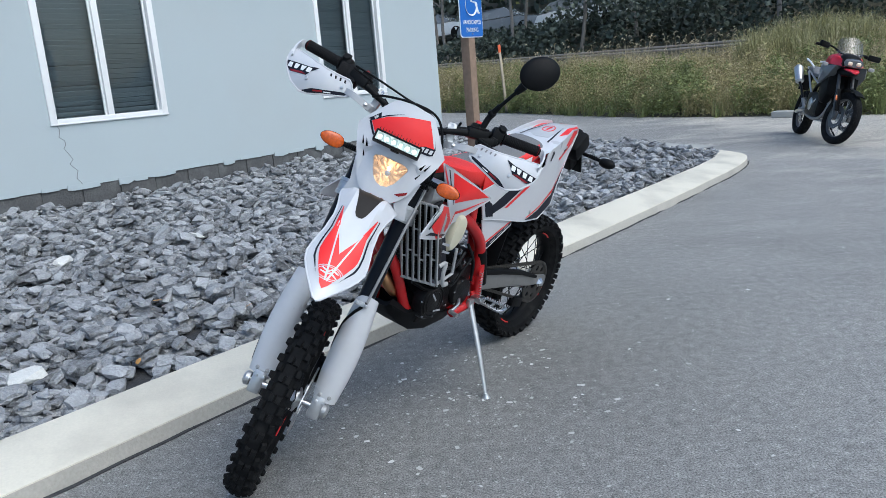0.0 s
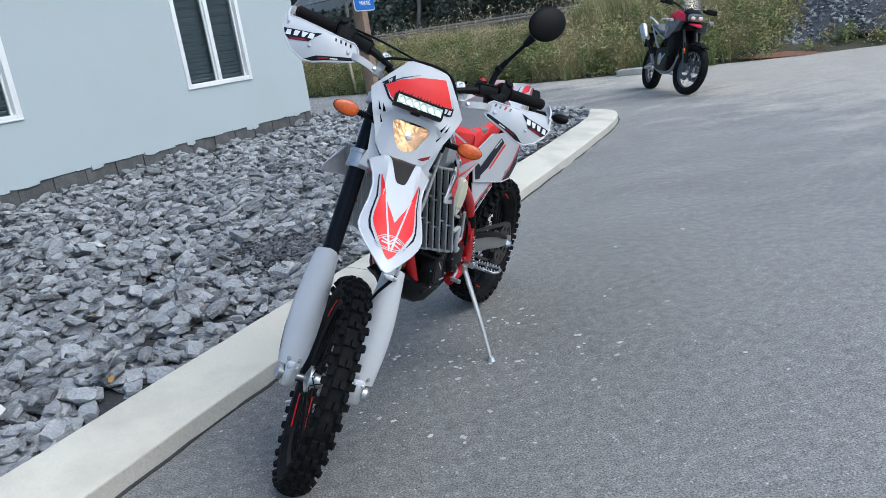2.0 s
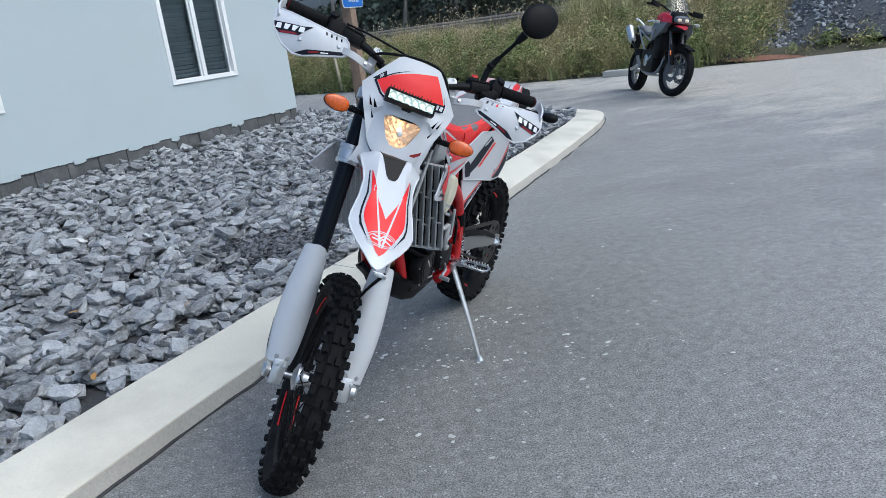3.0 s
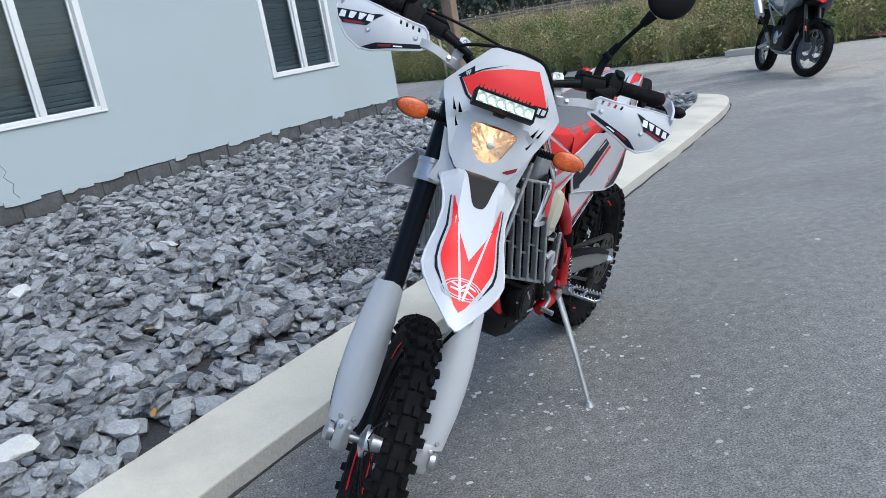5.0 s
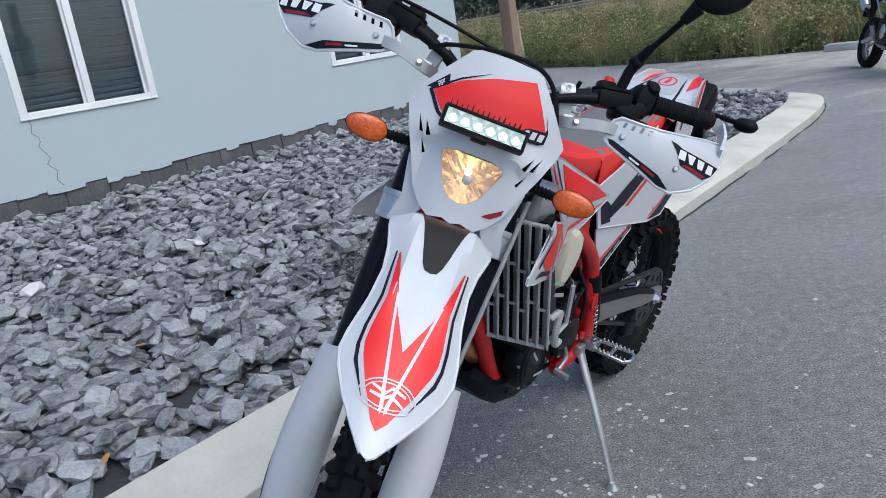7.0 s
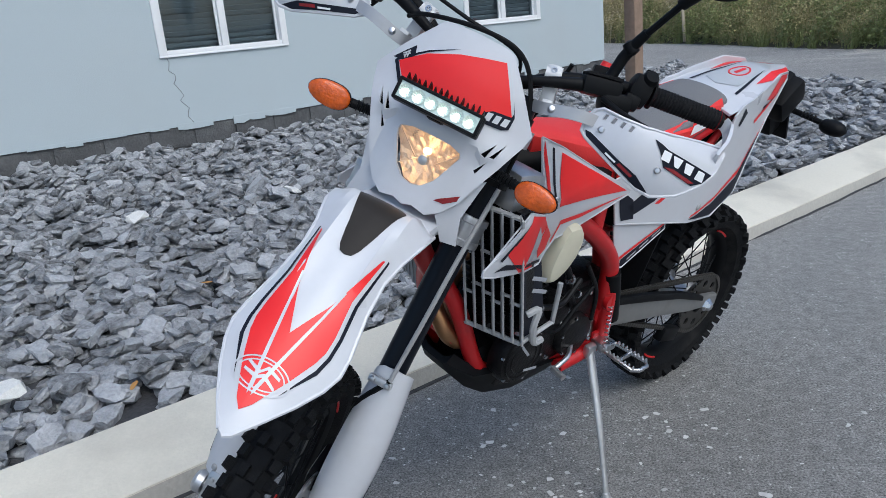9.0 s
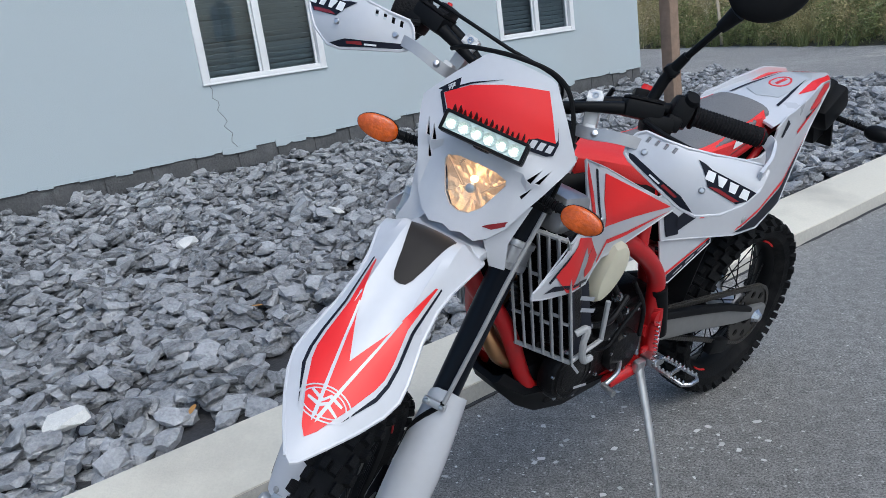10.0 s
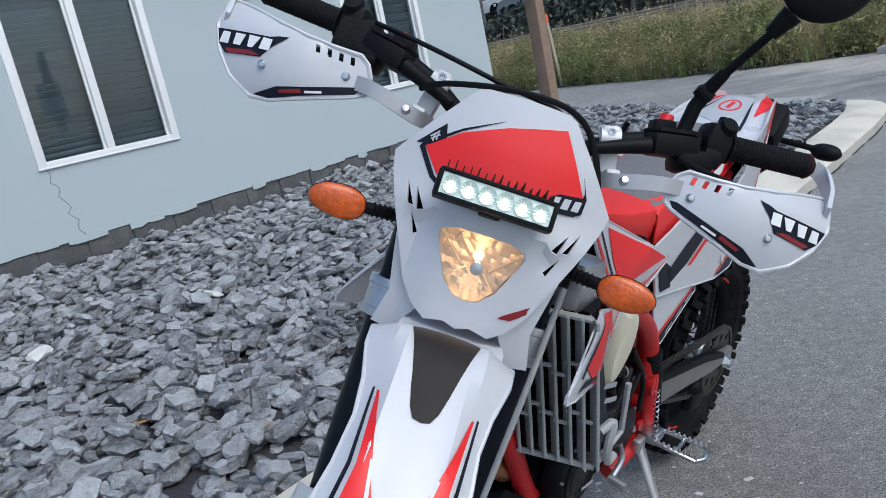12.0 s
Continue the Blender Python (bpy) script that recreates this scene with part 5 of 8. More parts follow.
# lamp: reflector bowl, bulb and clear lens
lamp = bit("headlamp", panel(HL, lambda u, v: (mask(u, v)[0] - 0.046 * max(0.0, 1 - ((u / 0.062) ** 2 + ((v - 1.158) / 0.055) ** 2)) ** 0.6 - 0.004 + 0.0032 * abs(math.sin(6 * math.atan2(v - 1.158, u))) * min(1.0, math.hypot(u, v - 1.158) / 0.03), u, v), 0.001, step=0.0075), M_BOWL, "lit halogen headlamp with a faceted reflector", angle=8)
bit("bulb", lathe([(0.001, 0.014), (0.005, 0.012), (0.0065, 0.004), (0.0065, -0.012)], 14, Matrix.Translation((0.186, 0.0, 1.168)) @ pose(0, 0, 0, 0, 90, 0)), M_BULB, "glowing warm bulb", parent=lamp)
bit("bulb_shield", lathe([(0.001, 0.003), (0.008, 0.002), (0.0095, -0.003), (0.0095, -0.010)], 18, Matrix.Translation((0.203, 0.003, 1.152)) @ pose(0, 0, 0, 0, 90, 0)), M_STEEL, "bright bulb shield", parent=lamp)
for (a, b) in (((-0.055, 1.186), (-0.018, 1.150)), ((0.055, 1.184), (0.020, 1.150)), ((-0.035, 1.130), (-0.012, 1.150)), ((0.033, 1.130), (0.014, 1.150))):
    pa, pb = Vector(mask(*a)), Vector(mask(*b))
    bit("facet", tube([pa + V(-0.008, 0, 0), pb + V(-0.034, 0, 0)], 0.0013, 5), M_BOWL, parent=lamp)
ln = bit("lens", panel([(u * 1.02, 1.158 + (v - 1.158) * 1.02) for u, v in HL], lambda u, v: (mask(u, v)[0] + 0.005 - 1.2 * u * u, u, v), 0.0, step=0.014), M_LENS, "clear headlamp lens", parent=lamp)
ln.visible_shadow = False

# auxiliary light bar
LB = Matrix.Translation((0.245, -0.003, 1.243)) @ pose(0, 0, 0, 0, -6, 2)
bar = bit("light_bar", joined(box(0.030, 0.158, 0.038, 0.004, LB), box(0.026, 0.03, 0.03, 0.004, LB @ Matrix.Translation((-0.020, 0, -0.006)))), M_BLACK, "black LED light bar, switched on")
for i in range(15):
    h = 0.0105 + 0.0025 * math.sin(i * 2.1)
    bit("fin", box(0.036, 0.0016, h, 0.0, LB @ Matrix.Translation((-0.016, -0.070 + i * 0.010, 0.019 + h / 2)) @ pose(0, 0, 0, 0, -8, 0)), M_BLACK, parent=bar)
bit("frame", joined(box(0.007, 0.152, 0.0055, 0.0015, LB @ Matrix.Translation((0.017, 0, 0.0165))), box(0.007, 0.152, 0.0055, 0.0015, LB @ Matrix.Translation((0.017, 0, -0.0165))), box(0.007, 0.0055, 0.036, 0.0015, LB @ Matrix.Translation((0.017, -0.0745, 0))), box(0.007, 0.0055, 0.036, 0.0015, LB @ Matrix.Translation((0.017, 0.0745, 0)))), M_BLACK, parent=bar)
bit("reflector_tray", box(0.001, 0.146, 0.030, 0.0, LB @ Matrix.Translation((0.0155, 0, 0))), M_LEDCUP, "pale reflector tray", parent=bar)
for i in range(6):
    c = LB @ Matrix.Translation((0.0158, -0.0585 + i * 0.0234, 0)) @ pose(0, 0, 0, 0, 90, 0)
    # fluted cup round each chip
    cup = Geo().add([c @ V(r * math.cos(a), r * math.sin(a), h) for k in range(28) for a in (2 * math.pi * k / 28,) for r, h in ((0.0042, 0.0004), (0.0085, 0.0014 + 0.0008 * (k % 2)), (0.0116, 0.0034))], [(k * 3 + q, ((k + 1) % 28) * 3 + q, ((k + 1) % 28) * 3 + q + 1, k * 3 + q + 1) for k in range(28) for q in range(2)])
    bit("reflector", cup, M_LEDCUP, "round fluted LED reflector", parent=bar, angle=10)
    bit("led", lathe([(0.0001, 0.0030), (0.0034, 0.0026), (0.0046, 0.0006)], 14, c), M_LED, "glowing white LED", parent=bar)

# indicators
for s in (-1, 1):
    root, knee, tip = V(0.135, s * 0.112, 1.185), V(0.148, s * 0.148, 1.183), V(0.160, s * 0.170, 1.182)
    stalk = bit("indicator_stalk", joined(tube([root, knee, tip], 0.0088, 10), *[lathe([(0.0085, -0.002), (0.0112, 0), (0.0085, 0.002)], 12, Matrix.Translation(root.lerp(tip, k)) @ (tip - root).to_track_quat("Z", "Y").to_matrix().to_4x4()) for k in (0.3, 0.42, 0.54, 0.66, 0.78)]), M_BLACK, "black ribbed rubber indicator stalk")
    c = V(0.180, s * 0.205, 1.180)
    E = Matrix.Translation(c) @ pose(0, 0, 0, 0, 0, -10 * s) @ pose(0, 0, 0, 0, 4, 0)

    def ell(x0, x1, k):
        rings = []
        for i in range(9):
            t = i / 8
            x = x0 + (x1 - x0) * t
            w = math.sqrt(max(0.02, 1 - (t * 0.98) ** 3.2))
            ring = []
            for j in range(20):
                a = 2 * math.pi * j / 20
                yy = math.copysign(abs(math.cos(a)) ** 0.85, math.cos(a)) * 0.041 * k * w
                zz = math.sin(a) * (0.0235 - 0.003 * math.cos(a) * s) * k * w
                ring.append(E @ V(x, yy, zz))
            rings.append(ring)
        return loft(rings)
    bit("indicator_body", ell(0.0, -0.028, 1.0), M_BLACK, "black indicator housing", parent=stalk)
    bit("indicator_lens", ell(0.001, 0.013, 0.97), M_AMBER, "amber indicator lens", parent=stalk)

# handlebar
BAR = [(0.034, -0.437, 1.447), (0.055, -0.31, 1.434), (0.074, -0.22, 1.414), (0.080, -0.145, 1.388), (0.070, -0.075, 1.350), (0.068, 0.0, 1.346), (0.070, 0.075, 1.350), (0.080, 0.145, 1.388), (0.074, 0.22, 1.414), (0.055, 0.31, 1.434), (0.034, 0.437, 1.447)]
handlebar = bit("handlebar", tube(BAR, 0.0125, 14, 8), M_BLACK, "black tapered handlebar")
for s in (-1, 1):
    cm = Matrix.Translation((0.084, s * 0.134, 1.365)) @ pose(0, 0, 0, 12 * s, 0, 0)
    cl = bit("bar_clamp", joined(box(0.036, 0.027, 0.080, 0.007, cm), tube([cm @ V(0.004, -0.0145, 0.020), cm @ V(0.004, 0.0145, 0.020)], 0.0180, 18), box(0.05, 0.020, 0.018, 0.004, cm @ Matrix.Translation((0.02, 0.004 * s, -0.034)))), M_CLAMP, "silver handguard clamp with screws", parent=handlebar)
    for z in (0.030, 0.006):
        bit("screw", lathe([(0.0022, 0.001), (0.0035, 0.004), (0.0062, 0.004), (0.0066, 0.0)], 10, cm @ Matrix.Translation((0.018, 0.0, z)) @ pose(0, 0, 0, 0, 90, 0)), M_STEEL, parent=handlebar)
    bit("riser", joined(box(0.04, 0.032, 0.07, 0.008, Matrix.Translation((0.05, s * 0.05, 1.31))), lathe([(0.001, 0.012), (0.007, 0.011), (0.007, 0)], 10, Matrix.Translation((0.062, s * 0.05, 1.372)))), M_ALU, "silver bar riser", parent=handlebar)
    g0, g1 = V(0.058, s * 0.302, 1.4325), V(0.035, s * 0.432, 1.4465)
    gp = [g0.lerp(g1, k / 66) for k in range(67)]
    gr = [0.0176 + (0.0014 if k % 3 == 1 else 0.0) for k in range(67)]
    gm = (g1 - g0).to_track_quat("Z", "Y").to_matrix().to_4x4()
    bit("grip", joined(tube(gp, gr, 16), lathe([(0.016, -0.003), (0.025, -0.002), (0.025, 0.002), (0.016, 0.003)], 20, Matrix.Translation(g0) @ gm)), M_GRIP, "black ribbed rubber grip", parent=handlebar)
    for q in (0.02, 0.97):
        bit("grip_ring", lathe([(0.0172, -0.0016), (0.0196, 0), (0.0172, 0.0016)], 18, Matrix.Translation(g0.lerp(g1, q)) @ gm), M_REDLENS, "thin dark red grip ring", parent=handlebar)
    # rounded throttle or switch housing beside the grip
    sw = Matrix.Translation((0.066, s * 0.277, 1.428)) @ pose(0, 0, 0, 0, 0, 10 * s)
    bit("switchgear", joined(box(0.058, 0.040, 0.062, 0.016, sw), lathe([(0.001, 0.020), (0.012, 0.019), (0.0155, 0.012), (0.0155, -0.012)], 16, sw @ Matrix.Translation((0.012, 0.006 * s, 0.020)) @ pose(0, 0, 0, 0, 55, 0)), box(0.030, 0.030, 0.030, 0.009, sw @ Matrix.Translation((0.022, -0.008 * s, -0.026))), lathe([(0.0205, -0.020), (0.0255, -0.018), (0.0262, 0.0), (0.0255, 0.018), (0.0205, 0.020)], 20, sw @ pose(0, 0, 0, 90, 0, 0)), box(0.014, 0.012, 0.012, 0.003, sw @ Matrix.Translation((0.014, 0.0, 0.034)))), M_BLACK, "black switch housing", parent=handlebar)
    # reservoir with its lid, and the cylinder under it
    pc = Matrix.Translation((0.096, s * 0.214, 1.402)) @ pose(0, 0, 0, 12 * s, 0, 14 * s)
    bit("lever_perch", joined(box(0.052, 0.072, 0.034, 0.009, pc), box(0.046, 0.058, 0.036, 0.012, pc @ Matrix.Translation((0.004, 0.030 * s, -0.020))), lathe([(0.013, -0.020), (0.016, -0.016), (0.016, 0.016), (0.013, 0.020)], 16, pc @ Matrix.Translation((-0.02, 0, 0.004)) @ pose(0, 0, 0, 90, 0, 0)), tube([pc @ V(0.008, -0.035 * s, -0.004), pc @ V(0.004, -0.075 * s, -0.010), pc @ V(-0.004, -0.120 * s, -0.018)], [0.0125, 0.0105, 0.0085], 12, 3)), M_BLACK, "black lever perch and reservoir", parent=handlebar)
    bit("lid", joined(box(0.054, 0.064, 0.006, 0.002, pc @ Matrix.Translation((0, 0, 0.0195))), *[lathe([(0.002, 0.0015), (0.0045, 0.0015), (0.005, 0)], 8, pc @ Matrix.Translation((0.014 * q, 0.022 * q, 0.0225))) for q in (-1, 1)]), M_GRIP, parent=handlebar)
    bit("lever", tube([(0.118, s * 0.228, 1.385), (0.132, s * 0.27, 1.375), (0.118, s * 0.35, 1.372), (0.104, s * 0.405, 1.378)], [0.010, 0.0075, 0.006, 0.0075], 10, 6, flat=0.6), M_BLACK, "black hand lever", parent=handlebar)
    # stop-switch block beside the perch
    kb = Matrix.Translation((0.056, s * 0.203, 1.424)) @ pose(0, 0, 0, 10 * s, 0, 8 * s)
    bit("switch_block", joined(box(0.038, 0.034, 0.036, 0.007, kb), lathe([(0.0125, -0.012), (0.019, -0.010), (0.019, 0.010), (0.0125, 0.012)], 18, kb @ Matrix.Translation((0.012, 0, -0.012)) @ pose(0, 0, 0, 90, 0, 0))), M_BLACK, "black button block", parent=handlebar)
# ribbed rubber boot over the clutch-side switches
bit("boot", loft([[Matrix.Translation((0.078, y, 1.398)) @ V(0.034 * k * math.cos(a), 0, 0.046 * k * math.sin(a)) for a in [2 * math.pi * j / 18 for j in range(18)]] for y, k in ((-0.298, 0.6), (-0.292, 0.95), (-0.280, 1.0), (-0.272, 0.93), (-0.264, 1.0), (-0.252, 1.0), (-0.244, 0.90), (-0.236, 0.92), (-0.228, 0.6))]), M_GRIP, "black rubber boot over the switches", parent=handlebar)
bit("button", lathe([(0.001, 0.012), (0.010, 0.011), (0.012, 0.0)], 14, Matrix.Translation((0.052, 0.205, 1.441))), M_RED, "red button", parent=handlebar)
bit("button", lathe([(0.001, 0.008), (0.005, 0.007), (0.006, 0.0)], 10, Matrix.Translation((0.052, -0.207, 1.441))), M_RED, "small red button", parent=handlebar)

# mirror on its stem
stem = bit("mirror_stem", joined(tube([(0.108, 0.222, 1.425), (0.110, 0.226, 1.462), (0.118, 0.231, 1.478)], 0.0105, 12), lathe([(0.001, 0.014), (0.012, 0.010), (0.0135, 0), (0.012, -0.010), (0.001, -0.014)], 14, Matrix.Translation((0.118, 0.231, 1.482)) @ pose(0, 0, 0, 50, 0, 0)), tube([(0.120, 0.232, 1.484), (0.140, 0.244, 1.512)], [0.0105, 0.0085], 12), tube([(0.138, 0.243, 1.508), (0.193, 0.276, 1.572)], 0.0062, 10), tube([(0.186, 0.272, 1.564), (0.203, 0.286, 1.592)], [0.010, 0.015], 12)), M_BLACK, "black jointed mirror stem")
MM = Matrix.Translation((0.214, 0.316, 1.646)) @ pose(0, 0, 0, 0, 0, 6)
rings = []
for i in range(8):
    t = i / 7
    w = math.sqrt(max(0.03, 1 - (t * 0.97) ** 2))
    rings.append([MM @ V(0.022 * t - 0.004, (0.062 * math.cos(a) + 0.004 * math.sin(a)) * w, (0.060 * math.sin(a) + 0.010 * math.cos(a)) * w) for a in [2 * math.pi * j / 36 for j in range(36)]])
mirror = bit("mirror_head", loft(rings), M_BLACK, "round black mirror head", parent=stem)
bit("mirror_glass", loft([[MM @ V(x, 0.058 * math.cos(a) + 0.004 * math.sin(a), 0.056 * math.sin(a) + 0.009 * math.cos(a)) for a in [2 * math.pi * j / 36 for j in range(36)]] for x in (-0.0045, -0.006)]), M_MIRROR, parent=stem)


def strap(pts, w, t):
    """Flat bar on edge along a path."""
    P = smooth_path(pts, 4)
    rings = []
    for i, p in enumerate(P):
        q = (P[min(i + 1, len(P) - 1)] - P[max(i - 1, 0)]).normalized()
        n = q.cross(V(0, 0, 1)).normalized()
        up = n.cross(q)
        rings.append([p + n * (x * t / 2) + up * (y * w / 2) for x, y in ((-1, -1), (1, -1), (1, 1), (-1, 1))])
    return loft(rings)


# handguards
def handguard(s):
    def f(u, v):
        # u: along outwards, v: height
        x = 0.160 - 0.9 * max(0, u - 0.31) ** 1.6 * 1.35
        dish = 0.022 * (1 - ((v - 1.335) / 0.075) ** 2) * min(1, max(0, (u - 0.22) / 0.08))
        top = -0.018 * max(0, (v - 1.365) / 0.03) ** 1.5 * (1 if u > 0.25 else 0)
        return (x + dish - 0.012 + top, s * u, v + (0.012 if s < 0 else 0.0))
    OUT = [(0.217, 1.340), (0.226, 1.358), (0.238, 1.367), (0.275, 1.366), (0.314, 1.368), (0.36, 1.377), (0.412, 1.391), (0.449, 1.399), (0.462, 1.392), (0.458, 1.352), (0.442, 1.318), (0.415, 1.288), (0.376, 1.268), (0.345, 1.270), (0.305, 1.283), (0.232, 1.310), (0.220, 1.318)]
    slots = [[(0.243 + k * 0.016, 1.350), (0.249 + k * 0.016, 1.350), (0.2515 + k * 0.016, 1.361), (0.2455 + k * 0.016, 1.361)] for k in range(4)]
    if s > 0:
        fn = f
        P = lambda poly: poly
    else:
        fn = lambda u, v: f(-u, v)
        P = lambda poly: [(-u, v) for u, v in poly]
    shell = bit("handguard", panel(P(OUT), fn, 0.004, [P(q) for q in slots], step=0.014), M_WHITE, "white plastic handguard with printed panels", angle=30)
    _e = [Vector(fn(u, v)) for u, v in P(OUT)]
    bit("rim", tube(_e + [_e[0]], 0.0032, 6), M_WHITE, parent=shell)

    def dec(poly, material, label="", lift=0.0013):
        q = P(poly)
        return bit("decal", panel(q, fn, 0.0005, step=0.012, lift=lift), material, label, parent=shell)
    dec([(0.226, 1.322), (0.236, 1.322), (0.300, 1.300), (0.338, 1.290), (0.370, 1.272), (0.346, 1.272), (0.306, 1.286), (0.232, 1.313)], M_NAVY, "dark lower panel")
    dec([(0.300, 1.292), (0.330, 1.283), (0.333, 1.287), (0.303, 1.297)], M_REDLENS, lift=0.0022)
    dec([(0.274, 1.300), (0.296, 1.293), (0.297, 1.296), (0.275, 1.303)], M_SIGNWHITE, lift=0.0022)
    # brand patch as plain slanted blocks
    dec([(0.338, 1.358), (0.352, 1.356), (0.366, 1.352), (0.458, 1.348), (0.448, 1.330), (0.430, 1.316), (0.372, 1.322), (0.358, 1.340)], M_NAVY, "dark slanted patch")
    for k, (lo, hi) in enumerate(((0.0, 0.004), (0.004, 0.0), (0.002, 0.002), (0.0, 0.006))):
        a = 0.358 + k * 0.0225
        z = 1.3405 - k * 0.0012
        dec([(a - 0.002 + hi, z + 0.0085), (a + 0.0165, z + 0.0085), (a + 0.0190 - lo, z - 0.0078), (a + 0.0030 + lo, z - 0.0078)], M_SIGNWHITE, lift=0.0022)
    dec([(0.372, 1.3235), (0.388, 1.3275), (0.432, 1.3225), (0.424, 1.3170)], M_REDLENS, lift=0.0022)
    for u, v in ((0.250, 1.333), (0.366, 1.313)):
        p = Vector(f(u, v))
        bit("screw", lathe([(0.001, 0.004), (0.004, 0.0038), (0.0062, 0.001), (0.0062, -0.003)], 10, Matrix.Translation(p + V(0.001, 0, 0)) @ pose(0, 0, 0, 0, 90, 0)), M_STEEL, parent=shell)
    # flat alloy bracket from the clamp, behind the shell to the bar end
    arm = bit("handguard_bracket", strap([(0.118, s * 0.122, 1.322), (0.146, s * 0.148, 1.324), (0.158, s * 0.205, 1.338), (0.143, s * 0.26, 1.342), (0.134, s * 0.36, 1.335)], 0.021, 0.005), M_BRACKET, "flat grey alloy handguard bracket")
    bit("bar_end_arm", strap([(0.036, s * 0.440, 1.447), (0.050, s * 0.452, 1.436), (0.085, s * 0.455, 1.405), (0.115, s * 0.448, 1.375)], 0.024, 0.006), M_WHITE, "white arm from the bar end to the guard", parent=shell)
    bit("bolt", lathe([(0.001, 0.008), (0.005, 0.007), (0.0075, 0.0)], 8, Matrix.Translation((0.151, s * 0.158, 1.327)) @ pose(0, 0, 0, 0, 70, 0)), M_STEEL, parent=arm)


handguard(1)
handguard(-1)

# cables over the mask
bit("cable", tube([(0.095, -0.245, 1.440), (0.125, -0.16, 1.425), (0.140, -0.05, 1.405), (0.12, 0.06, 1.388), (0.06, 0.07, 1.33)], 0.0036, 8, 8), M_BLACK, "black control cable")
bit("cable", tube([(0.125, -0.150, 1.366), (0.165, -0.11, 1.378), (0.188, -0.02, 1.392), (0.180, 0.06, 1.390), (0.166, 0.105, 1.352), (0.15, 0.135, 1.27), (0.10, 0.135, 1.16)], 0.0044, 8, 8), M_BLACK, "black hose arched over the mask")
bit("cable", tube([(0.07, 0.15, 1.42), (0.03, 0.13, 1.33), (-0.01, 0.10, 1.22), (-0.04, 0.09, 1.08)], 0.0045, 8, 8), M_BLACK, "black control cable")
bit("instrument", box(0.05, 0.10, 0.045, 0.012, Matrix.Translation((0.135, 0.0, 1.345)) @ pose(0, 0, 0, 0, 30, 0)), M_BLACK, "small black instrument behind the mask")


# ---- body of the enduro ----
def body(name, g, material, label="", parent=None, angle=35):
    return bit(name, g, material, label, parent, steer=False, angle=angle)


def frame_tubes():
    g = Geo()

    def t(pts, r, n=12, k=6):
        q = tube(pts, r, n, k)
        g.add(q.v, q.f)
    t([(1.255, 0, 0.985), (1.20, 0, 0.86)], 0.036, 18, 0)
    t([(1.225, 0, 0.93), (1.175, 0, 0.82), (1.125, 0.0, 0.745)], 0.024)
    for s in (-1, 1):
        t([(1.150, s * 0.012, 0.785), (1.105, s * 0.055, 0.69), (1.045, s * 0.070, 0.535), (1.0, s * 0.066, 0.485), (0.90, s * 0.062, 0.445)], 0.020)
        t([(0.90, s * 0.062, 0.445), (0.72, s * 0.082, 0.425), (0.60, s * 0.105, 0.425)], 0.017)
        t([(1.22, s * 0.03, 0.95), (1.02, s * 0.085, 0.93), (0.86, s * 0.10, 0.88), (0.72, s * 0.105, 0.79), (0.625, s * 0.105, 0.69), (0.605, s * 0.105, 0.58), (0.585, s * 0.105, 0.43)], 0.0235)
        t([(0.715, s * 0.10, 0.80), (0.695, s * 0.085, 0.90), (0.68, s * 0.075, 0.97)], 0.018)
        t([(0.69, s * 0.08, 0.93), (0.40, s * 0.085, 0.95), (0.12, s * 0.07, 1.00)], 0.012)
        t([(0.61, s * 0.10, 0.66), (0.42, s * 0.095, 0.80), (0.20, s * 0.08, 0.96)], 0.011)
    t([(0.585, 0.118, 0.440), (0.66, 0.120, 0.425), (0.76, 0.112, 0.412)], 0.0185)
    t([(0.605, 0.116, 0.60), (0.598, 0.118, 0.50), (0.592, 0.120, 0.43)], 0.020)
    t([(0.61, -0.11, 0.52), (0.61, 0.11, 0.52)], 0.022)
    t([(1.10, -0.055, 0.60), (1.10, 0.055, 0.60)], 0.012)
    return g


frame_part = body("frame", frame_tubes(), M_FRAME, "red painted tubular steel frame")
for s in (-1, 1):
    body("frame_guard", tube([(0.612, s * 0.112, 0.655), (0.590, s * 0.114, 0.58), (0.572, s * 0.116, 0.50)], 0.024, 12, 4), M_BLACK, "black plastic frame guard", parent=frame_part)
for s in (-1, 1):
    body("gusset", box(0.075, 0.012, 0.06, 0.006, Matrix.Translation((0.60, s * 0.118, 0.445))), M_FRAME, parent=frame_part)
    body("bolt", lathe([(0.001, 0.010), (0.010, 0.009), (0.014, 0.0)], 12, Matrix.Translation((0.60, s * 0.124, 0.455)) @ pose(0, 0, 0, -90 * s, 0, 0)), M_STEEL, parent=frame_part)
    body("pivot_cap", tube([(0.605, s * 0.12, 0.57), (0.605, s * 0.134, 0.57)], 0.026, 14), M_FRAME, parent=frame_part)

# skid plate
_rings = []
for x, z, w, up in ((1.105, 0.52, 0.066, 0.03), (1.085, 0.485, 0.085, 0.05), (1.04, 0.435, 0.098, 0.07), (0.97, 0.385, 0.106, 0.10), (0.86, 0.350, 0.106, 0.09), (0.72, 0.345, 0.098, 0.07), (0.63, 0.365, 0.085, 0.04)):
    _rings.append([(x + (0.02 if abs(y) > 0.9 else 0) * (1 if x > 1 else 0), y * w, z + max(0, abs(y) - 0.55) / 0.45 * up + (0 if abs(y) < 0.9 else 0)) for y in (-1, -0.97, -0.8, -0.55, -0.25, 0.25, 0.55, 0.8, 0.97, 1)] + [(x - 0.01, y * w * 0.93, z + 0.012 + max(0, abs(y) - 0.55) / 0.45 * up) for y in (0.95, 0.7, 0.4, 0, -0.4, -0.7, -0.95)])
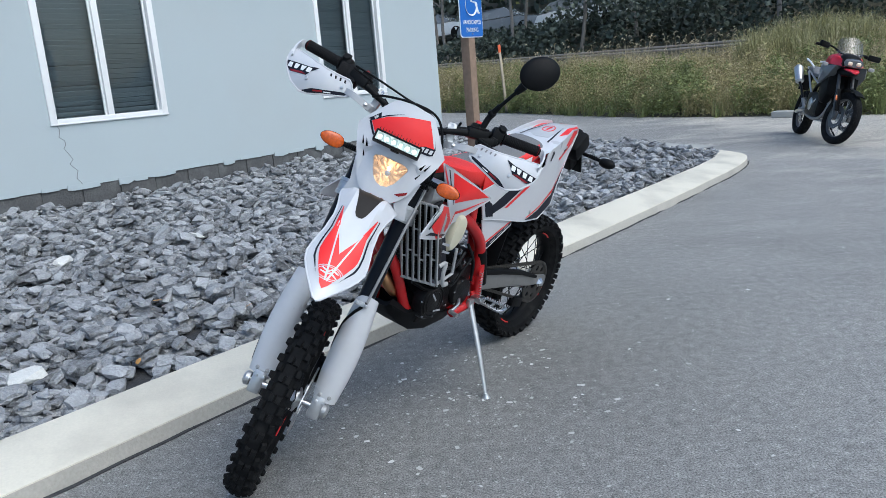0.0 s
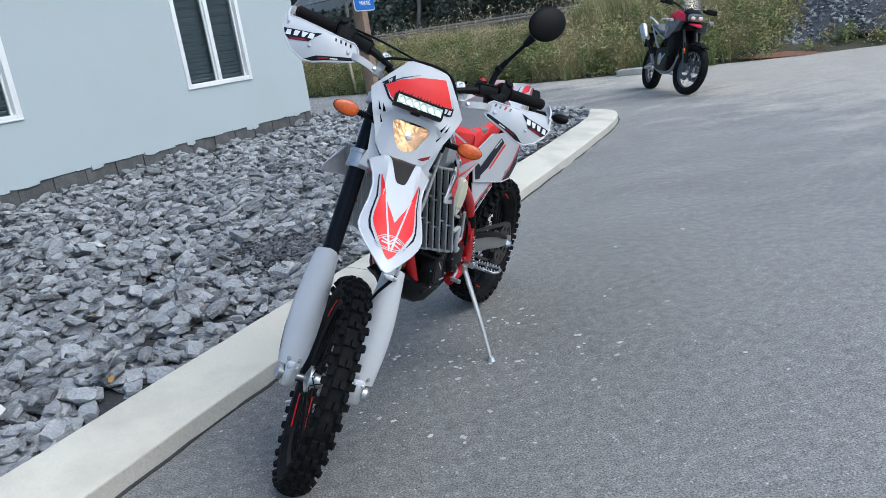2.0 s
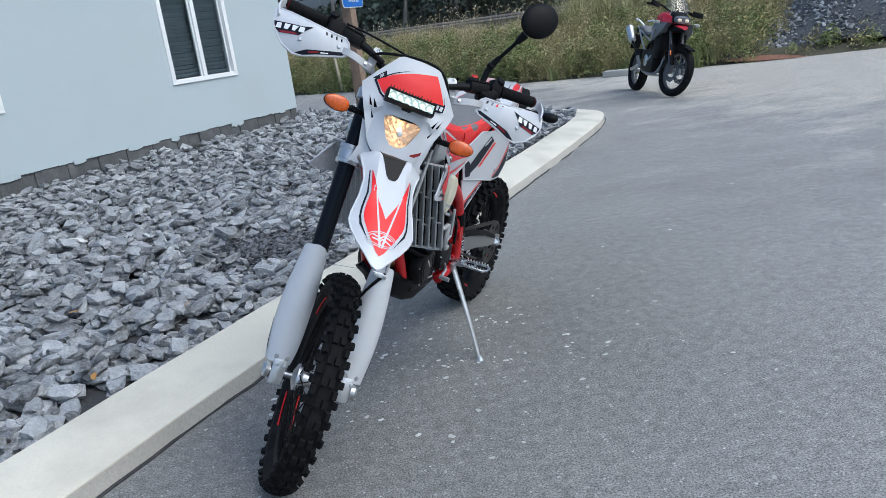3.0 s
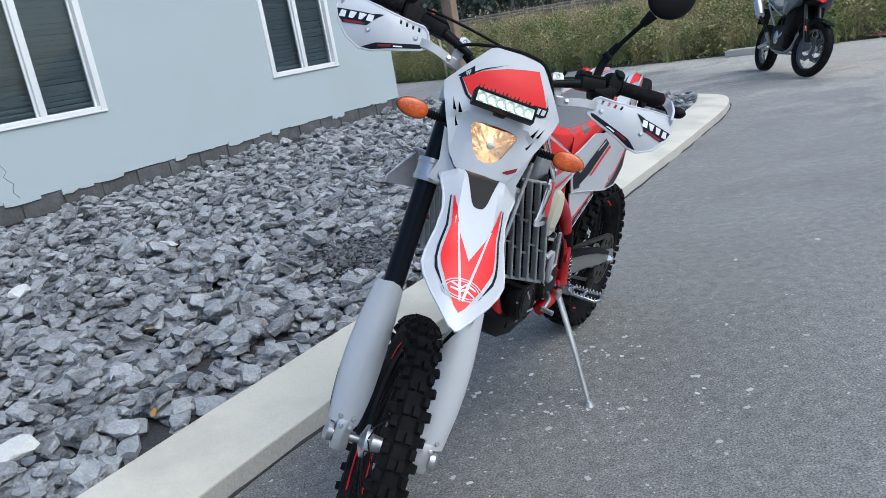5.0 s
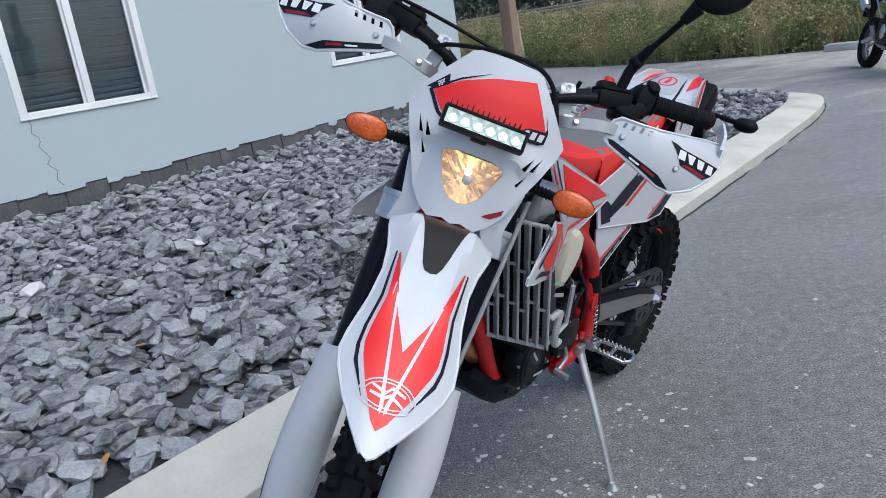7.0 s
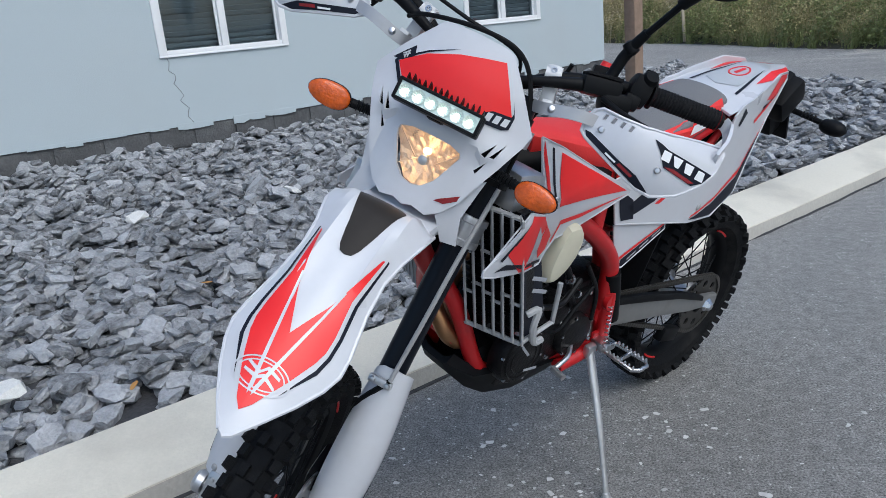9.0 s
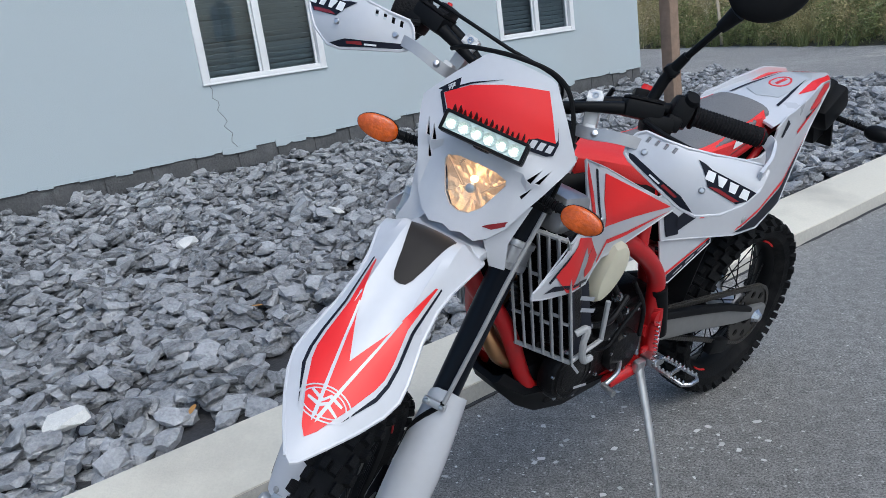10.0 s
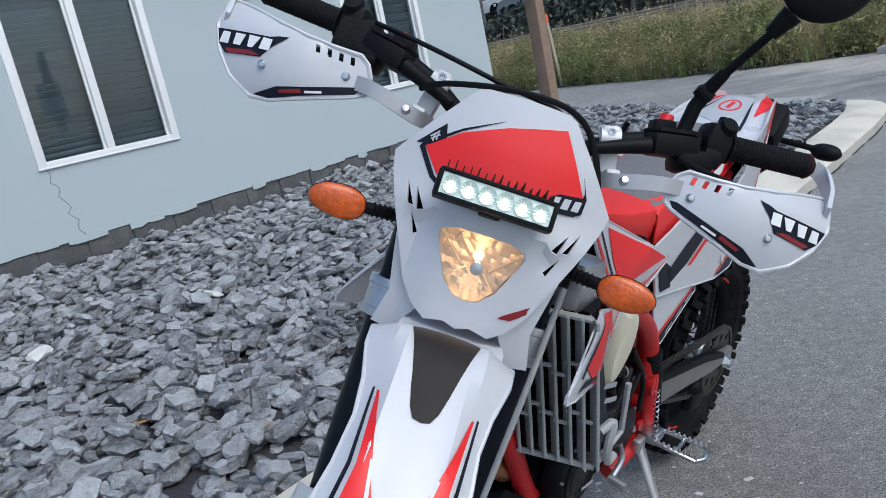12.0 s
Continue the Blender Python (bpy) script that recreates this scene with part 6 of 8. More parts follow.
body("skid_plate", loft(_rings), M_BLACK, "black plastic skid plate")

# engine
def engine():
    g = Geo()
    for q in (box(0.36, 0.20, 0.20, 0.04, Matrix.Translation((0.80, 0, 0.515))), box(0.20, 0.17, 0.16, 0.04, Matrix.Translation((0.66, 0, 0.55))), box(0.16, 0.15, 0.12, 0.03, Matrix.Translation((0.96, 0, 0.50)))):
        g.add(q.v, q.f)
    return g


eng = body("engine", engine(), M_ENGINE, "dark four-stroke engine with ribbed cylinder")
CYL = Matrix.Translation((0.885, 0, 0.60)) @ pose(0, 0, 0, 0, 6, 0)
body("cylinder", lathe([(0.055, 0), (0.055, 0.16)], 24, CYL), M_ENGINE, parent=eng)
for i in range(8):
    body("cooling_fin", box(0.155, 0.15, 0.009, 0.003, CYL @ Matrix.Translation((0, 0, 0.02 + i * 0.018))), M_ENGINE, parent=eng)
body("cylinder_head", joined(box(0.165, 0.16, 0.07, 0.018, CYL @ Matrix.Translation((0, 0, 0.20))), box(0.15, 0.13, 0.06, 0.02, CYL @ Matrix.Translation((-0.005, 0, 0.26)))), M_ENGINE, parent=eng)
for x, z, r, h, yy in ((0.93, 0.525, 0.078, 0.035, 0.095), (0.72, 0.50, 0.062, 0.03, 0.095), (0.80, 0.60, 0.035, 0.03, 0.09)):
    body("cover", lathe([(r * 1.02, -0.01), (r, h * 0.6), (r * 0.92, h * 0.9), (r * 0.6, h), (0.001, h * 1.03)], 28, Matrix.Translation((x, yy, z)) @ pose(0, 0, 0, -90, 0, 0)), M_ENGINE, "round black engine cover", parent=eng)
    for k in range(6):
        a = k * math.pi / 3 + 0.3
        body("bolt", lathe([(0.001, 0.005), (0.004, 0.005), (0.005, 0)], 6, Matrix.Translation((x + r * 0.93 * math.cos(a), yy + h * 0.78, z + r * 0.93 * math.sin(a))) @ pose(0, 0, 0, -90, 0, 0)), M_STEEL, parent=eng)
    body("cover", lathe([(r * 1.1, -0.01), (r * 1.05, h * 0.6), (r * 0.9, h), (0.001, h * 1.03)], 24, Matrix.Translation((x, -yy, z)) @ pose(0, 0, 0, 90, 0, 0)), M_ENGINE, parent=eng)
# maker's marks on the case as plain pale bars
for dx, dz, w, a in ((0.0, 0.02, 0.045, 52), (-0.03, -0.045, 0.05, 12)):
    body("mark", box(w, 0.001, 0.007, 0.0, Matrix.Translation((0.93 + dx, 0.132, 0.525 + dz)) @ pose(0, 0, 0, 0, -a, 0)), M_SILVER, parent=eng)
body("coolant_hose", tube([(1.02, 0.10, 0.70), (0.98, 0.13, 0.63), (0.93, 0.13, 0.60), (0.88, 0.10, 0.58)], 0.014, 10, 6), M_BLACK, "black coolant hose")
body("coolant_hose", tube([(1.02, 0.12, 0.90), (0.96, 0.10, 0.90), (0.90, 0.05, 0.86)], 0.014, 10, 6), M_BLACK)
body("cable", tube([(0.95, 0.14, 0.63), (0.85, 0.145, 0.58), (0.78, 0.14, 0.62), (0.70, 0.13, 0.66)], 0.005, 8, 6), M_BLACK, "black control cable")
for pts, r in (([(1.00, 0.13, 0.66), (0.94, 0.145, 0.68), (0.86, 0.150, 0.665), (0.78, 0.135, 0.70)], 0.008), ([(0.90, 0.12, 0.80), (0.84, 0.135, 0.745), (0.80, 0.130, 0.66), (0.76, 0.125, 0.60)], 0.009), ([(0.74, 0.12, 0.72), (0.70, 0.135, 0.64), (0.69, 0.135, 0.55)], 0.006), ([(1.02, 0.08, 0.62), (0.96, 0.12, 0.585), (0.88, 0.135, 0.60)], 0.010)):
    body("hose", tube(pts, r, 10, 6), M_ENGINE, "black rubber engine hose", parent=eng)
for x, y, z, r in ((0.985, 0.142, 0.635, 0.010), (0.935, 0.147, 0.682, 0.009), (0.83, 0.140, 0.72, 0.010), (0.775, 0.132, 0.655, 0.008)):
    body("hose_band", lathe([(r, -0.004), (r + 0.003, -0.004), (r + 0.003, 0.004), (r, 0.004)], 14, Matrix.Translation((x, y, z)) @ pose(0, 0, 0, 0, 70, 0)), M_STEEL, parent=eng)
for x, y, z in ((0.865, 0.112, 0.575), (0.82, 0.112, 0.47), (0.765, 0.118, 0.60), (0.69, 0.112, 0.62), (0.90, 0.084, 0.77), (0.84, 0.084, 0.79), (0.955, 0.084, 0.765), (0.66, 0.118, 0.47)):
    body("bolt", lathe([(0.001, 0.007), (0.005, 0.006), (0.0068, 0.0)], 6, Matrix.Translation((x, y, z)) @ pose(0, 0, 0, -90, 0, 0)), M_STEEL, parent=eng)
for r0 in (0.058, 0.040):
    body("cover_rib", lathe([(r0, 0.0), (r0 + 0.003, 0.003), (r0 + 0.006, 0.0)], 28, Matrix.Translation((0.93, 0.129, 0.525)) @ pose(0, 0, 0, -90, 0, 0)), M_ENGINE, parent=eng)
body("starter", joined(tube([(0.96, 0.04, 0.655), (0.96, 0.118, 0.655)], 0.026, 18), tube([(0.96, 0.118, 0.655), (0.96, 0.124, 0.655)], 0.018, 14)), M_ENGINE, "black starter housing", parent=eng)
body("throttle_body", joined(tube([(0.80, 0.0, 0.82), (0.66, 0, 0.84)], 0.035, 16), box(0.06, 0.10, 0.05, 0.012, Matrix.Translation((0.73, 0.03, 0.80)))), M_ENGINE)
body("airbox", box(0.26, 0.19, 0.22, 0.04, Matrix.Translation((0.47, 0, 0.86))), M_BLACK, "black airbox")
body("shock_absorber", joined(tube([(0.60, 0.02, 0.86), (0.50, 0.02, 0.50)], 0.022, 14), tube([(0.585 - 0.0145 * k / 8 + 0.03 * math.cos(k * 0.8), 0.02 + 0.03 * math.sin(k * 0.8), 0.82 - k * 0.005) for k in range(50)], 0.005, 6)), M_FRAME, "red-sprung rear shock absorber")

# flap between the shock absorber and the rear tyre
body("mud_flap", loft([[(x + q, y * w, z) for y in np.linspace(-1, 1, 7) for q in (0.012 * (1 - y * y),)] + [(x - 0.006 + q, y * w, z) for y in np.linspace(1, -1, 7) for q in (0.012 * (1 - y * y),)] for x, z, w in ((0.395, 0.50, 0.070), (0.385, 0.60, 0.080), (0.365, 0.70, 0.086), (0.335, 0.80, 0.088), (0.29, 0.90, 0.086))]), M_BLACK, "black rubber mud flap")
# exhaust
body("exhaust_header", tube([(0.97, -0.02, 0.76), (1.06, -0.03, 0.76), (1.115, -0.02, 0.70), (1.11, 0.035, 0.615), (1.04, 0.02, 0.56), (0.99, -0.10, 0.60), (0.86, -0.145, 0.63), (0.66, -0.15, 0.68), (0.45, -0.15, 0.76)], 0.0205, 14, 6), M_PIPE, "heat-tinted exhaust header")
body("silencer", joined(tube([(0.47, -0.15, 0.75), (0.36, -0.155, 0.80)], [0.024, 0.048], 18), tube([(0.36, -0.155, 0.80), (0.02, -0.16, 0.915)], 0.050, 20), tube([(0.02, -0.16, 0.915), (-0.03, -0.16, 0.93)], [0.050, 0.024], 18)), M_ALU, "brushed aluminium silencer")

# radiators with pale louvres
def radiator(s):
    a, b, c, d = V(1.085, 0.072, 0.665), V(1.150, 0.068, 0.985), V(1.112, 0.198, 0.985), V(1.046, 0.204, 0.670)
    if s < 0:
        a, b, c, d = [V(p.x, -p.y, p.z) for p in (a, b, c, d)]
    P = lambda u, v: (a.lerp(d, u)).lerp(b.lerp(c, u), v)
    n = (d - a).cross(b - a).normalized()
    n = n if n.x > 0 else -n
    core = Geo()
    core.add([P(u, v) + n * k for k in (-0.012, -0.05) for u, v in ((0.02, 0.02), (0.98, 0.02), (0.98, 0.98), (0.02, 0.98))], [(0, 1, 2, 3), (7, 6, 5, 4), (0, 4, 5, 1), (1, 5, 6, 2), (2, 6, 7, 3), (3, 7, 4, 0)])
    rad = body("radiator", core, M_ENGINE, "dark radiator behind a pale louvre", angle=0)
    for k in range(26):
        v = 0.05 + 0.9 * k / 25
        body("fin", tube([P(0.04, v) + n * -0.010, P(0.96, v) + n * -0.010], 0.0018, 4), M_ENGINE, parent=rad)
    # upright blades set at an angle, tied by staggered bars
    lean_out = V(0.59, 0.807 * s, 0)
    for k in range(7):
        u = k / 6
        p0, p1 = P(u, 0.0) + n * 0.008, P(u, 1.0) + n * 0.008
        e0, e1 = lean_out * 0.0130, n.cross(p1 - p0).normalized() * 0.0016
        vs = [p + e0 * i + e1 * j for p in (p0, p1) for i, j in ((-1, -1), (1, -1), (1, 1), (-1, 1))]
        body("louvre_blade", Geo().add(vs, [(0, 1, 5, 4), (1, 2, 6, 5), (2, 3, 7, 6), (3, 0, 4, 7), (0, 3, 2, 1), (4, 5, 6, 7)]), M_LOUVRE, "pale grey plastic louvre blade" if k == 0 else "", parent=rad, angle=0)
        rib = [p0 + lean_out * 0.0130, p0.lerp(p1, 0.5) + lean_out * 0.0130, p1 + lean_out * 0.0130]
        body("louvre_bar", tube(rib, 0.0030, 6), M_LOUVRE, parent=rad)
    for k in range(6):
        for j, v in enumerate((0.0, 0.33, 0.66, 1.0)):
            vv = min(1.0, max(0.0, v + (0.045 * ((k * 2) % 3 - 1) if 0 < j < 3 else 0)))
            q0, q1 = P(k / 6, vv) + n * 0.012, P((k + 1) / 6, vv) + n * 0.012
            body("louvre_bar", tube([q0, q1], 0.0040 if 0 < j < 3 else 0.0058, 6, flat=0.9), M_LOUVRE, parent=rad)
    # side cover and lower mounting hook
    side = [d, c, c + V(-0.10, -0.040 * s, -0.045), d + V(-0.085, -0.022 * s, 0.02)]
    vs = side + [p + V(0, -0.008 * s, 0) for p in side]
    body("side_cover", Geo().add(vs, [(0, 1, 2, 3), (7, 6, 5, 4), (0, 4, 5, 1), (1, 5, 6, 2), (2, 6, 7, 3), (3, 7, 4, 0)]), M_NAVY, "black printed radiator side cover", parent=rad, angle=0)
    for k in range(2):
        p = d.lerp(c, 0.42 + 0.10 * k) + V(-0.045, 0.006 * s, -0.01)
        body("mark", box(0.05, 0.001, 0.009, 0.0, Matrix.Translation(p) @ pose(0, 0, 0, 0, -22, 0)), M_SILVER, parent=rad)
    body("louvre_frame", joined(tube([d + n * 0.006, d + V(-0.085, 0.004 * s, 0.02), d + V(-0.085, 0.004 * s, 0.12)], 0.006, 6), tube([d + V(0.012, 0.006 * s, 0.075), d + V(-0.012, 0.016 * s, 0.085), d + V(-0.006, 0.016 * s, 0.045), d + V(-0.022, 0.012 * s, -0.005), d + V(-0.05, 0.01 * s, -0.01)], 0.008, 8, 4)), M_LOUVRE, parent=rad)


radiator(1)
radiator(-1)
body("filler_pipe", tube([(1.02, 0.09, 1.01), (1.06, 0.13, 1.015), (1.075, 0.155, 0.985)], 0.022, 12, 4), M_GREY, "grey plastic coolant neck")
for s in (-1, 1):
    body("radiator_tank", joined(box(0.085, 0.115, 0.085, 0.022, Matrix.Translation((1.075, s * 0.118, 1.010)) @ pose(0, 0, 0, 0, -12, 0)), tube([(1.06, s * 0.10, 1.03), (1.02, s * 0.085, 0.99), (0.98, s * 0.06, 0.95)], 0.02, 12, 4), lathe([(0.001, 0.006), (0.006, 0.005), (0.008, 0)], 10, Matrix.Translation((1.07, s * 0.168, 1.02)) @ pose(0, 0, 0, -90 * s, 0, 0))), M_ALU, "raw aluminium radiator end tank")

# fuel tank, shrouds
def tank():
    rings = []
    for x, w, z0, z1 in ((1.03, 0.04, 0.93, 1.0), (0.99, 0.07, 0.87, 1.03), (0.92, 0.105, 0.80, 1.05), (0.84, 0.115, 0.78, 1.03), (0.74, 0.105, 0.86, 1.0), (0.66, 0.09, 0.90, 0.97)):
        rings.append([(x, w * math.copysign(abs(math.cos(a)) ** 0.6, math.cos(a)), (z0 + z1) / 2 + (z1 - z0) / 2 * math.copysign(abs(math.sin(a)) ** 0.7, math.sin(a))) for a in [2 * math.pi * j / 20 for j in range(20)]])
    return loft(rings)


tank_part = body("fuel_tank", tank(), M_BLACK, "black fuel tank")
body("filler_cap", lathe([(0.001, 0.022), (0.030, 0.020), (0.034, 0.012), (0.034, 0.0)], 22, Matrix.Translation((0.985, 0, 1.075)) @ pose(0, 0, 0, 0, 15, 0)), M_BLACK, parent=tank_part)
LOBE = [(0.905, 0.888), (0.872, 0.886), (0.852, 0.868), (0.850, 0.835), (0.866, 0.800), (0.898, 0.768), (0.935, 0.752), (0.952, 0.762), (0.950, 0.800), (0.930, 0.850)]
LOBE_MID = (0.900, 0.822)
_lobe = smooth_path([(x, z, 0) for x, z in LOBE + LOBE[:1]], 4)[:-1]
body("tank_bulge", loft([[(LOBE_MID[0] + (q.x - LOBE_MID[0]) * k, yy, LOBE_MID[1] + (q.y - LOBE_MID[1]) * k) for q in _lobe] for yy, k in ((0.085, 0.9), (0.140, 1.0), (0.158, 0.97), (0.168, 0.86), (0.172, 0.6))]), M_CREAM, "cream translucent lower tank lobe", parent=tank_part)


def shroud_y(x, z):
    return float(np.interp(x, [0.66, 0.85, 0.95, 1.03, 1.10, 1.22], [0.128, 0.148, 0.162, 0.188, 0.212, 0.230])) - 0.55 * max(0, z - 0.965) - 0.12 * max(0, 0.90 - z)


def shroud(s):
    f = lambda u, v: (u, s * shroud_y(u, v), v)
    g = f
    upper = [(0.985, 1.088), (1.015, 1.030), (1.030, 0.985), (1.035, 0.962), (1.09, 0.985), (1.235, 0.918), (1.238, 0.905), (1.205, 0.893), (1.08, 0.852), (1.005, 0.832), (0.985, 0.855), (0.950, 0.872), (0.90, 0.868), (0.84, 0.872), (0.655, 0.893), (0.652, 0.905), (0.80, 0.986), (0.915, 1.054)]
    sh = body("shroud", panel(upper, g, -0.004 * s, step=0.018), M_WHITE, "white radiator shroud with red graphics", angle=26)

    def dec(poly, material, lift=0.0014):
        return body("decal", panel(poly, g, 0.0005, step=0.014, lift=-lift * s), material, parent=sh)
    dec([(0.925, 1.046), (0.952, 1.000), (0.968, 0.955), (0.940, 0.950), (0.80, 0.930), (0.672, 0.909), (0.80, 0.978)], M_RED)
    dec([(0.996, 1.066), (0.982, 1.080), (0.990, 1.030), (1.004, 0.985), (1.014, 0.990)], M_RED)
    dec([(0.955, 1.062), (0.948, 1.058), (0.975, 1.000), (0.988, 0.955), (0.994, 0.957), (0.982, 1.005)], M_NAVY)
    dec([(0.945, 0.916), (0.86, 0.906), (0.670, 0.898), (0.86, 0.897), (0.945, 0.906), (0.975, 0.872), (0.980, 0.880)], M_RED)
    dec([(1.040, 0.962), (1.085, 0.978), (1.170, 0.930), (1.115, 0.868), (1.050, 0.850), (1.075, 0.905), (1.02, 0.935)], M_RED)
    dec([(1.058, 0.948), (1.092, 0.878), (1.065, 0.868), (1.040, 0.915)], M_SILVER, 0.0024)
    dec([(1.02, 0.935), (1.05, 0.90), (1.03, 0.862), (1.0, 0.868), (0.99, 0.90)], M_RED)
    dec([(1.100, 0.970), (1.128, 0.957), (1.192, 0.926), (1.186, 0.920), (1.12, 0.955)], M_NAVY)
    dec([(1.205, 0.906), (1.18, 0.900), (1.075, 0.862), (1.01, 0.842), (1.01, 0.848), (1.07, 0.870), (1.17, 0.908)], M_NAVY)
    _e = [Vector(g(u, v)) for u, v in upper]
    body("lip", tube(_e + [_e[0]], 0.0018, 6), M_WHITE, parent=sh)
    body("screw", lathe([(0.001, 0.005), (0.006, 0.004), (0.008, 0)], 12, Matrix.Translation(Vector(g(0.982, 0.975)) + V(0, 0.002 * s, 0)) @ pose(0, 0, 0, -90 * s, 0, 0)), M_STEEL, parent=sh)


shroud(1)
shroud(-1)

# seat
SX = [0.955, 0.90, 0.80, 0.68, 0.55, 0.42, 0.30, 0.22]
SZ = [1.085, 1.075, 1.045, 1.022, 1.020, 1.034, 1.058, 1.070]
SW = [0.058, 0.082, 0.100, 0.106, 0.108, 0.104, 0.096, 0.085]


def seat_ring(x, z, w, d):
    return [(x, w * math.cos(a) * (1.0 if math.sin(a) > -0.2 else 0.96), z - 0.035 + 0.035 * math.copysign(abs(math.sin(a)) ** 0.55, math.sin(a)) * (1 if math.sin(a) > 0 else d)) for a in [2 * math.pi * j / 24 for j in range(24)]]


SEAT = [seat_ring(x, z, w, 2.3) for x, z, w in zip(SX, SZ, SW)]
seat = body("seat", loft(SEAT[3:]), M_SEAT, "grey and red vinyl seat")
body("seat_nose", loft(SEAT[:4]), M_SEATRED, "red vinyl seat nose", parent=seat)
for s in (-1, 1):
    def side(u, v, s=s):
        w = float(np.interp(u, SX[::-1], SW[::-1]))
        k = min(0.999, max(0, v - (float(np.interp(u, SX[::-1], SZ[::-1])) - 0.035)) / 0.035)
        return (u, s * (w * math.sqrt(1 - k ** 3.64) + 0.003), v)
    top = lambda x: float(np.interp(x, SX[::-1], SZ[::-1])) - float(np.interp(x, [0.5, 0.75], [0.010, 0.004]))
    low = lambda x: float(np.interp(x, SX[::-1], [1.015, 1.0, 0.975, 0.95, 0.935, 0.93, 0.985, 1.04]))
    poly = [(x, top(x)) for x in np.linspace(0.69, 0.24, 12)] + [(x, low(x)) for x in np.linspace(0.24, 0.69, 10)]
    body("side_cover", panel([(float(a), b) for a, b in poly], side, -0.003 * s, step=0.02), M_SEATRED, "red seat side", parent=seat)
    body("emblem", panel([(0.40, 1.015), (0.33, 1.022), (0.335, 1.0), (0.41, 0.992)], side, 0.0008, step=0.02, lift=-0.003 * s), M_SIGNWHITE, "pale emblem shape", parent=seat)


def side_y(x, z):
    return float(np.interp(x, [-0.25, -0.18, -0.05, 0.1, 0.3, 0.7], [0.018, 0.056, 0.088, 0.116, 0.132, 0.120])) + 0.05 * max(0, 0.80 - z) * 0.3


for s in (-1, 1):
    f = lambda u, v, s=s: (u, s * side_y(u, v), v)
    upper = [(0.715, 0.938), (0.668, 0.812), (0.56, 0.788), (0.45, 0.762), (0.333, 0.735), (0.20, 0.718), (0.075, 0.762), (0.03, 0.85), (-0.03, 0.965), (-0.145, 1.058), (-0.12, 1.084), (-0.03, 1.094), (0.08, 1.070), (0.16, 1.05), (0.20, 1.045), (0.235, 1.02), (0.24, 0.975), (0.30, 0.955), (0.45, 0.968), (0.53, 0.982), (0.63, 0.955)]
    panel_part = body("side_panel", panel(upper, f, -0.004 * s, step=0.02), M_WHITE, "white side panel with dark and red graphics", angle=26)
    _e = [Vector(f(u, v)) for u, v in upper]
    body("lip", tube(_e + [_e[0]], 0.002, 6), M_WHITE, parent=panel_part)

    def dec(poly, material, lift=0.0014, parent=panel_part):
        return body("decal", panel(poly, f, 0.0005, step=0.016, lift=-lift * s), material, parent=parent)
    dec([(0.335, 0.744), (0.21, 0.725), (0.085, 0.765), (0.045, 0.85), (0.0, 0.935), (0.035, 0.895), (0.10, 0.815), (0.22, 0.765)], M_NAVY)
    dec([(0.335, 0.749), (0.22, 0.772), (0.10, 0.825), (0.0, 0.945), (-0.012, 0.958), (0.09, 0.845), (0.21, 0.783), (0.32, 0.757)], M_RED)
    dec([(0.690, 0.915), (0.662, 0.842), (0.650, 0.818), (0.600, 0.812), (0.612, 0.850), (0.62, 0.868)], M_NAVY)
    dec([(0.418, 0.945), (0.375, 0.919), (0.527, 0.844), (0.603, 0.824), (0.637, 0.854), (0.55, 0.893)], M_NAVY)
    dec([(0.480, 0.918), (0.415, 0.938), (0.412, 0.932), (0.476, 0.911)], M_WHITE, 0.0024)
    dec([(0.368, 0.912), (0.352, 0.902), (0.504, 0.832), (0.522, 0.836)], M_RED, 0.0024)
    dec([(-0.118, 1.064), (-0.112, 1.080), (-0.045, 1.088), (0.03, 1.030), (-0.01, 1.025)], M_RED)
    dec([(0.10, 0.985), (0.09, 0.975), (-0.065, 1.034), (-0.06, 1.042)], M_RED)
    dec([(0.05, 1.015), (-0.02, 1.020), (-0.098, 1.062), (-0.09, 1.054), (0.04, 1.003)], M_NAVY)
    dec([(0.185, 1.035), (0.165, 1.02), (0.19, 0.985), (0.20, 0.99)], M_NAVY)
    lower = [(0.662, 0.805), (0.642, 0.745), (0.608, 0.668), (0.588, 0.665), (0.43, 0.738), (0.435, 0.757), (0.56, 0.783)]
    lp = body("side_panel", panel(lower, lambda u, v, s=s: (u, s * (side_y(u, v) - 0.006), v), -0.004 * s, step=0.02), M_WHITE, "white lower side panel", angle=26)
    f2 = lambda u, v, s=s: (u, s * (side_y(u, v) - 0.006), v)
    body("decal", panel([(0.600, 0.672), (0.588, 0.670), (0.437, 0.740), (0.437, 0.752), (0.60, 0.692)], f2, 0.0005, step=0.016, lift=-0.0014 * s), M_NAVY, parent=lp)
    body("decal", panel([(0.606, 0.694), (0.437, 0.754), (0.437, 0.759), (0.609, 0.702)], f2, 0.0005, step=0.016, lift=-0.0014 * s), M_RED, parent=lp)
    for k in range(3):
        x = 0.575 - 0.045 * k
        body("mark", panel([(x, 0.689 + 0.021 * k), (x - 0.032, 0.704 + 0.021 * k), (x - 0.032, 0.699 + 0.021 * k), (x, 0.684 + 0.021 * k)], f2, 0.0005, step=0.02, lift=-0.0024 * s), M_SILVER, parent=lp)
    _e = [Vector(f2(u, v)) for u, v in lower]
    body("lip", tube(_e + [_e[0]], 0.002, 6), M_WHITE, parent=lp)
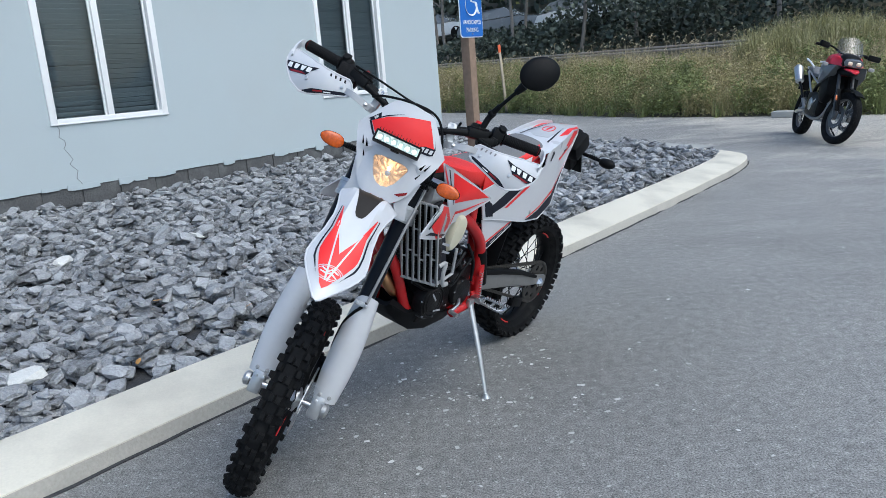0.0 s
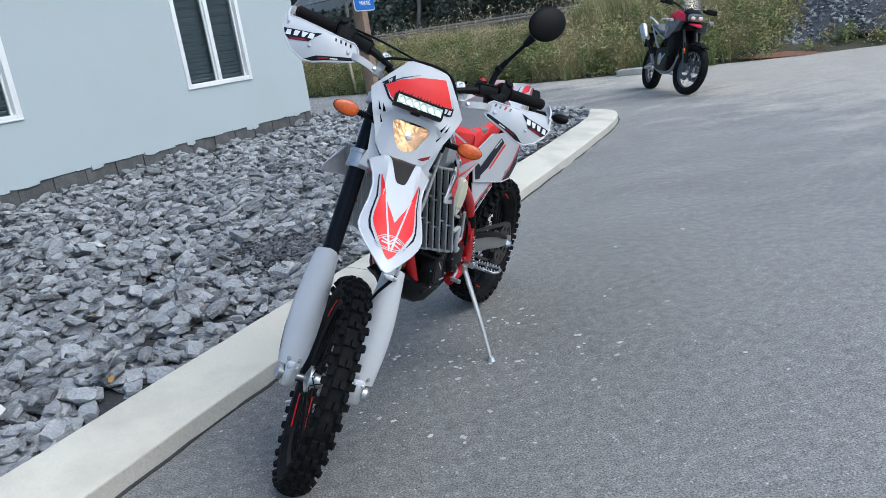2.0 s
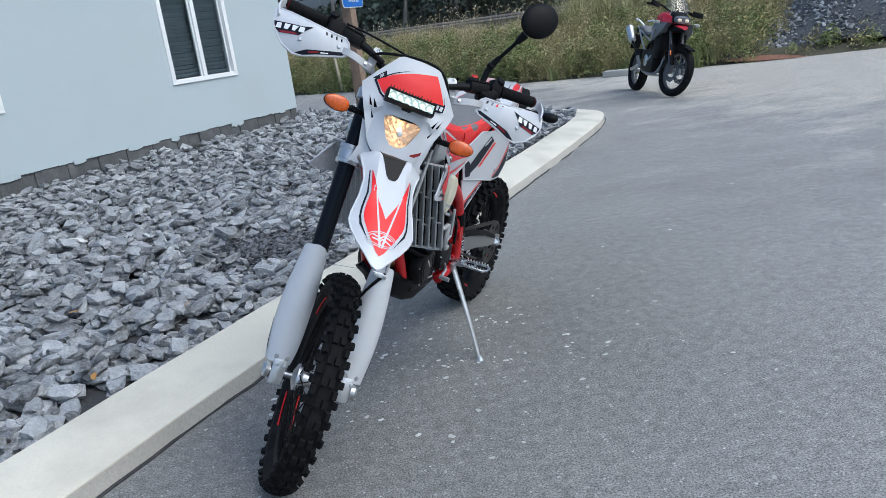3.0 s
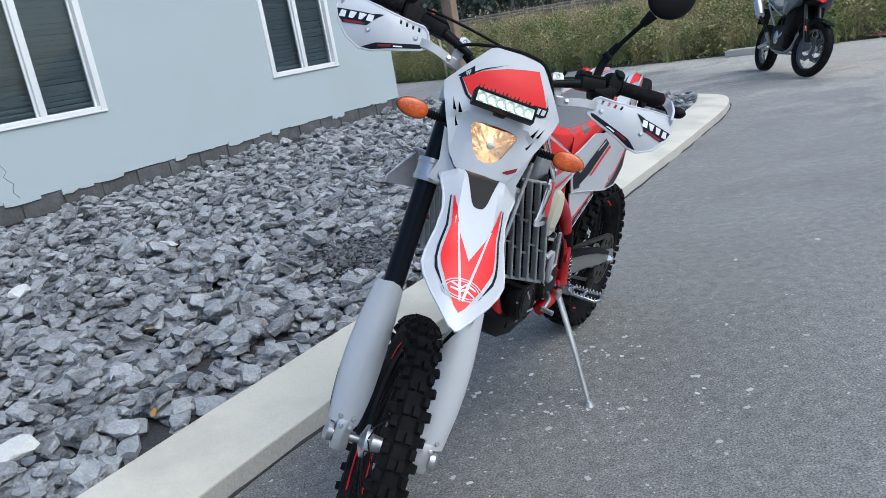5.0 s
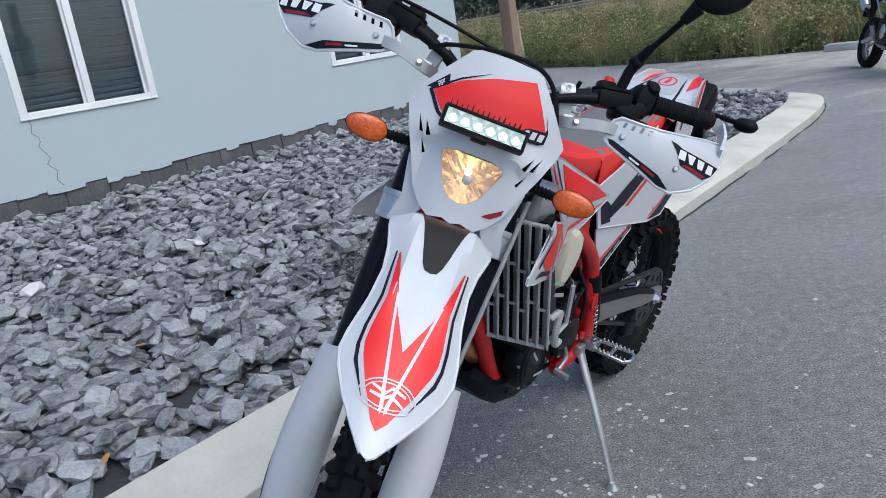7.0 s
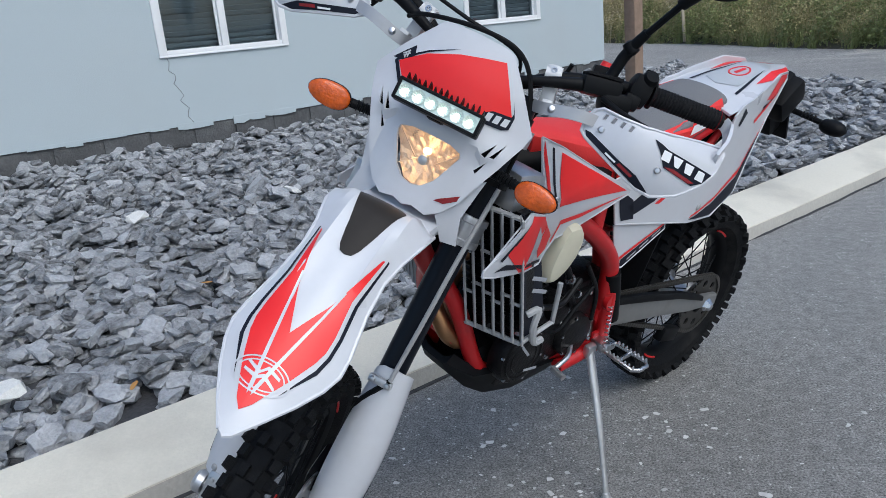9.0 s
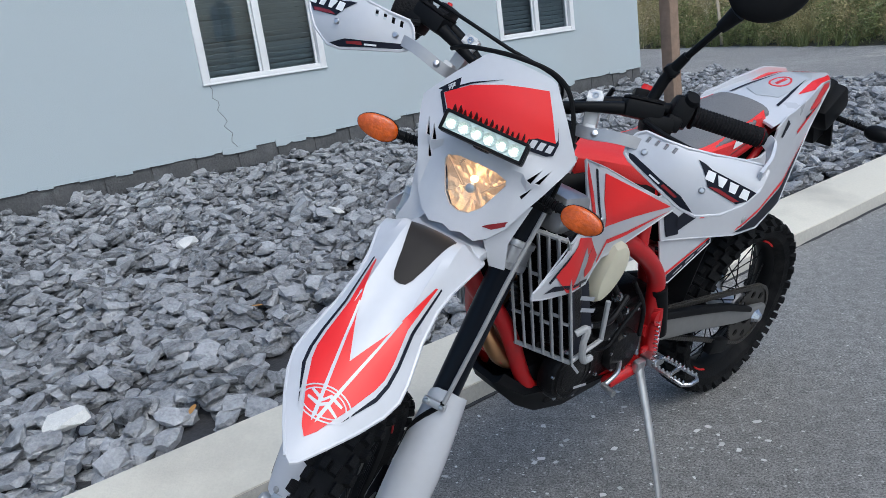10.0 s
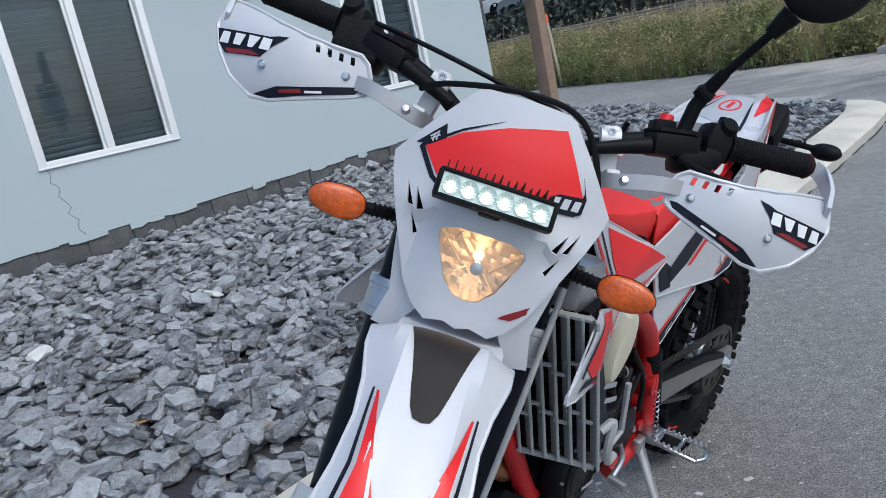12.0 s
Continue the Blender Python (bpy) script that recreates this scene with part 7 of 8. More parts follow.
    body("screw", lathe([(0.001, 0.004), (0.008, 0.003), (0.011, 0)], 12, Matrix.Translation(Vector(f(0.30, 0.775)) + V(0, 0.001 * s, 0)) @ pose(0, 0, 0, -90 * s, 0, 0)), M_LOUVRE, parent=panel_part)

# tail over the rear wheel
def tail(u, v):
    hw = side_y(u, 1.0) - 0.004
    z = float(np.interp(u, [-0.25, -0.16, -0.05, 0.08, 0.2, 0.3], [1.052, 1.062, 1.074, 1.056, 1.034, 1.026]))
    return (u, v * hw, z + 0.018 * (1 - v * v))


_r2 = []
for i in range(14):
    u = 0.26 - i * (0.505 / 13)
    _r2.append([tail(u, v) for v in np.linspace(-1, 1, 13)] + [(u, v * (side_y(u, 1) - 0.008), tail(u, v)[2] - 0.006) for v in np.linspace(1, -1, 13)])
tail_part = body("tail", loft(_r2), M_WHITE, "glossy white tail with grey and red graphics")
tf = lambda u, v: tail(u, v / 0.09)
M_HAZE = mat("pale_grey_graphic", (0.44, 0.46, 0.48), 0.3, vary=0.06, coat=0.3)
body("decal", panel([(0.12, 0.040), (-0.06, 0.048), (-0.12, 0.022), (-0.12, -0.022), (-0.06, -0.048), (0.12, -0.040), (0.15, 0)], tf, 0.0005, step=0.02, lift=0.0016), M_HAZE, parent=tail_part)
_ring = [Vector(tf(0.03 + 0.040 * math.cos(t), 0.022 * math.sin(t))) + V(0, 0, 0.002) for t in [2 * math.pi * i / 28 for i in range(29)]]
body("emblem", tube(_ring, 0.0030, 6, flat=0.4), M_RED, "red oval ring emblem", parent=tail_part)
body("emblem", panel([(0.055, 0.004), (0.005, 0.006), (0.0, -0.004), (0.05, -0.006)], tf, 0.0005, step=0.012, lift=0.0024), M_RED, parent=tail_part)
for s in (-1, 1):
    body("decal", panel([(0.06, s * 0.062), (-0.14, s * 0.050), (-0.225, s * 0.045), (-0.232, s * 0.083), (-0.03, s * 0.084)], tf, 0.0005, step=0.014, lift=0.0018), M_RED, "red edge stripe", parent=tail_part)
    body("decal", panel([(0.16, s * 0.058), (0.05, s * 0.050), (-0.04, s * 0.040), (0.05, s * 0.044), (0.16, s * 0.052)], tf, 0.0005, step=0.014, lift=0.0026), M_NAVY, parent=tail_part)
body("rear_mudguard", loft([[(x, y * w, z + 0.012 * (1 - y * y)) for y in np.linspace(-1, 1, 9)] + [(x, y * w, z - 0.006) for y in np.linspace(1, -1, 9)] for x, z, w in ((0.30, 0.90, 0.085), (0.15, 0.96, 0.09), (0.0, 1.01, 0.08), (-0.12, 1.045, 0.062), (-0.17, 1.055, 0.05))]), M_BLACK, "black inner rear mudguard")
tl = body("tail_light", joined(box(0.13, 0.17, 0.085, 0.02, Matrix.Translation((-0.205, 0, 0.985)) @ pose(0, 0, 0, 0, 35, 0)), box(0.10, 0.10, 0.07, 0.02, Matrix.Translation((-0.215, 0, 1.010)) @ pose(0, 0, 0, 0, 30, 0)), box(0.09, 0.05, 0.15, 0.015, Matrix.Translation((-0.262, 0, 0.925)) @ pose(0, 0, 0, 0, 28, 0)), box(0.012, 0.10, 0.12, 0.006, Matrix.Translation((-0.302, 0, 0.885)) @ pose(0, 0, 0, 0, 25, 0))), M_BLACK, "black tail light and plate holder")
body("lens", box(0.012, 0.075, 0.035, 0.005, Matrix.Translation((-0.268, 0, 1.0)) @ pose(0, 0, 0, 0, 28, 0)), M_REDLENS, "red tail lens", parent=tl)
for s in (-1, 1):
    rs = body("indicator_stalk", joined(tube([(-0.262, s * 0.04, 0.945), (-0.264, s * 0.16, 0.936)], 0.009, 10), *[lathe([(0.0085, -0.002), (0.0115, 0), (0.0085, 0.002)], 12, Matrix.Translation((-0.263, s * (0.10 + 0.012 * k), 0.941)) @ pose(0, 0, 0, 90, 0, 0)) for k in range(4)]), M_BLACK, "black rear indicator stalk")
    rr = []
    for i in range(11):
        t = -1 + 2 * i / 10
        w = math.sqrt(max(0.03, 1 - abs(t) ** 2.4))
        rr.append([(-0.264 + 0.028 * w * math.cos(a), s * (0.196 + 0.042 * t), 0.932 + 0.024 * w * math.sin(a)) for a in [2 * math.pi * j / 16 for j in range(16)]])
    body("indicator_body", loft(rr), M_BLACK, "black rear indicator", parent=rs)

# swingarm, chain, sprocket
for s in (-1, 1):
    rings = []
    for x, z, h, w, y in ((0.60, 0.50, 0.048, 0.024, 0.085), (0.48, 0.480, 0.046, 0.024, 0.098), (0.30, 0.435, 0.038, 0.022, 0.105), (0.12, 0.375, 0.028, 0.020, 0.105), (-0.06, 0.335, 0.024, 0.018, 0.105)):
        rings.append([(x + h * 0.2 * math.sin(a), s * (y + w / 2 * math.copysign(abs(math.cos(a)) ** 0.4, math.cos(a))), z + h * math.copysign(abs(math.sin(a)) ** 0.5, math.sin(a))) for a in [2 * math.pi * j / 16 for j in range(16)]])
    arm = body("swingarm", loft(rings), M_SWING, "grey alloy swingarm")
    body("swingarm_guard", loft([[(x + h * 0.2 * math.sin(a), s * (y + 0.010 * math.copysign(abs(math.cos(a)) ** 0.4, math.cos(a))), z + h * math.copysign(abs(math.sin(a)) ** 0.5, math.sin(a))) for a in [2 * math.pi * j / 12 for j in range(12)]] for x, z, h, y in ((0.56, 0.537, 0.012, 0.10), (0.40, 0.505, 0.014, 0.115), (0.22, 0.452, 0.013, 0.118), (0.06, 0.385, 0.010, 0.116))]), M_BLACK, "black chain slider", parent=arm)
    body("axle_nut", lathe([(0.001, 0.02), (0.012, 0.019), (0.016, 0.012), (0.022, 0.004), (0.024, 0)], 6, Matrix.Translation((0.0, s * 0.115, 0.335)) @ pose(0, 0, 0, -90 * s, 0, 0)), M_STEEL, parent=arm)
NT = 48
out = []
for i in range(NT * 2):
    a = 2 * math.pi * i / (NT * 2)
    r = 0.106 if i % 2 else 0.098
    out.append((r * math.cos(a), r * math.sin(a)))
holes = [[(0.074 * math.cos(a0) + 0.014 * math.cos(b), 0.074 * math.sin(a0) + 0.014 * math.sin(b)) for b in [2 * math.pi * j / 8 for j in range(8)]] for a0 in [2 * math.pi * k / 8 for k in range(8)]]
part("sprocket", panel(out, lambda u, v: (RW @ Vector((u, 0.086, v))), 0.005, holes + [[(0.035 * math.cos(t), 0.035 * math.sin(t)) for t in [2 * math.pi * j / 16 for j in range(16)]]], step=0.03), M_BRASSY, rear_wheel, "dark steel rear sprocket", 20)
link = joined(box(0.0155, 0.0022, 0.013, 0.002, Matrix.Translation((0, 0.006, 0))), box(0.0155, 0.0022, 0.013, 0.002, Matrix.Translation((0, -0.006, 0))), tube([(0, -0.005, 0), (0, 0.005, 0)], 0.005, 8)).mesh("link", M_BRASSY)


def chain_path():
    c0, r0, c1, r1 = V(0.0, 0.088, 0.327), 0.103, V(0.57, 0.088, 0.512), 0.036
    d = c1 - c0
    ang = math.atan2(d.z, d.x)
    off = math.asin((r0 - r1) / d.length)
    pts = []
    for k in range(30):
        a = ang + math.pi / 2 + off * -1 + (2 * math.pi - (math.pi - 2 * off)) * k / 29
        pts.append(c0 + V(math.cos(a) * r0, 0, math.sin(a) * r0))
    for k in range(12):
        a = ang - math.pi / 2 + off + (math.pi - 2 * off) * k / 11
        pts.append(c1 + V(math.cos(a) * r1, 0, math.sin(a) * r1))
    return pts + [pts[0]]


cp = chain_path()
chain = body("chain", tube(cp, 0.0035, 6), M_BRASSY, "dark roller chain")
L = [0]
for a, b in zip(cp, cp[1:]):
    L.append(L[-1] + (b - a).length)
k = 0
while k * 0.0159 < L[-1]:
    s_ = k * 0.0159
    i = max(j for j in range(len(L)) if L[j] <= s_)
    i = min(i, len(cp) - 2)
    t = (s_ - L[i]) / max(1e-6, L[i + 1] - L[i])
    p, d = cp[i].lerp(cp[i + 1], t), (cp[i + 1] - cp[i])
    ob = part("link", link, None, chain)
    ob.matrix_local = Matrix.Translation(p) @ Matrix.Rotation(-math.atan2(d.z, d.x), 4, "Y")
    k += 1
body("chain_guide", box(0.10, 0.03, 0.05, 0.008, Matrix.Translation((0.16, 0.09, 0.27)) @ pose(0, 0, 0, 0, -18, 0)), M_BLACK, "black chain guide")
body("rear_caliper", box(0.10, 0.05, 0.06, 0.012, Matrix.Translation((0.11, -0.085, 0.40))), M_ENGINE)

# foot peg, levers, stand
for s in (-1, 1):
    pg = body("footpeg", joined(tube([(0.645, s * 0.165, 0.452), (0.650, s * 0.262, 0.452), (0.632, s * 0.274, 0.452), (0.600, s * 0.274, 0.452), (0.586, s * 0.262, 0.452), (0.592, s * 0.165, 0.452), (0.645, s * 0.165, 0.452)], 0.0055, 8), box(0.05, 0.05, 0.024, 0.006, Matrix.Translation((0.618, s * 0.145, 0.450))), box(0.055, 0.006, 0.012, 0.001, Matrix.Translation((0.618, s * 0.215, 0.450)))), M_STEEL, "toothed steel footpeg")
    for y in np.linspace(0.175, 0.262, 8):
        for x in (0.647, 0.590):
            body("tooth", lathe([(0.0045, 0.0), (0.003, 0.007), (0.001, 0.009)], 6, Matrix.Translation((x, s * float(y), 0.456))), M_STEEL, parent=pg)
body("shift_lever", joined(tube([(0.73, 0.12, 0.475), (0.77, 0.145, 0.470), (0.825, 0.150, 0.458)], 0.0065, 8, 4), tube([(0.825, 0.145, 0.458), (0.828, 0.185, 0.455)], 0.0088, 10)), M_ALU, "aluminium shift lever")
sd = body("side_stand", joined(tube([(0.664, 0.138, 0.445), (0.672, 0.165, 0.40), (0.700, 0.255, 0.255), (0.728, 0.335, 0.118)], [0.013, 0.0125, 0.0105, 0.0085], 12, 4, flat=0.65), box(0.036, 0.022, 0.036, 0.008, Matrix.Translation((0.664, 0.138, 0.442))), lathe([(0.001, -0.006), (0.016, -0.006), (0.018, -0.002), (0.012, 0.010), (0.009, 0.02)], 14, Matrix.Translation((0.7305, 0.3405, 0.1075)) @ pose(0, 0, 0, 17.4, 0, 0))), M_ALU, "aluminium side stand, down")
body("spring", tube([(0.640 + 0.006 * math.cos(k * 1.1) - 0.0005 * k * 0.2, 0.165 + 0.006 * math.sin(k * 1.1) - 0.0003 * k, 0.455 + 0.0021 * k) for k in range(60)], 0.0016, 5), M_STEEL, "small coil spring", parent=sd)
body("reflector", box(0.004, 0.012, 0.06, 0.002, Matrix.Translation((1.10, -0.16, 0.80))), M_REDLENS)

# ---- second motorcycle ----
M_TGREY = mat("grey_fairing", (0.13, 0.14, 0.155), 0.35, vary=0.06, coat=0.3)
M_CARD = mat("headlamp_dark_glass", (0.10, 0.105, 0.11), 0.1, vary=0.3, grain=40, large=25, coat=0.8)
M_TRIM = mat("dark_rim", (0.05, 0.052, 0.056), 0.4, vary=0.08)
M_TRED = mat("red_fairing", (0.62, 0.02, 0.045), 0.3, vary=0.05, coat=0.4)
M_SCREEN = pane_material("smoked_screen", (0.74, 0.74, 0.76))
TOURER = Matrix.Translation((5.47, 11.64, 0)) @ pose(0, 0, 0, 0, 0, 260.2) @ pose(0, 0, 0, -13, 0, 0)
tourer = thing("touring_motorcycle", "red and grey adventure motorcycle parked on its side stand", "motorcycle", TOURER)
T_ST = Matrix.Translation((1.59, 0, 0.345)) @ pose(0, 0, 0, 0, -26, 0) @ pose(0, 0, 0, 0, 0, 16) @ pose(0, 0, 0, 0, 26, 0)


def tb(name, g, material, label="", parent=None, front=False, angle=35):
    return part(name, g.moved(T_ST @ Matrix.Translation((-1.59, 0, -0.345))) if front else g, material, parent or tourer, label, angle)


SLICK = [(0.0, 0.0, 0.0, 1.1, 0.9), (0.5, 0.020, 0.3, 1.1, 0.9), (0.5, -0.020, -0.3, 1.1, 0.9), (0.2, 0.034, 0.7, 1.0, 0.7), (0.2, -0.034, -0.7, 1.0, 0.7)]
w2 = wheel(tourer, T_ST, 0.345, 0.248, 0.058, 44, SLICK, "spoked front wheel", hub_r=0.035, spokes=24, rim_material=M_TRIM, knob_h=0.006, knob_size=(0.038, 0.026))
wheel(tourer, Matrix.Translation((0, 0, 0.325)), 0.325, 0.222, 0.075, 40, [(o, y * 1.5, t, a, b * 1.4) for o, y, t, a, b in SLICK], "spoked rear wheel", hub_r=0.05, spokes=24, rim_material=M_TRIM, hub_hw=0.06, knob_h=0.006, knob_size=(0.04, 0.028))
for y in (0.075, -0.075):
    disc(T_ST, y, 0.15, w2, 0.09).data.materials[0] = M_TRIM
for s in (-1, 1):
    tb("fork_leg", joined(tube([(1.585, s * 0.10, 0.36), (1.47, s * 0.10, 0.62)], 0.030, 14), tube([(1.47, s * 0.10, 0.62), (1.26, s * 0.10, 1.08)], 0.022, 14), box(0.06, 0.05, 0.09, 0.012, Matrix.Translation((1.59, s * 0.10, 0.36)))), M_TRIM, "dark fork leg", front=True)
    tb("fork_guard", box(0.022, 0.06, 0.30, 0.01, Matrix.Translation((1.535, s * 0.105, 0.56)) @ pose(0, 0, 0, 0, -25, 0)), M_BLACK, "black fork guard", front=True)
    tb("reflector", box(0.010, 0.025, 0.07, 0.004, Matrix.Translation((1.54, s * 0.14, 0.58)) @ pose(0, 0, 0, 0, -25, 0)), M_AMBER, "amber reflector", front=True)
_r3 = []
for i in range(13):
    a = radians(-52 + i * 7.4)
    _r3.append([(1.59 + (0.375 + 0.012 * (1 - y * y)) * math.sin(a), y * 0.062, 0.345 + (0.375 + 0.012 * (1 - y * y)) * math.cos(a)) for y in (-1, -0.6, 0, 0.6, 1)] + [(1.59 + 0.368 * math.sin(a), y * 0.06, 0.345 + 0.368 * math.cos(a)) for y in (1, 0, -1)])
tb("front_mudguard", loft(_r3), M_BLACK, "black front mudguard", front=True)


def blob(rings, n=20, p=0.7):
    """Loft of rounded sections: x, half width, bottom, top."""
    return loft([[(x + sl * math.sin(a), w * math.copysign(abs(math.cos(a)) ** p, math.cos(a)), (z0 + z1) / 2 + (z1 - z0) / 2 * math.copysign(abs(math.sin(a)) ** p, math.sin(a))) for a in [2 * math.pi * j / n for j in range(n)]] for x, w, z0, z1, sl in rings])


tb("tank", blob([(1.30, 0.11, 0.96, 1.12, 0), (1.20, 0.20, 0.86, 1.17, 0), (1.05, 0.21, 0.82, 1.17, 0), (0.90, 0.17, 0.80, 1.09, 0), (0.78, 0.10, 0.84, 0.98, 0)]), M_TRED, "red painted tank cover")
for s in (-1, 1):
    tb("side_fairing", loft([[(x, s * y, z) for x, y, z in ring] for ring in ([(1.40, 0.10, 1.00), (1.20, 0.13, 0.96), (1.0, 0.14, 0.92), (0.98, 0.13, 0.88), (1.15, 0.13, 0.80), (1.28, 0.12, 0.86)], [(1.46, 0.19, 1.00), (1.22, 0.27, 1.00), (0.96, 0.22, 0.95), (0.94, 0.20, 0.88), (1.14, 0.24, 0.77), (1.36, 0.23, 0.87)], [(1.43, 0.20, 0.985), (1.22, 0.285, 0.98), (0.98, 0.235, 0.93), (0.96, 0.22, 0.89), (1.14, 0.255, 0.79), (1.34, 0.245, 0.885)])]), M_TGREY, "grey side fairing")
    tb("nose_panel", loft([[(x, s * y, z) for x, y, z in ring] for ring in ([(1.50, 0.03, 0.98), (1.40, 0.05, 1.09), (1.22, 0.10, 1.14), (1.25, 0.14, 1.02)], [(1.50, 0.09, 0.99), (1.41, 0.13, 1.09), (1.23, 0.17, 1.13), (1.26, 0.20, 1.02)], [(1.485, 0.10, 0.99), (1.40, 0.14, 1.08), (1.24, 0.18, 1.12), (1.27, 0.21, 1.02)])]), M_TRED, "red nose panel")
    tb("radiator_cover", blob([(1.30, 0.06, 0.62, 0.94, 0), (1.20, 0.085, 0.50, 0.92, 0), (1.06, 0.07, 0.50, 0.90, 0)]).moved(Matrix.Translation((0, s * 0.125, 0))), M_BLACK, "black radiator cover")
    tb("hand_protector", box(0.05, 0.16, 0.075, 0.02, Matrix.Translation((1.21, s * 0.37, 1.20)) @ pose(0, 0, 0, 0, 0, -20 * s)), M_BLACK, "black hand protector", front=True)
    tb("grip", tube([(1.14, s * 0.28, 1.20), (1.10, s * 0.43, 1.195)], 0.018, 12), M_GRIP, front=True)
    ind = tb("indicator_stalk", tube([(1.32, s * 0.18, 1.00), (1.33, s * 0.27, 1.0)], 0.008, 8), M_BLACK)
    tb("indicator_lens", blob([(1.36, 0.02, 0.985, 1.015, 0), (1.34, 0.04, 0.975, 1.025, 0), (1.32, 0.03, 0.98, 1.02, 0)]).moved(Matrix.Translation((0, s * 0.29, 0))), M_GREY, "pale clear indicator", parent=ind)
    tb("frame_rail", tube([(1.20, s * 0.06, 1.0), (1.0, s * 0.12, 0.80), (0.70, s * 0.13, 0.70), (0.60, s * 0.12, 0.45)], 0.024, 12, 4), M_BLACK, "black frame rail")
    tb("subframe", tube([(0.74, s * 0.11, 0.74), (0.40, s * 0.11, 0.84), (-0.02, s * 0.10, 0.98)], 0.014, 10, 4), M_ALU, "silver subframe tube")
    tb("subframe", tube([(0.66, s * 0.12, 0.52), (0.42, s * 0.13, 0.70), (0.10, s * 0.11, 0.92)], 0.013, 10, 4), M_ALU)
    tb("grab_rail", tube([(0.32, s * 0.12, 0.98), (0.18, s * 0.15, 1.05), (-0.02, s * 0.14, 1.09), (-0.16, s * 0.09, 1.08)], 0.013, 10, 5), M_SIGNWHITE, "pale grab rail")
    tb("footpeg", box(0.03, 0.11, 0.022, 0.006, Matrix.Translation((0.58, s * 0.21, 0.38))), M_ALU)
    tb("swingarm", tube([(0.62, s * 0.09, 0.45), (0.30, s * 0.11, 0.38), (-0.02, s * 0.11, 0.325)], [0.04, 0.035, 0.026], 12, 3), M_ALU, "silver swingarm")
tb("handlebar", tube([(1.10, -0.43, 1.195), (1.16, -0.24, 1.21), (1.20, -0.08, 1.15), (1.20, 0.08, 1.15), (1.16, 0.24, 1.21), (1.10, 0.43, 1.195)], 0.013, 10, 5), M_BLACK, "black handlebar", front=True)
nose = tb("headlamp_housing", blob([(1.52, 0.07, 0.98, 1.06, 0), (1.47, 0.12, 0.96, 1.12, 0), (1.36, 0.13, 0.97, 1.16, 0), (1.26, 0.10, 1.0, 1.18, 0)]), M_BLACK, "black headlamp housing")
for s in (-1, 1):
    tb("headlamp", blob([(1.556, 0.016, -0.013, 0.013, 0), (1.545, 0.030, -0.024, 0.024, 0), (1.49, 0.05, -0.04, 0.04, 0)]).moved(Matrix.Translation((0, s * 0.052, 1.035))), M_BOWL, "clear headlamp", parent=nose)
tb("beak", blob([(1.66, 0.03, 0.90, 0.925, 0), (1.58, 0.075, 0.885, 0.945, 0), (1.46, 0.11, 0.88, 0.97, 0), (1.36, 0.13, 0.88, 0.98, 0)]), M_BLACK, "black beak with a red front")
tb("beak_tip", blob([(1.665, 0.028, 0.91, 0.935, 0), (1.59, 0.070, 0.93, 0.955, 0), (1.50, 0.09, 0.945, 0.975, 0)]), M_TRED, "red beak top")
scr = tb("windscreen", panel(rounded(0.34, 0.27, 0.10), lambda u, v: (1.36 - (v + 0.14) * 0.62 - 1.6 * u * u, u * (1.0 - 0.30 * (v + 0.14)), 1.24 + v), 0.004, step=0.04), M_SCREEN, "clear smoked windscreen")
scr.visible_shadow = False
tb("seat", blob([(0.84, 0.10, 0.84, 0.93, 0), (0.66, 0.14, 0.82, 0.895, 0), (0.46, 0.15, 0.84, 0.92, 0), (0.34, 0.14, 0.88, 0.98, 0), (0.10, 0.12, 0.92, 1.0, 0), (0.0, 0.10, 0.94, 0.99, 0)]), M_SEAT, "black two-step seat")
tb("tail", blob([(0.10, 0.10, 0.84, 0.95, 0), (-0.10, 0.08, 0.88, 0.98, 0), (-0.24, 0.05, 0.90, 0.96, 0)]), M_BLACK, "black tail unit")
tb("plate_holder", box(0.02, 0.15, 0.24, 0.008, Matrix.Translation((-0.30, 0, 0.76)) @ pose(0, 0, 0, 0, 25, 0)), M_BLACK)
tb("engine", joined(box(0.52, 0.38, 0.34, 0.07, Matrix.Translation((0.82, 0, 0.47))), box(0.26, 0.28, 0.26, 0.05, Matrix.Translation((0.98, 0, 0.64)) @ pose(0, 0, 0, 0, 25, 0)), tube([(0.80, -0.17, 0.47), (0.80, 0.17, 0.47)], 0.10, 20), tube([(0.98, -0.16, 0.43), (0.98, 0.16, 0.43)], 0.075, 20)), M_ENGINE, "dark parallel-twin engine")
tb("engine_cover", joined(lathe([(0.09, 0), (0.088, 0.02), (0.07, 0.028), (0.001, 0.03)], 24, Matrix.Translation((0.80, -0.17, 0.47)) @ pose(0, 0, 0, 90, 0, 0)), box(0.16, 0.02, 0.10, 0.02, Matrix.Translation((0.95, -0.165, 0.56)))), M_ALU, "silver clutch cover")
tb("bash_plate", box(0.50, 0.22, 0.03, 0.012, Matrix.Translation((0.90, 0, 0.27))), M_ALU, "aluminium bash plate")
tb("exhaust_pipe", tube([(1.14, -0.06, 0.62), (1.22, -0.08, 0.45), (1.10, -0.12, 0.30), (0.80, -0.15, 0.29), (0.55, -0.16, 0.36), (0.35, -0.17, 0.52)], 0.022, 12, 5), M_SWING, "dull grey exhaust pipe")
tb("link_pipe", tube([(0.35, -0.17, 0.52), (0.20, -0.18, 0.66), (0.06, -0.19, 0.75)], 0.020, 12, 3), M_ENGINE, "dark link pipe")
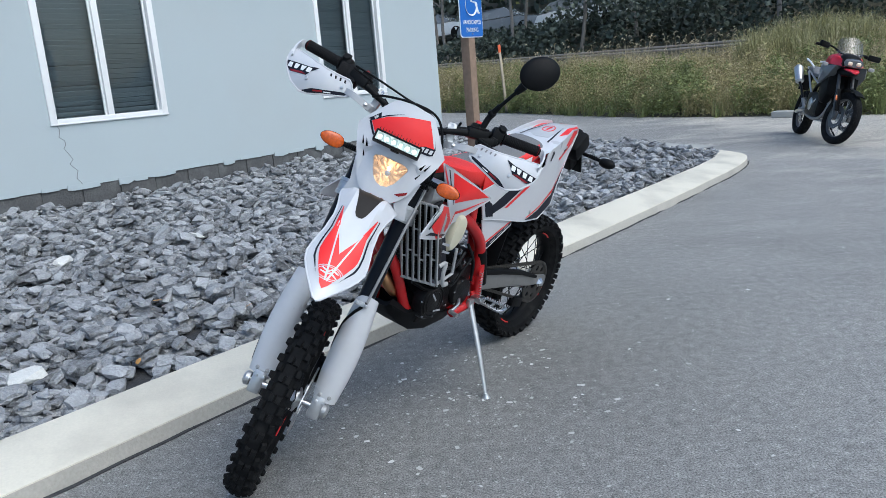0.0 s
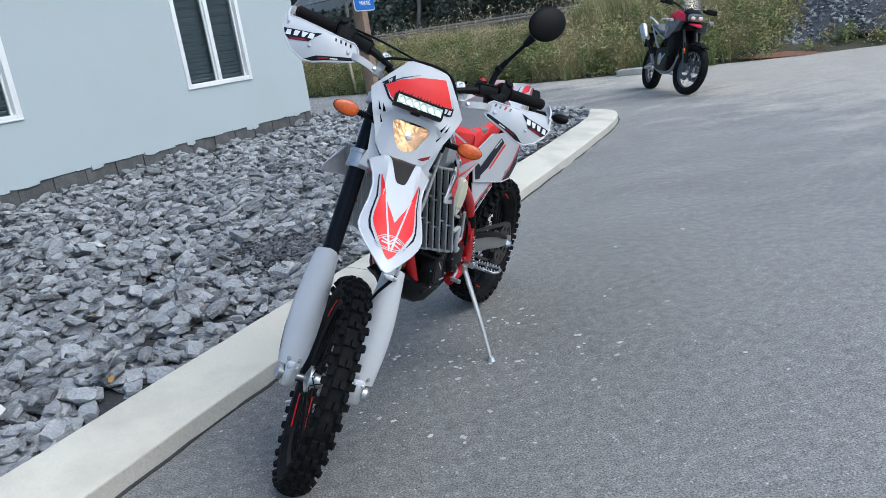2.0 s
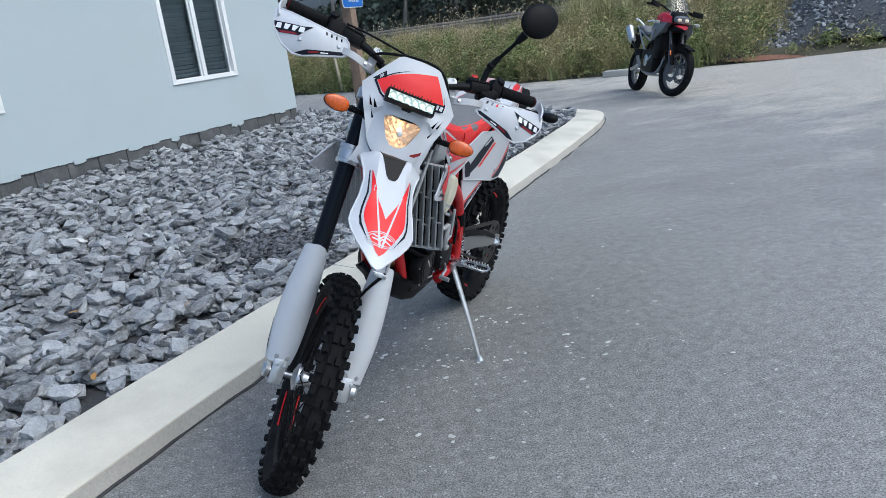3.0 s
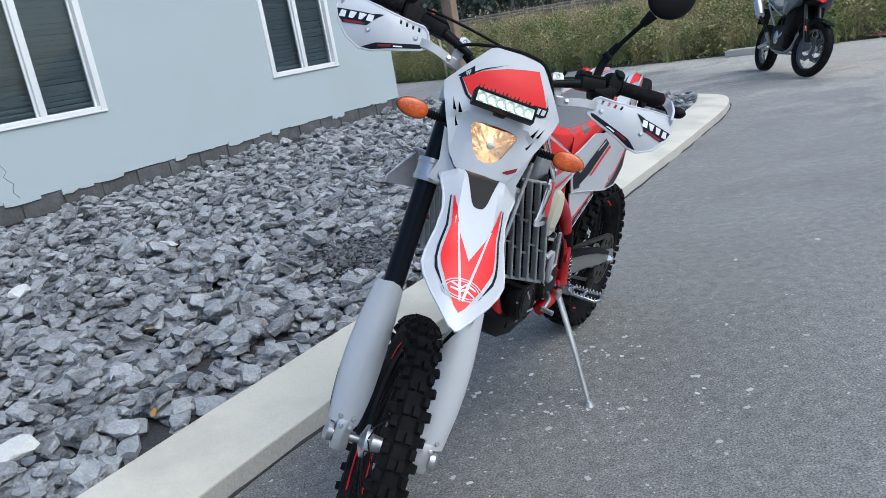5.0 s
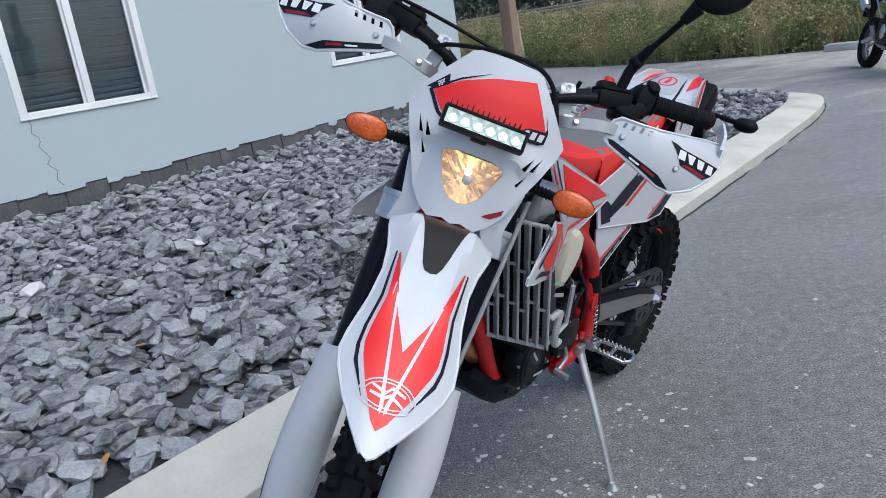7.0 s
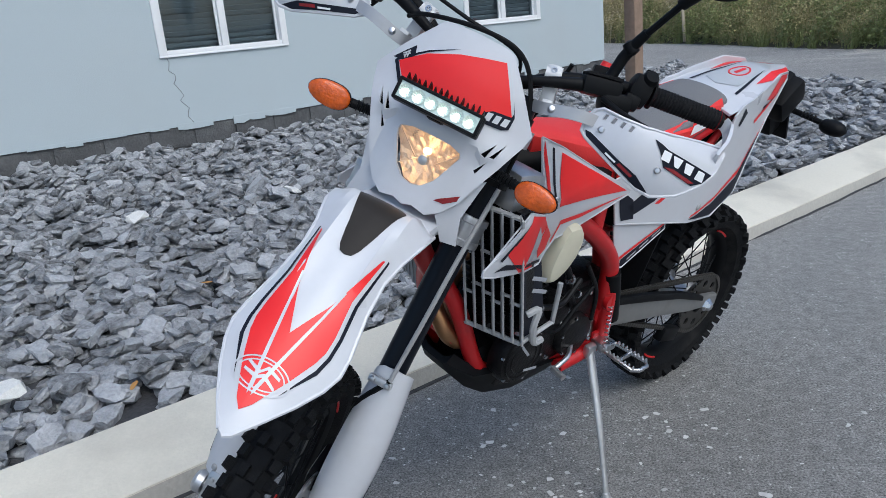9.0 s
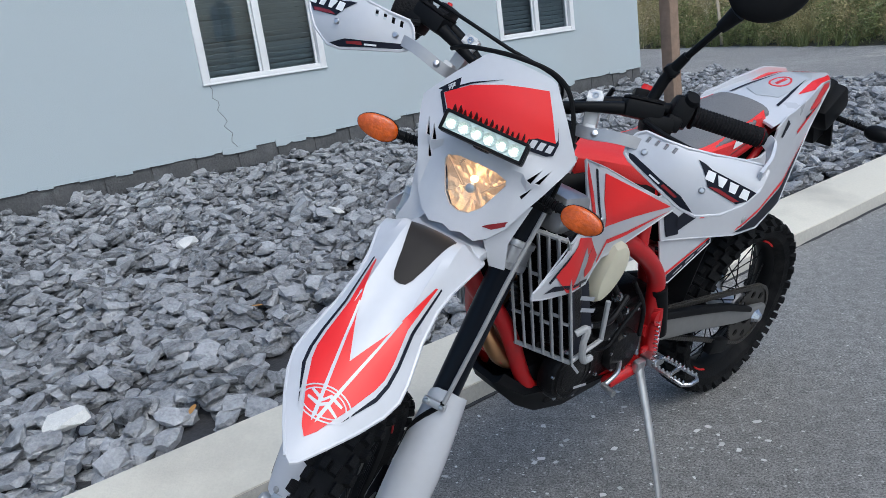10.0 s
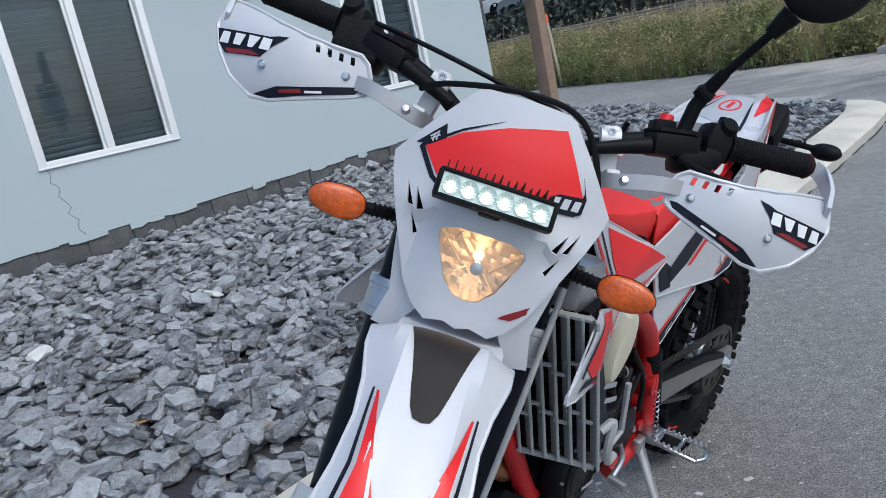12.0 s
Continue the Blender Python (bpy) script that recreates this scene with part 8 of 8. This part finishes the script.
tb("silencer", joined(tube([(0.07, -0.19, 0.74), (0.05, -0.19, 0.76)], [0.03, 0.055], 16), tube([(0.05, -0.19, 0.76), (-0.10, -0.21, 0.95)], [0.060, 0.064], 20), tube([(-0.10, -0.21, 0.95), (-0.12, -0.21, 0.975)], [0.064, 0.04], 18)), M_ALU, "short brushed silver silencer")
tb("headlamp_glass", blob([(1.545, 0.085, 0.995, 1.075, 0), (1.52, 0.115, 0.985, 1.095, 0), (1.50, 0.118, 0.985, 1.10, 0)]), M_CARD, "dark glassy headlamp face", parent=nose)
tb("radiator", box(0.05, 0.34, 0.30, 0.012, Matrix.Translation((1.22, 0, 0.76)) @ pose(0, 0, 0, 0, -12, 0)), M_BLACK, "black radiator")
for s in (-1, 1):
    tb("fairing_blade", loft([[(x, s * y, z) for x, y, z in ring] for ring in ([(1.24, 0.20, 1.00), (1.14, 0.19, 1.01), (1.00, 0.17, 0.84), (1.05, 0.18, 0.76)], [(1.25, 0.262, 0.985), (1.14, 0.275, 0.995), (1.01, 0.235, 0.845), (1.05, 0.245, 0.77)])]), M_SILVER, "silver fairing blade")
    tb("crash_tube", tube([(1.10, s * 0.10, 0.70), (0.98, s * 0.19, 0.52), (0.80, s * 0.19, 0.44), (0.62, s * 0.16, 0.50)], 0.012, 8, 4), M_ALU, "silver engine tube")
tb("side_stand", tube([(0.66, 0.10, 0.32), (0.70, 0.22, 0.15), (0.72, 0.29, 0.055)], 0.012, 10, 3), M_BLACK, "black side stand, down")
tb("shock_absorber", tube([(0.55, 0.0, 0.78), (0.45, 0.0, 0.42)], 0.04, 14), M_BLACK)

BLOCK_X, BLOCK_Y = 6.65, 14.55
# broken concrete block at the edge of the weeds
tagged(part("concrete_block", box(0.55, 0.30, 0.12, 0.02, Matrix.Translation((BLOCK_X, BLOCK_Y, 0.06)) @ pose(0, 0, 0, 0, 0, -42)), M_SLAB), "low concrete slab half hidden in the weeds", "concrete")


# ---- cars parked beyond the trees ----
M_CARW = mat("white_car_paint", (0.75, 0.77, 0.79), 0.25, vary=0.02, coat=0.6)
M_CARG = mat("grey_car_paint", (0.20, 0.22, 0.24), 0.25, vary=0.02, coat=0.6)
# windscreens: the reflected sky is put in as a pale opaque colour
M_CARGLASS = mat("sky_glint_glass", (0.55, 0.60, 0.62), 0.08, vary=0.02, coat=0.5)


def car(m, paint, label):
    t = thing("parked_car", label, "car", m, group="cars parked beyond the trees")
    prof = [(2.15, 0.35, 0.62), (2.0, 0.30, 0.78), (1.1, 0.28, 0.92), (0.0, 0.28, 0.95), (-1.3, 0.28, 0.98), (-2.0, 0.32, 0.92), (-2.15, 0.38, 0.70)]
    part("body", loft([[(x, y * 0.88, z) for y, z in ((-1, z0), (-1.02, (z0 + z1) / 2), (-0.95, z1 - 0.04), (-0.8, z1), (0.8, z1), (0.95, z1 - 0.04), (1.02, (z0 + z1) / 2), (1, z0))] for x, z0, z1 in prof]), paint, t)
    part("roof", loft([[(x, y * w, z) for y in (-1, -0.8, 0, 0.8, 1) for z in (zz - 0.03 * y * y,)] + [(x, y * w, zz - 0.06) for y in (1, 0, -1)] for x, w, zz in ((0.35, 0.60, 1.40), (0.0, 0.64, 1.45), (-0.9, 0.64, 1.45), (-1.4, 0.60, 1.36))]), paint, t)
    for x0, x1, z0, z1, w0, w1 in ((1.15, 0.35, 0.93, 1.40, 0.76, 0.60), (-1.95, -1.4, 0.97, 1.36, 0.74, 0.60)):
        part("window", Geo().add([(x0, -w0, z0), (x0, w0, z0), (x1, w1, z1), (x1, -w1, z1), (x0 * 0.97, -w0, z0), (x0 * 0.97, w0, z0), (x1 * 0.95, w1, z1), (x1 * 0.95, -w1, z1)], [(0, 1, 2, 3), (7, 6, 5, 4), (0, 4, 5, 1), (1, 5, 6, 2), (2, 6, 7, 3), (3, 7, 4, 0)]), M_CARGLASS, t, angle=0)
    for s in (-1, 1):
        part("window", Geo().add([(1.05, s * 0.80, 0.94), (-1.8, s * 0.80, 0.97), (-1.35, s * 0.61, 1.37), (0.33, s * 0.61, 1.40), (1.05, s * 0.77, 0.94), (-1.8, s * 0.77, 0.97), (-1.35, s * 0.58, 1.37), (0.33, s * 0.58, 1.40)], [(0, 1, 2, 3), (7, 6, 5, 4), (0, 4, 5, 1), (1, 5, 6, 2), (2, 6, 7, 3), (3, 7, 4, 0)]), M_CARG, t, angle=0)
        for x in (1.35, -1.35):
            part("wheel", lathe([(0.15, -0.09), (0.31, -0.10), (0.33, -0.06), (0.33, 0.06), (0.31, 0.10), (0.15, 0.09)], 20, Matrix.Translation((x, s * 0.80, 0.33)) @ pose(0, 0, 0, 90, 0, 0)), M_RUBBER, t)
    return t


for s, d, turn, paint, label in ((9.9, 15.6, 15, M_CARG, "grey car with a bright windscreen"), (14.7, 15.4, 10, M_CARW, "white car half hidden by trees"), (5.2, 16.0, 20, M_CARW, "white car beyond the dark undergrowth")):
    p = bank_point(s, d)
    car(Matrix.Translation(p + Vector((0, 0, -0.02))) @ pose(0, 0, 0, 0, -4, math.degrees(math.atan2(BUSH.y, BUSH.x)) + turn), paint, label)


# ---- fallen leaves on the stones ----
M_FALLEN = mat("fallen_leaf_brown", (0.42, 0.22, 0.06), 0.7, vary=0.25, grain=60, large=20)


def fallen_leaf(x, y, z, size, turn, seed):
    r = random.Random(seed)
    out = []
    for i in range(14):
        a = 2 * math.pi * i / 14
        out.append((size * math.cos(a) * (0.5 + r.uniform(-0.06, 0.06)), size * 0.55 * math.sin(a) * (0.5 + r.uniform(-0.08, 0.08))))
    g = panel(out, lambda u, v: (u, v, 0.10 * abs(v) + 0.9 * u * u), 0.0008, step=size / 5)
    ob = part("fallen_leaf", g, M_FALLEN)
    ob.matrix_world = Matrix.Translation((x, y, z)) @ pose(0, 0, 0, r.uniform(-25, 25), r.uniform(-15, 25), turn)
    return tagged(ob, "small curled brown fallen leaf on the stones", "leaf", group="fallen leaves")


fallen_leaf(-1.600, 4.145, 0.215, 0.05, 30, 1)
fallen_leaf(-1.355, 3.185, 0.205, 0.045, 100, 2)
fallen_leaf(-1.05, 3.95, 0.20, 0.04, 200, 3)

# ---- loose stones of the bed, last ----
def rock_shapes(n, seed):
    """Blocky broken stones: a box of unit size trimmed by random planes."""
    out = []
    r = random.Random(seed)
    for _ in range(n):
        e = (r.uniform(0.52, 0.74), r.uniform(0.33, 0.47), r.uniform(0.13, 0.26))
        bm = bmesh.new()
        bmesh.ops.create_cube(bm, size=2.0)
        for v in bm.verts:
            v.co = Vector((v.co.x * r.uniform(0.85, 1.1), v.co.y * r.uniform(0.85, 1.1), v.co.z * r.uniform(0.8, 1.1)))
        for _ in range(11):
            d = Vector((r.gauss(0, 1), r.gauss(0, 1), r.gauss(0, 0.8))).normalized()
            res = bmesh.ops.bisect_plane(bm, geom=bm.verts[:] + bm.edges[:] + bm.faces[:], plane_co=d * r.uniform(0.86, 1.10), plane_no=d, clear_outer=True)
            cut = [q for q in res["geom_cut"] if isinstance(q, bmesh.types.BMEdge)]
            if cut:
                bmesh.ops.holes_fill(bm, edges=cut)
        bmesh.ops.remove_doubles(bm, verts=bm.verts, dist=0.09)
        for v in bm.verts:
            v.co = Vector((v.co.x * e[0], v.co.y * e[1], v.co.z * e[2]))
        res = bmesh.ops.convex_hull(bm, input=bm.verts)
        bmesh.ops.delete(bm, geom=list({v for v in bm.verts if not v.link_faces}), context="VERTS")
        bmesh.ops.dissolve_limit(bm, angle_limit=radians(7), verts=bm.verts, edges=bm.edges)
        bmesh.ops.recalc_face_normals(bm, faces=bm.faces)
        bm.verts.index_update()
        out.append(([v.co.copy() for v in bm.verts], [tuple(v.index for v in f.verts) for f in bm.faces], e))
        bm.free()
    return out


def fine_patch(p):
    """Below one inside the patch of fine gravel."""
    q = Vector((p[0], p[1], 0)) - KERB_0
    return math.hypot((q.dot(KERB) - 2.55) / 0.34, (q.dot(KERB_IN) - 0.95) / 0.26)


ROCKS = rock_shapes(24, 3)
ROCK_MESH = []
for vs, fs, _ in ROCKS:
    me = bpy.data.meshes.new("stone")
    me.from_pydata(vs, [], fs)
    me.materials.append(M_ROCK_ONE)
    ROCK_MESH.append(me)
_r = random.Random(17)
_near, _rest = [], Geo()
# each stone comes to rest on those below it: a relief map holds the height over the bed
CELL = 0.02
_top = np.full((580, 840), -0.045)


def settle(p, size, k, limit):
    """Where a stone comes to rest at p, or None if it would stand out of the bed."""
    e = ROCKS[k][2]
    h = e[2] * size
    yaw = _r.uniform(0, 2 * math.pi)
    rad = int(math.ceil(e[0] * size / CELL)) + 1
    ci, cj = int((p[0] + 7.2) / CELL), int((p[1] + 2.2) / CELL)
    box_ = _top[ci - rad:ci + rad + 1, cj - rad:cj + rad + 1]
    gx, gy = np.meshgrid(np.arange(-rad, rad + 1) * CELL, np.arange(-rad, rad + 1) * CELL, indexing="ij")
    if box_.shape != gx.shape:
        return None
    u = (gx * math.cos(yaw) + gy * math.sin(yaw)) / (e[0] * size)
    w = (-gx * math.sin(yaw) + gy * math.cos(yaw)) / (e[1] * size)
    r2 = u * u + w * w
    inside = r2 < 1.0
    if inside.sum() < 3:
        return None
    under = box_[inside]
    base = float(np.percentile(under, 72))
    if base + 2 * h * 0.72 > limit:
        return None
    # it leans as what lies below it does
    fit = np.linalg.lstsq(np.stack([gx[inside], gy[inside], np.ones(len(under))], 1), under, rcond=None)[0]
    sx, sy = (max(-0.42, min(0.42, float(q) * 0.7)) for q in fit[:2])
    z = base + h * 0.72
    box_[inside] = np.maximum(under, z + sx * gx[inside] + sy * gy[inside] + h * 0.92 * np.sqrt(1 - r2[inside] ** 2))
    up = Vector((-sx, -sy, 1)).normalized()
    return Matrix.Translation((p[0], p[1], rock_height(p) + z)) @ Vector((0, 0, 1)).rotation_difference(up).to_matrix().to_4x4() @ pose(0, 0, 0, _r.gauss(0, 7), _r.gauss(0, 7), math.degrees(yaw)) @ Matrix.Diagonal((size, size, size, 1))


for count, lo, hi, limit in ((34000, 0.06, 0.10, 0.035), (260, 0.12, 0.15, 0.09), (32000, 0.055, 0.11, 0.09), (20000, 0.025, 0.055, 0.085)):
    for _ in range(count):
        p = (_r.uniform(-7.0, 4.2), _r.uniform(-2.0, 14.5))
        if not in_bed(p, 0.40) or (Vector((p[0], p[1], 0)) - POLE).length < 0.11:
            continue
        if fine_patch(p) < 1 + 0.4 * _r.random():
            continue
        k, size = _r.randrange(len(ROCKS)), lo + (hi - lo) * _r.random() ** 1.5
        m = settle(p, size, k, limit)
        if m is None:
            continue
        d = (Vector((p[0], p[1], 0)) - KERB_0).dot(KERB_IN)
        if limit > 0.04 and size > 0.065 and len(_near) < 297 and 2.4 < p[1] < 6.2 and 0.4 < d < 1.3:
            _near.append((k, m))
        else:
            _rest.add(ROCKS[k][0], ROCKS[k][1], m)
for k, m in _near:
    ob = new("stone", ROCK_MESH[k])
    ob.parent = stone_bed
    ob.matrix_world = m
_me = bpy.data.meshes.new("stones")
_me.from_pydata(_rest.v, [], _rest.f)
_me.materials.append(M_ROCK)
_ob = new("stones", _me)
_ob.parent = stone_bed
tagged(_ob, "loose broken slate stones", kind="stuff")
# fine gravel among the stones
_r = random.Random(41)
_g = Geo()
while len(_g.f) < 26000:
    u, v = 2.55 + _r.gauss(0, 0.24), 0.95 + _r.gauss(0, 0.18)
    p = KERB_0 + KERB * u + KERB_IN * v
    k, s = _r.randrange(len(ROCKS)), 0.012 + 0.026 * _r.random() ** 2
    _g.add(ROCKS[k][0], ROCKS[k][1], Matrix.Translation((p.x, p.y, rock_height(p) - 0.008 + _r.uniform(-0.01, 0.012))) @ pose(0, 0, 0, _r.uniform(-40, 40), _r.uniform(-40, 40), _r.uniform(0, 360)) @ Matrix.Diagonal((s, s, s, 1)))
stuff("fine_gravel", _g, mat("fine_gravel", (0.10, 0.102, 0.112), 0.7, vary=0.4, grain=60, large=9, per_island=1.2), "patch of fine dark gravel between the stones", "gravel")
# gravel pieces over the heap
_r = random.Random(77)
_g = Geo()
for _ in range(9000):
    p = heap_point(_r.random() ** 1.7 * 0.6, _r.random() * 0.62)
    k = _r.randrange(len(ROCKS))
    s = 0.03 + 0.07 * _r.random() ** 2.5
    _g.add(ROCKS[k][0], ROCKS[k][1], Matrix.Translation(p) @ pose(0, 0, 0, _r.uniform(-40, 40), _r.uniform(-40, 40), _r.uniform(0, 360)) @ Matrix.Diagonal((s, s, s, 1)))
stuff("gravel", _g, M_ROCK, "loose grey gravel pieces on the heap", "gravel")
# pale chips lying on the asphalt
_r = random.Random(5)
_g = Geo()
for _ in range(800):
    a, b = _r.gauss(0, 0.40), _r.gauss(0, 0.30)
    if _r.random() < 0.45:
        a, b = _r.uniform(-0.9, 3.5), _r.uniform(-1.8, 3)
    k = _r.randrange(len(ROCKS))
    s = 0.003 + 0.017 * _r.random() ** 4.0
    _g.add(ROCKS[k][0], ROCKS[k][1], Matrix.Translation((0.02 + a, 3.1 + b, s * 0.12)) @ pose(0, 0, 0, 0, 0, _r.uniform(0, 360)) @ Matrix.Diagonal((s, s, s * 0.10 + 0.0008, 1)))
stuff("chips", _g, mat("pale_chip", (0.56, 0.56, 0.55), 0.9, vary=0.2, per_island=0.5), "pale stone chips scattered on the asphalt", "chips")
for x, y, s, turn in ((-1.82, 3.13, 0.11, 40), (-2.6, 5.2, 0.10, 80), (-1.9, 5.9, 0.09, 150)):
    ob = new("stone", ROCK_MESH[5].copy())
    ob.data.materials[0] = mat("white_quartz", (0.62, 0.62, 0.60), 0.7, vary=0.2, grain=30, large=9)
    ob.parent = stone_bed
    ob.matrix_world = Matrix.Translation((x, y, rock_height((x, y)) + 0.06)) @ pose(0, 0, 0, 12, -8, turn) @ Matrix.Diagonal((s, s, s, 1))
    tagged(ob, "pale white quartz stone")
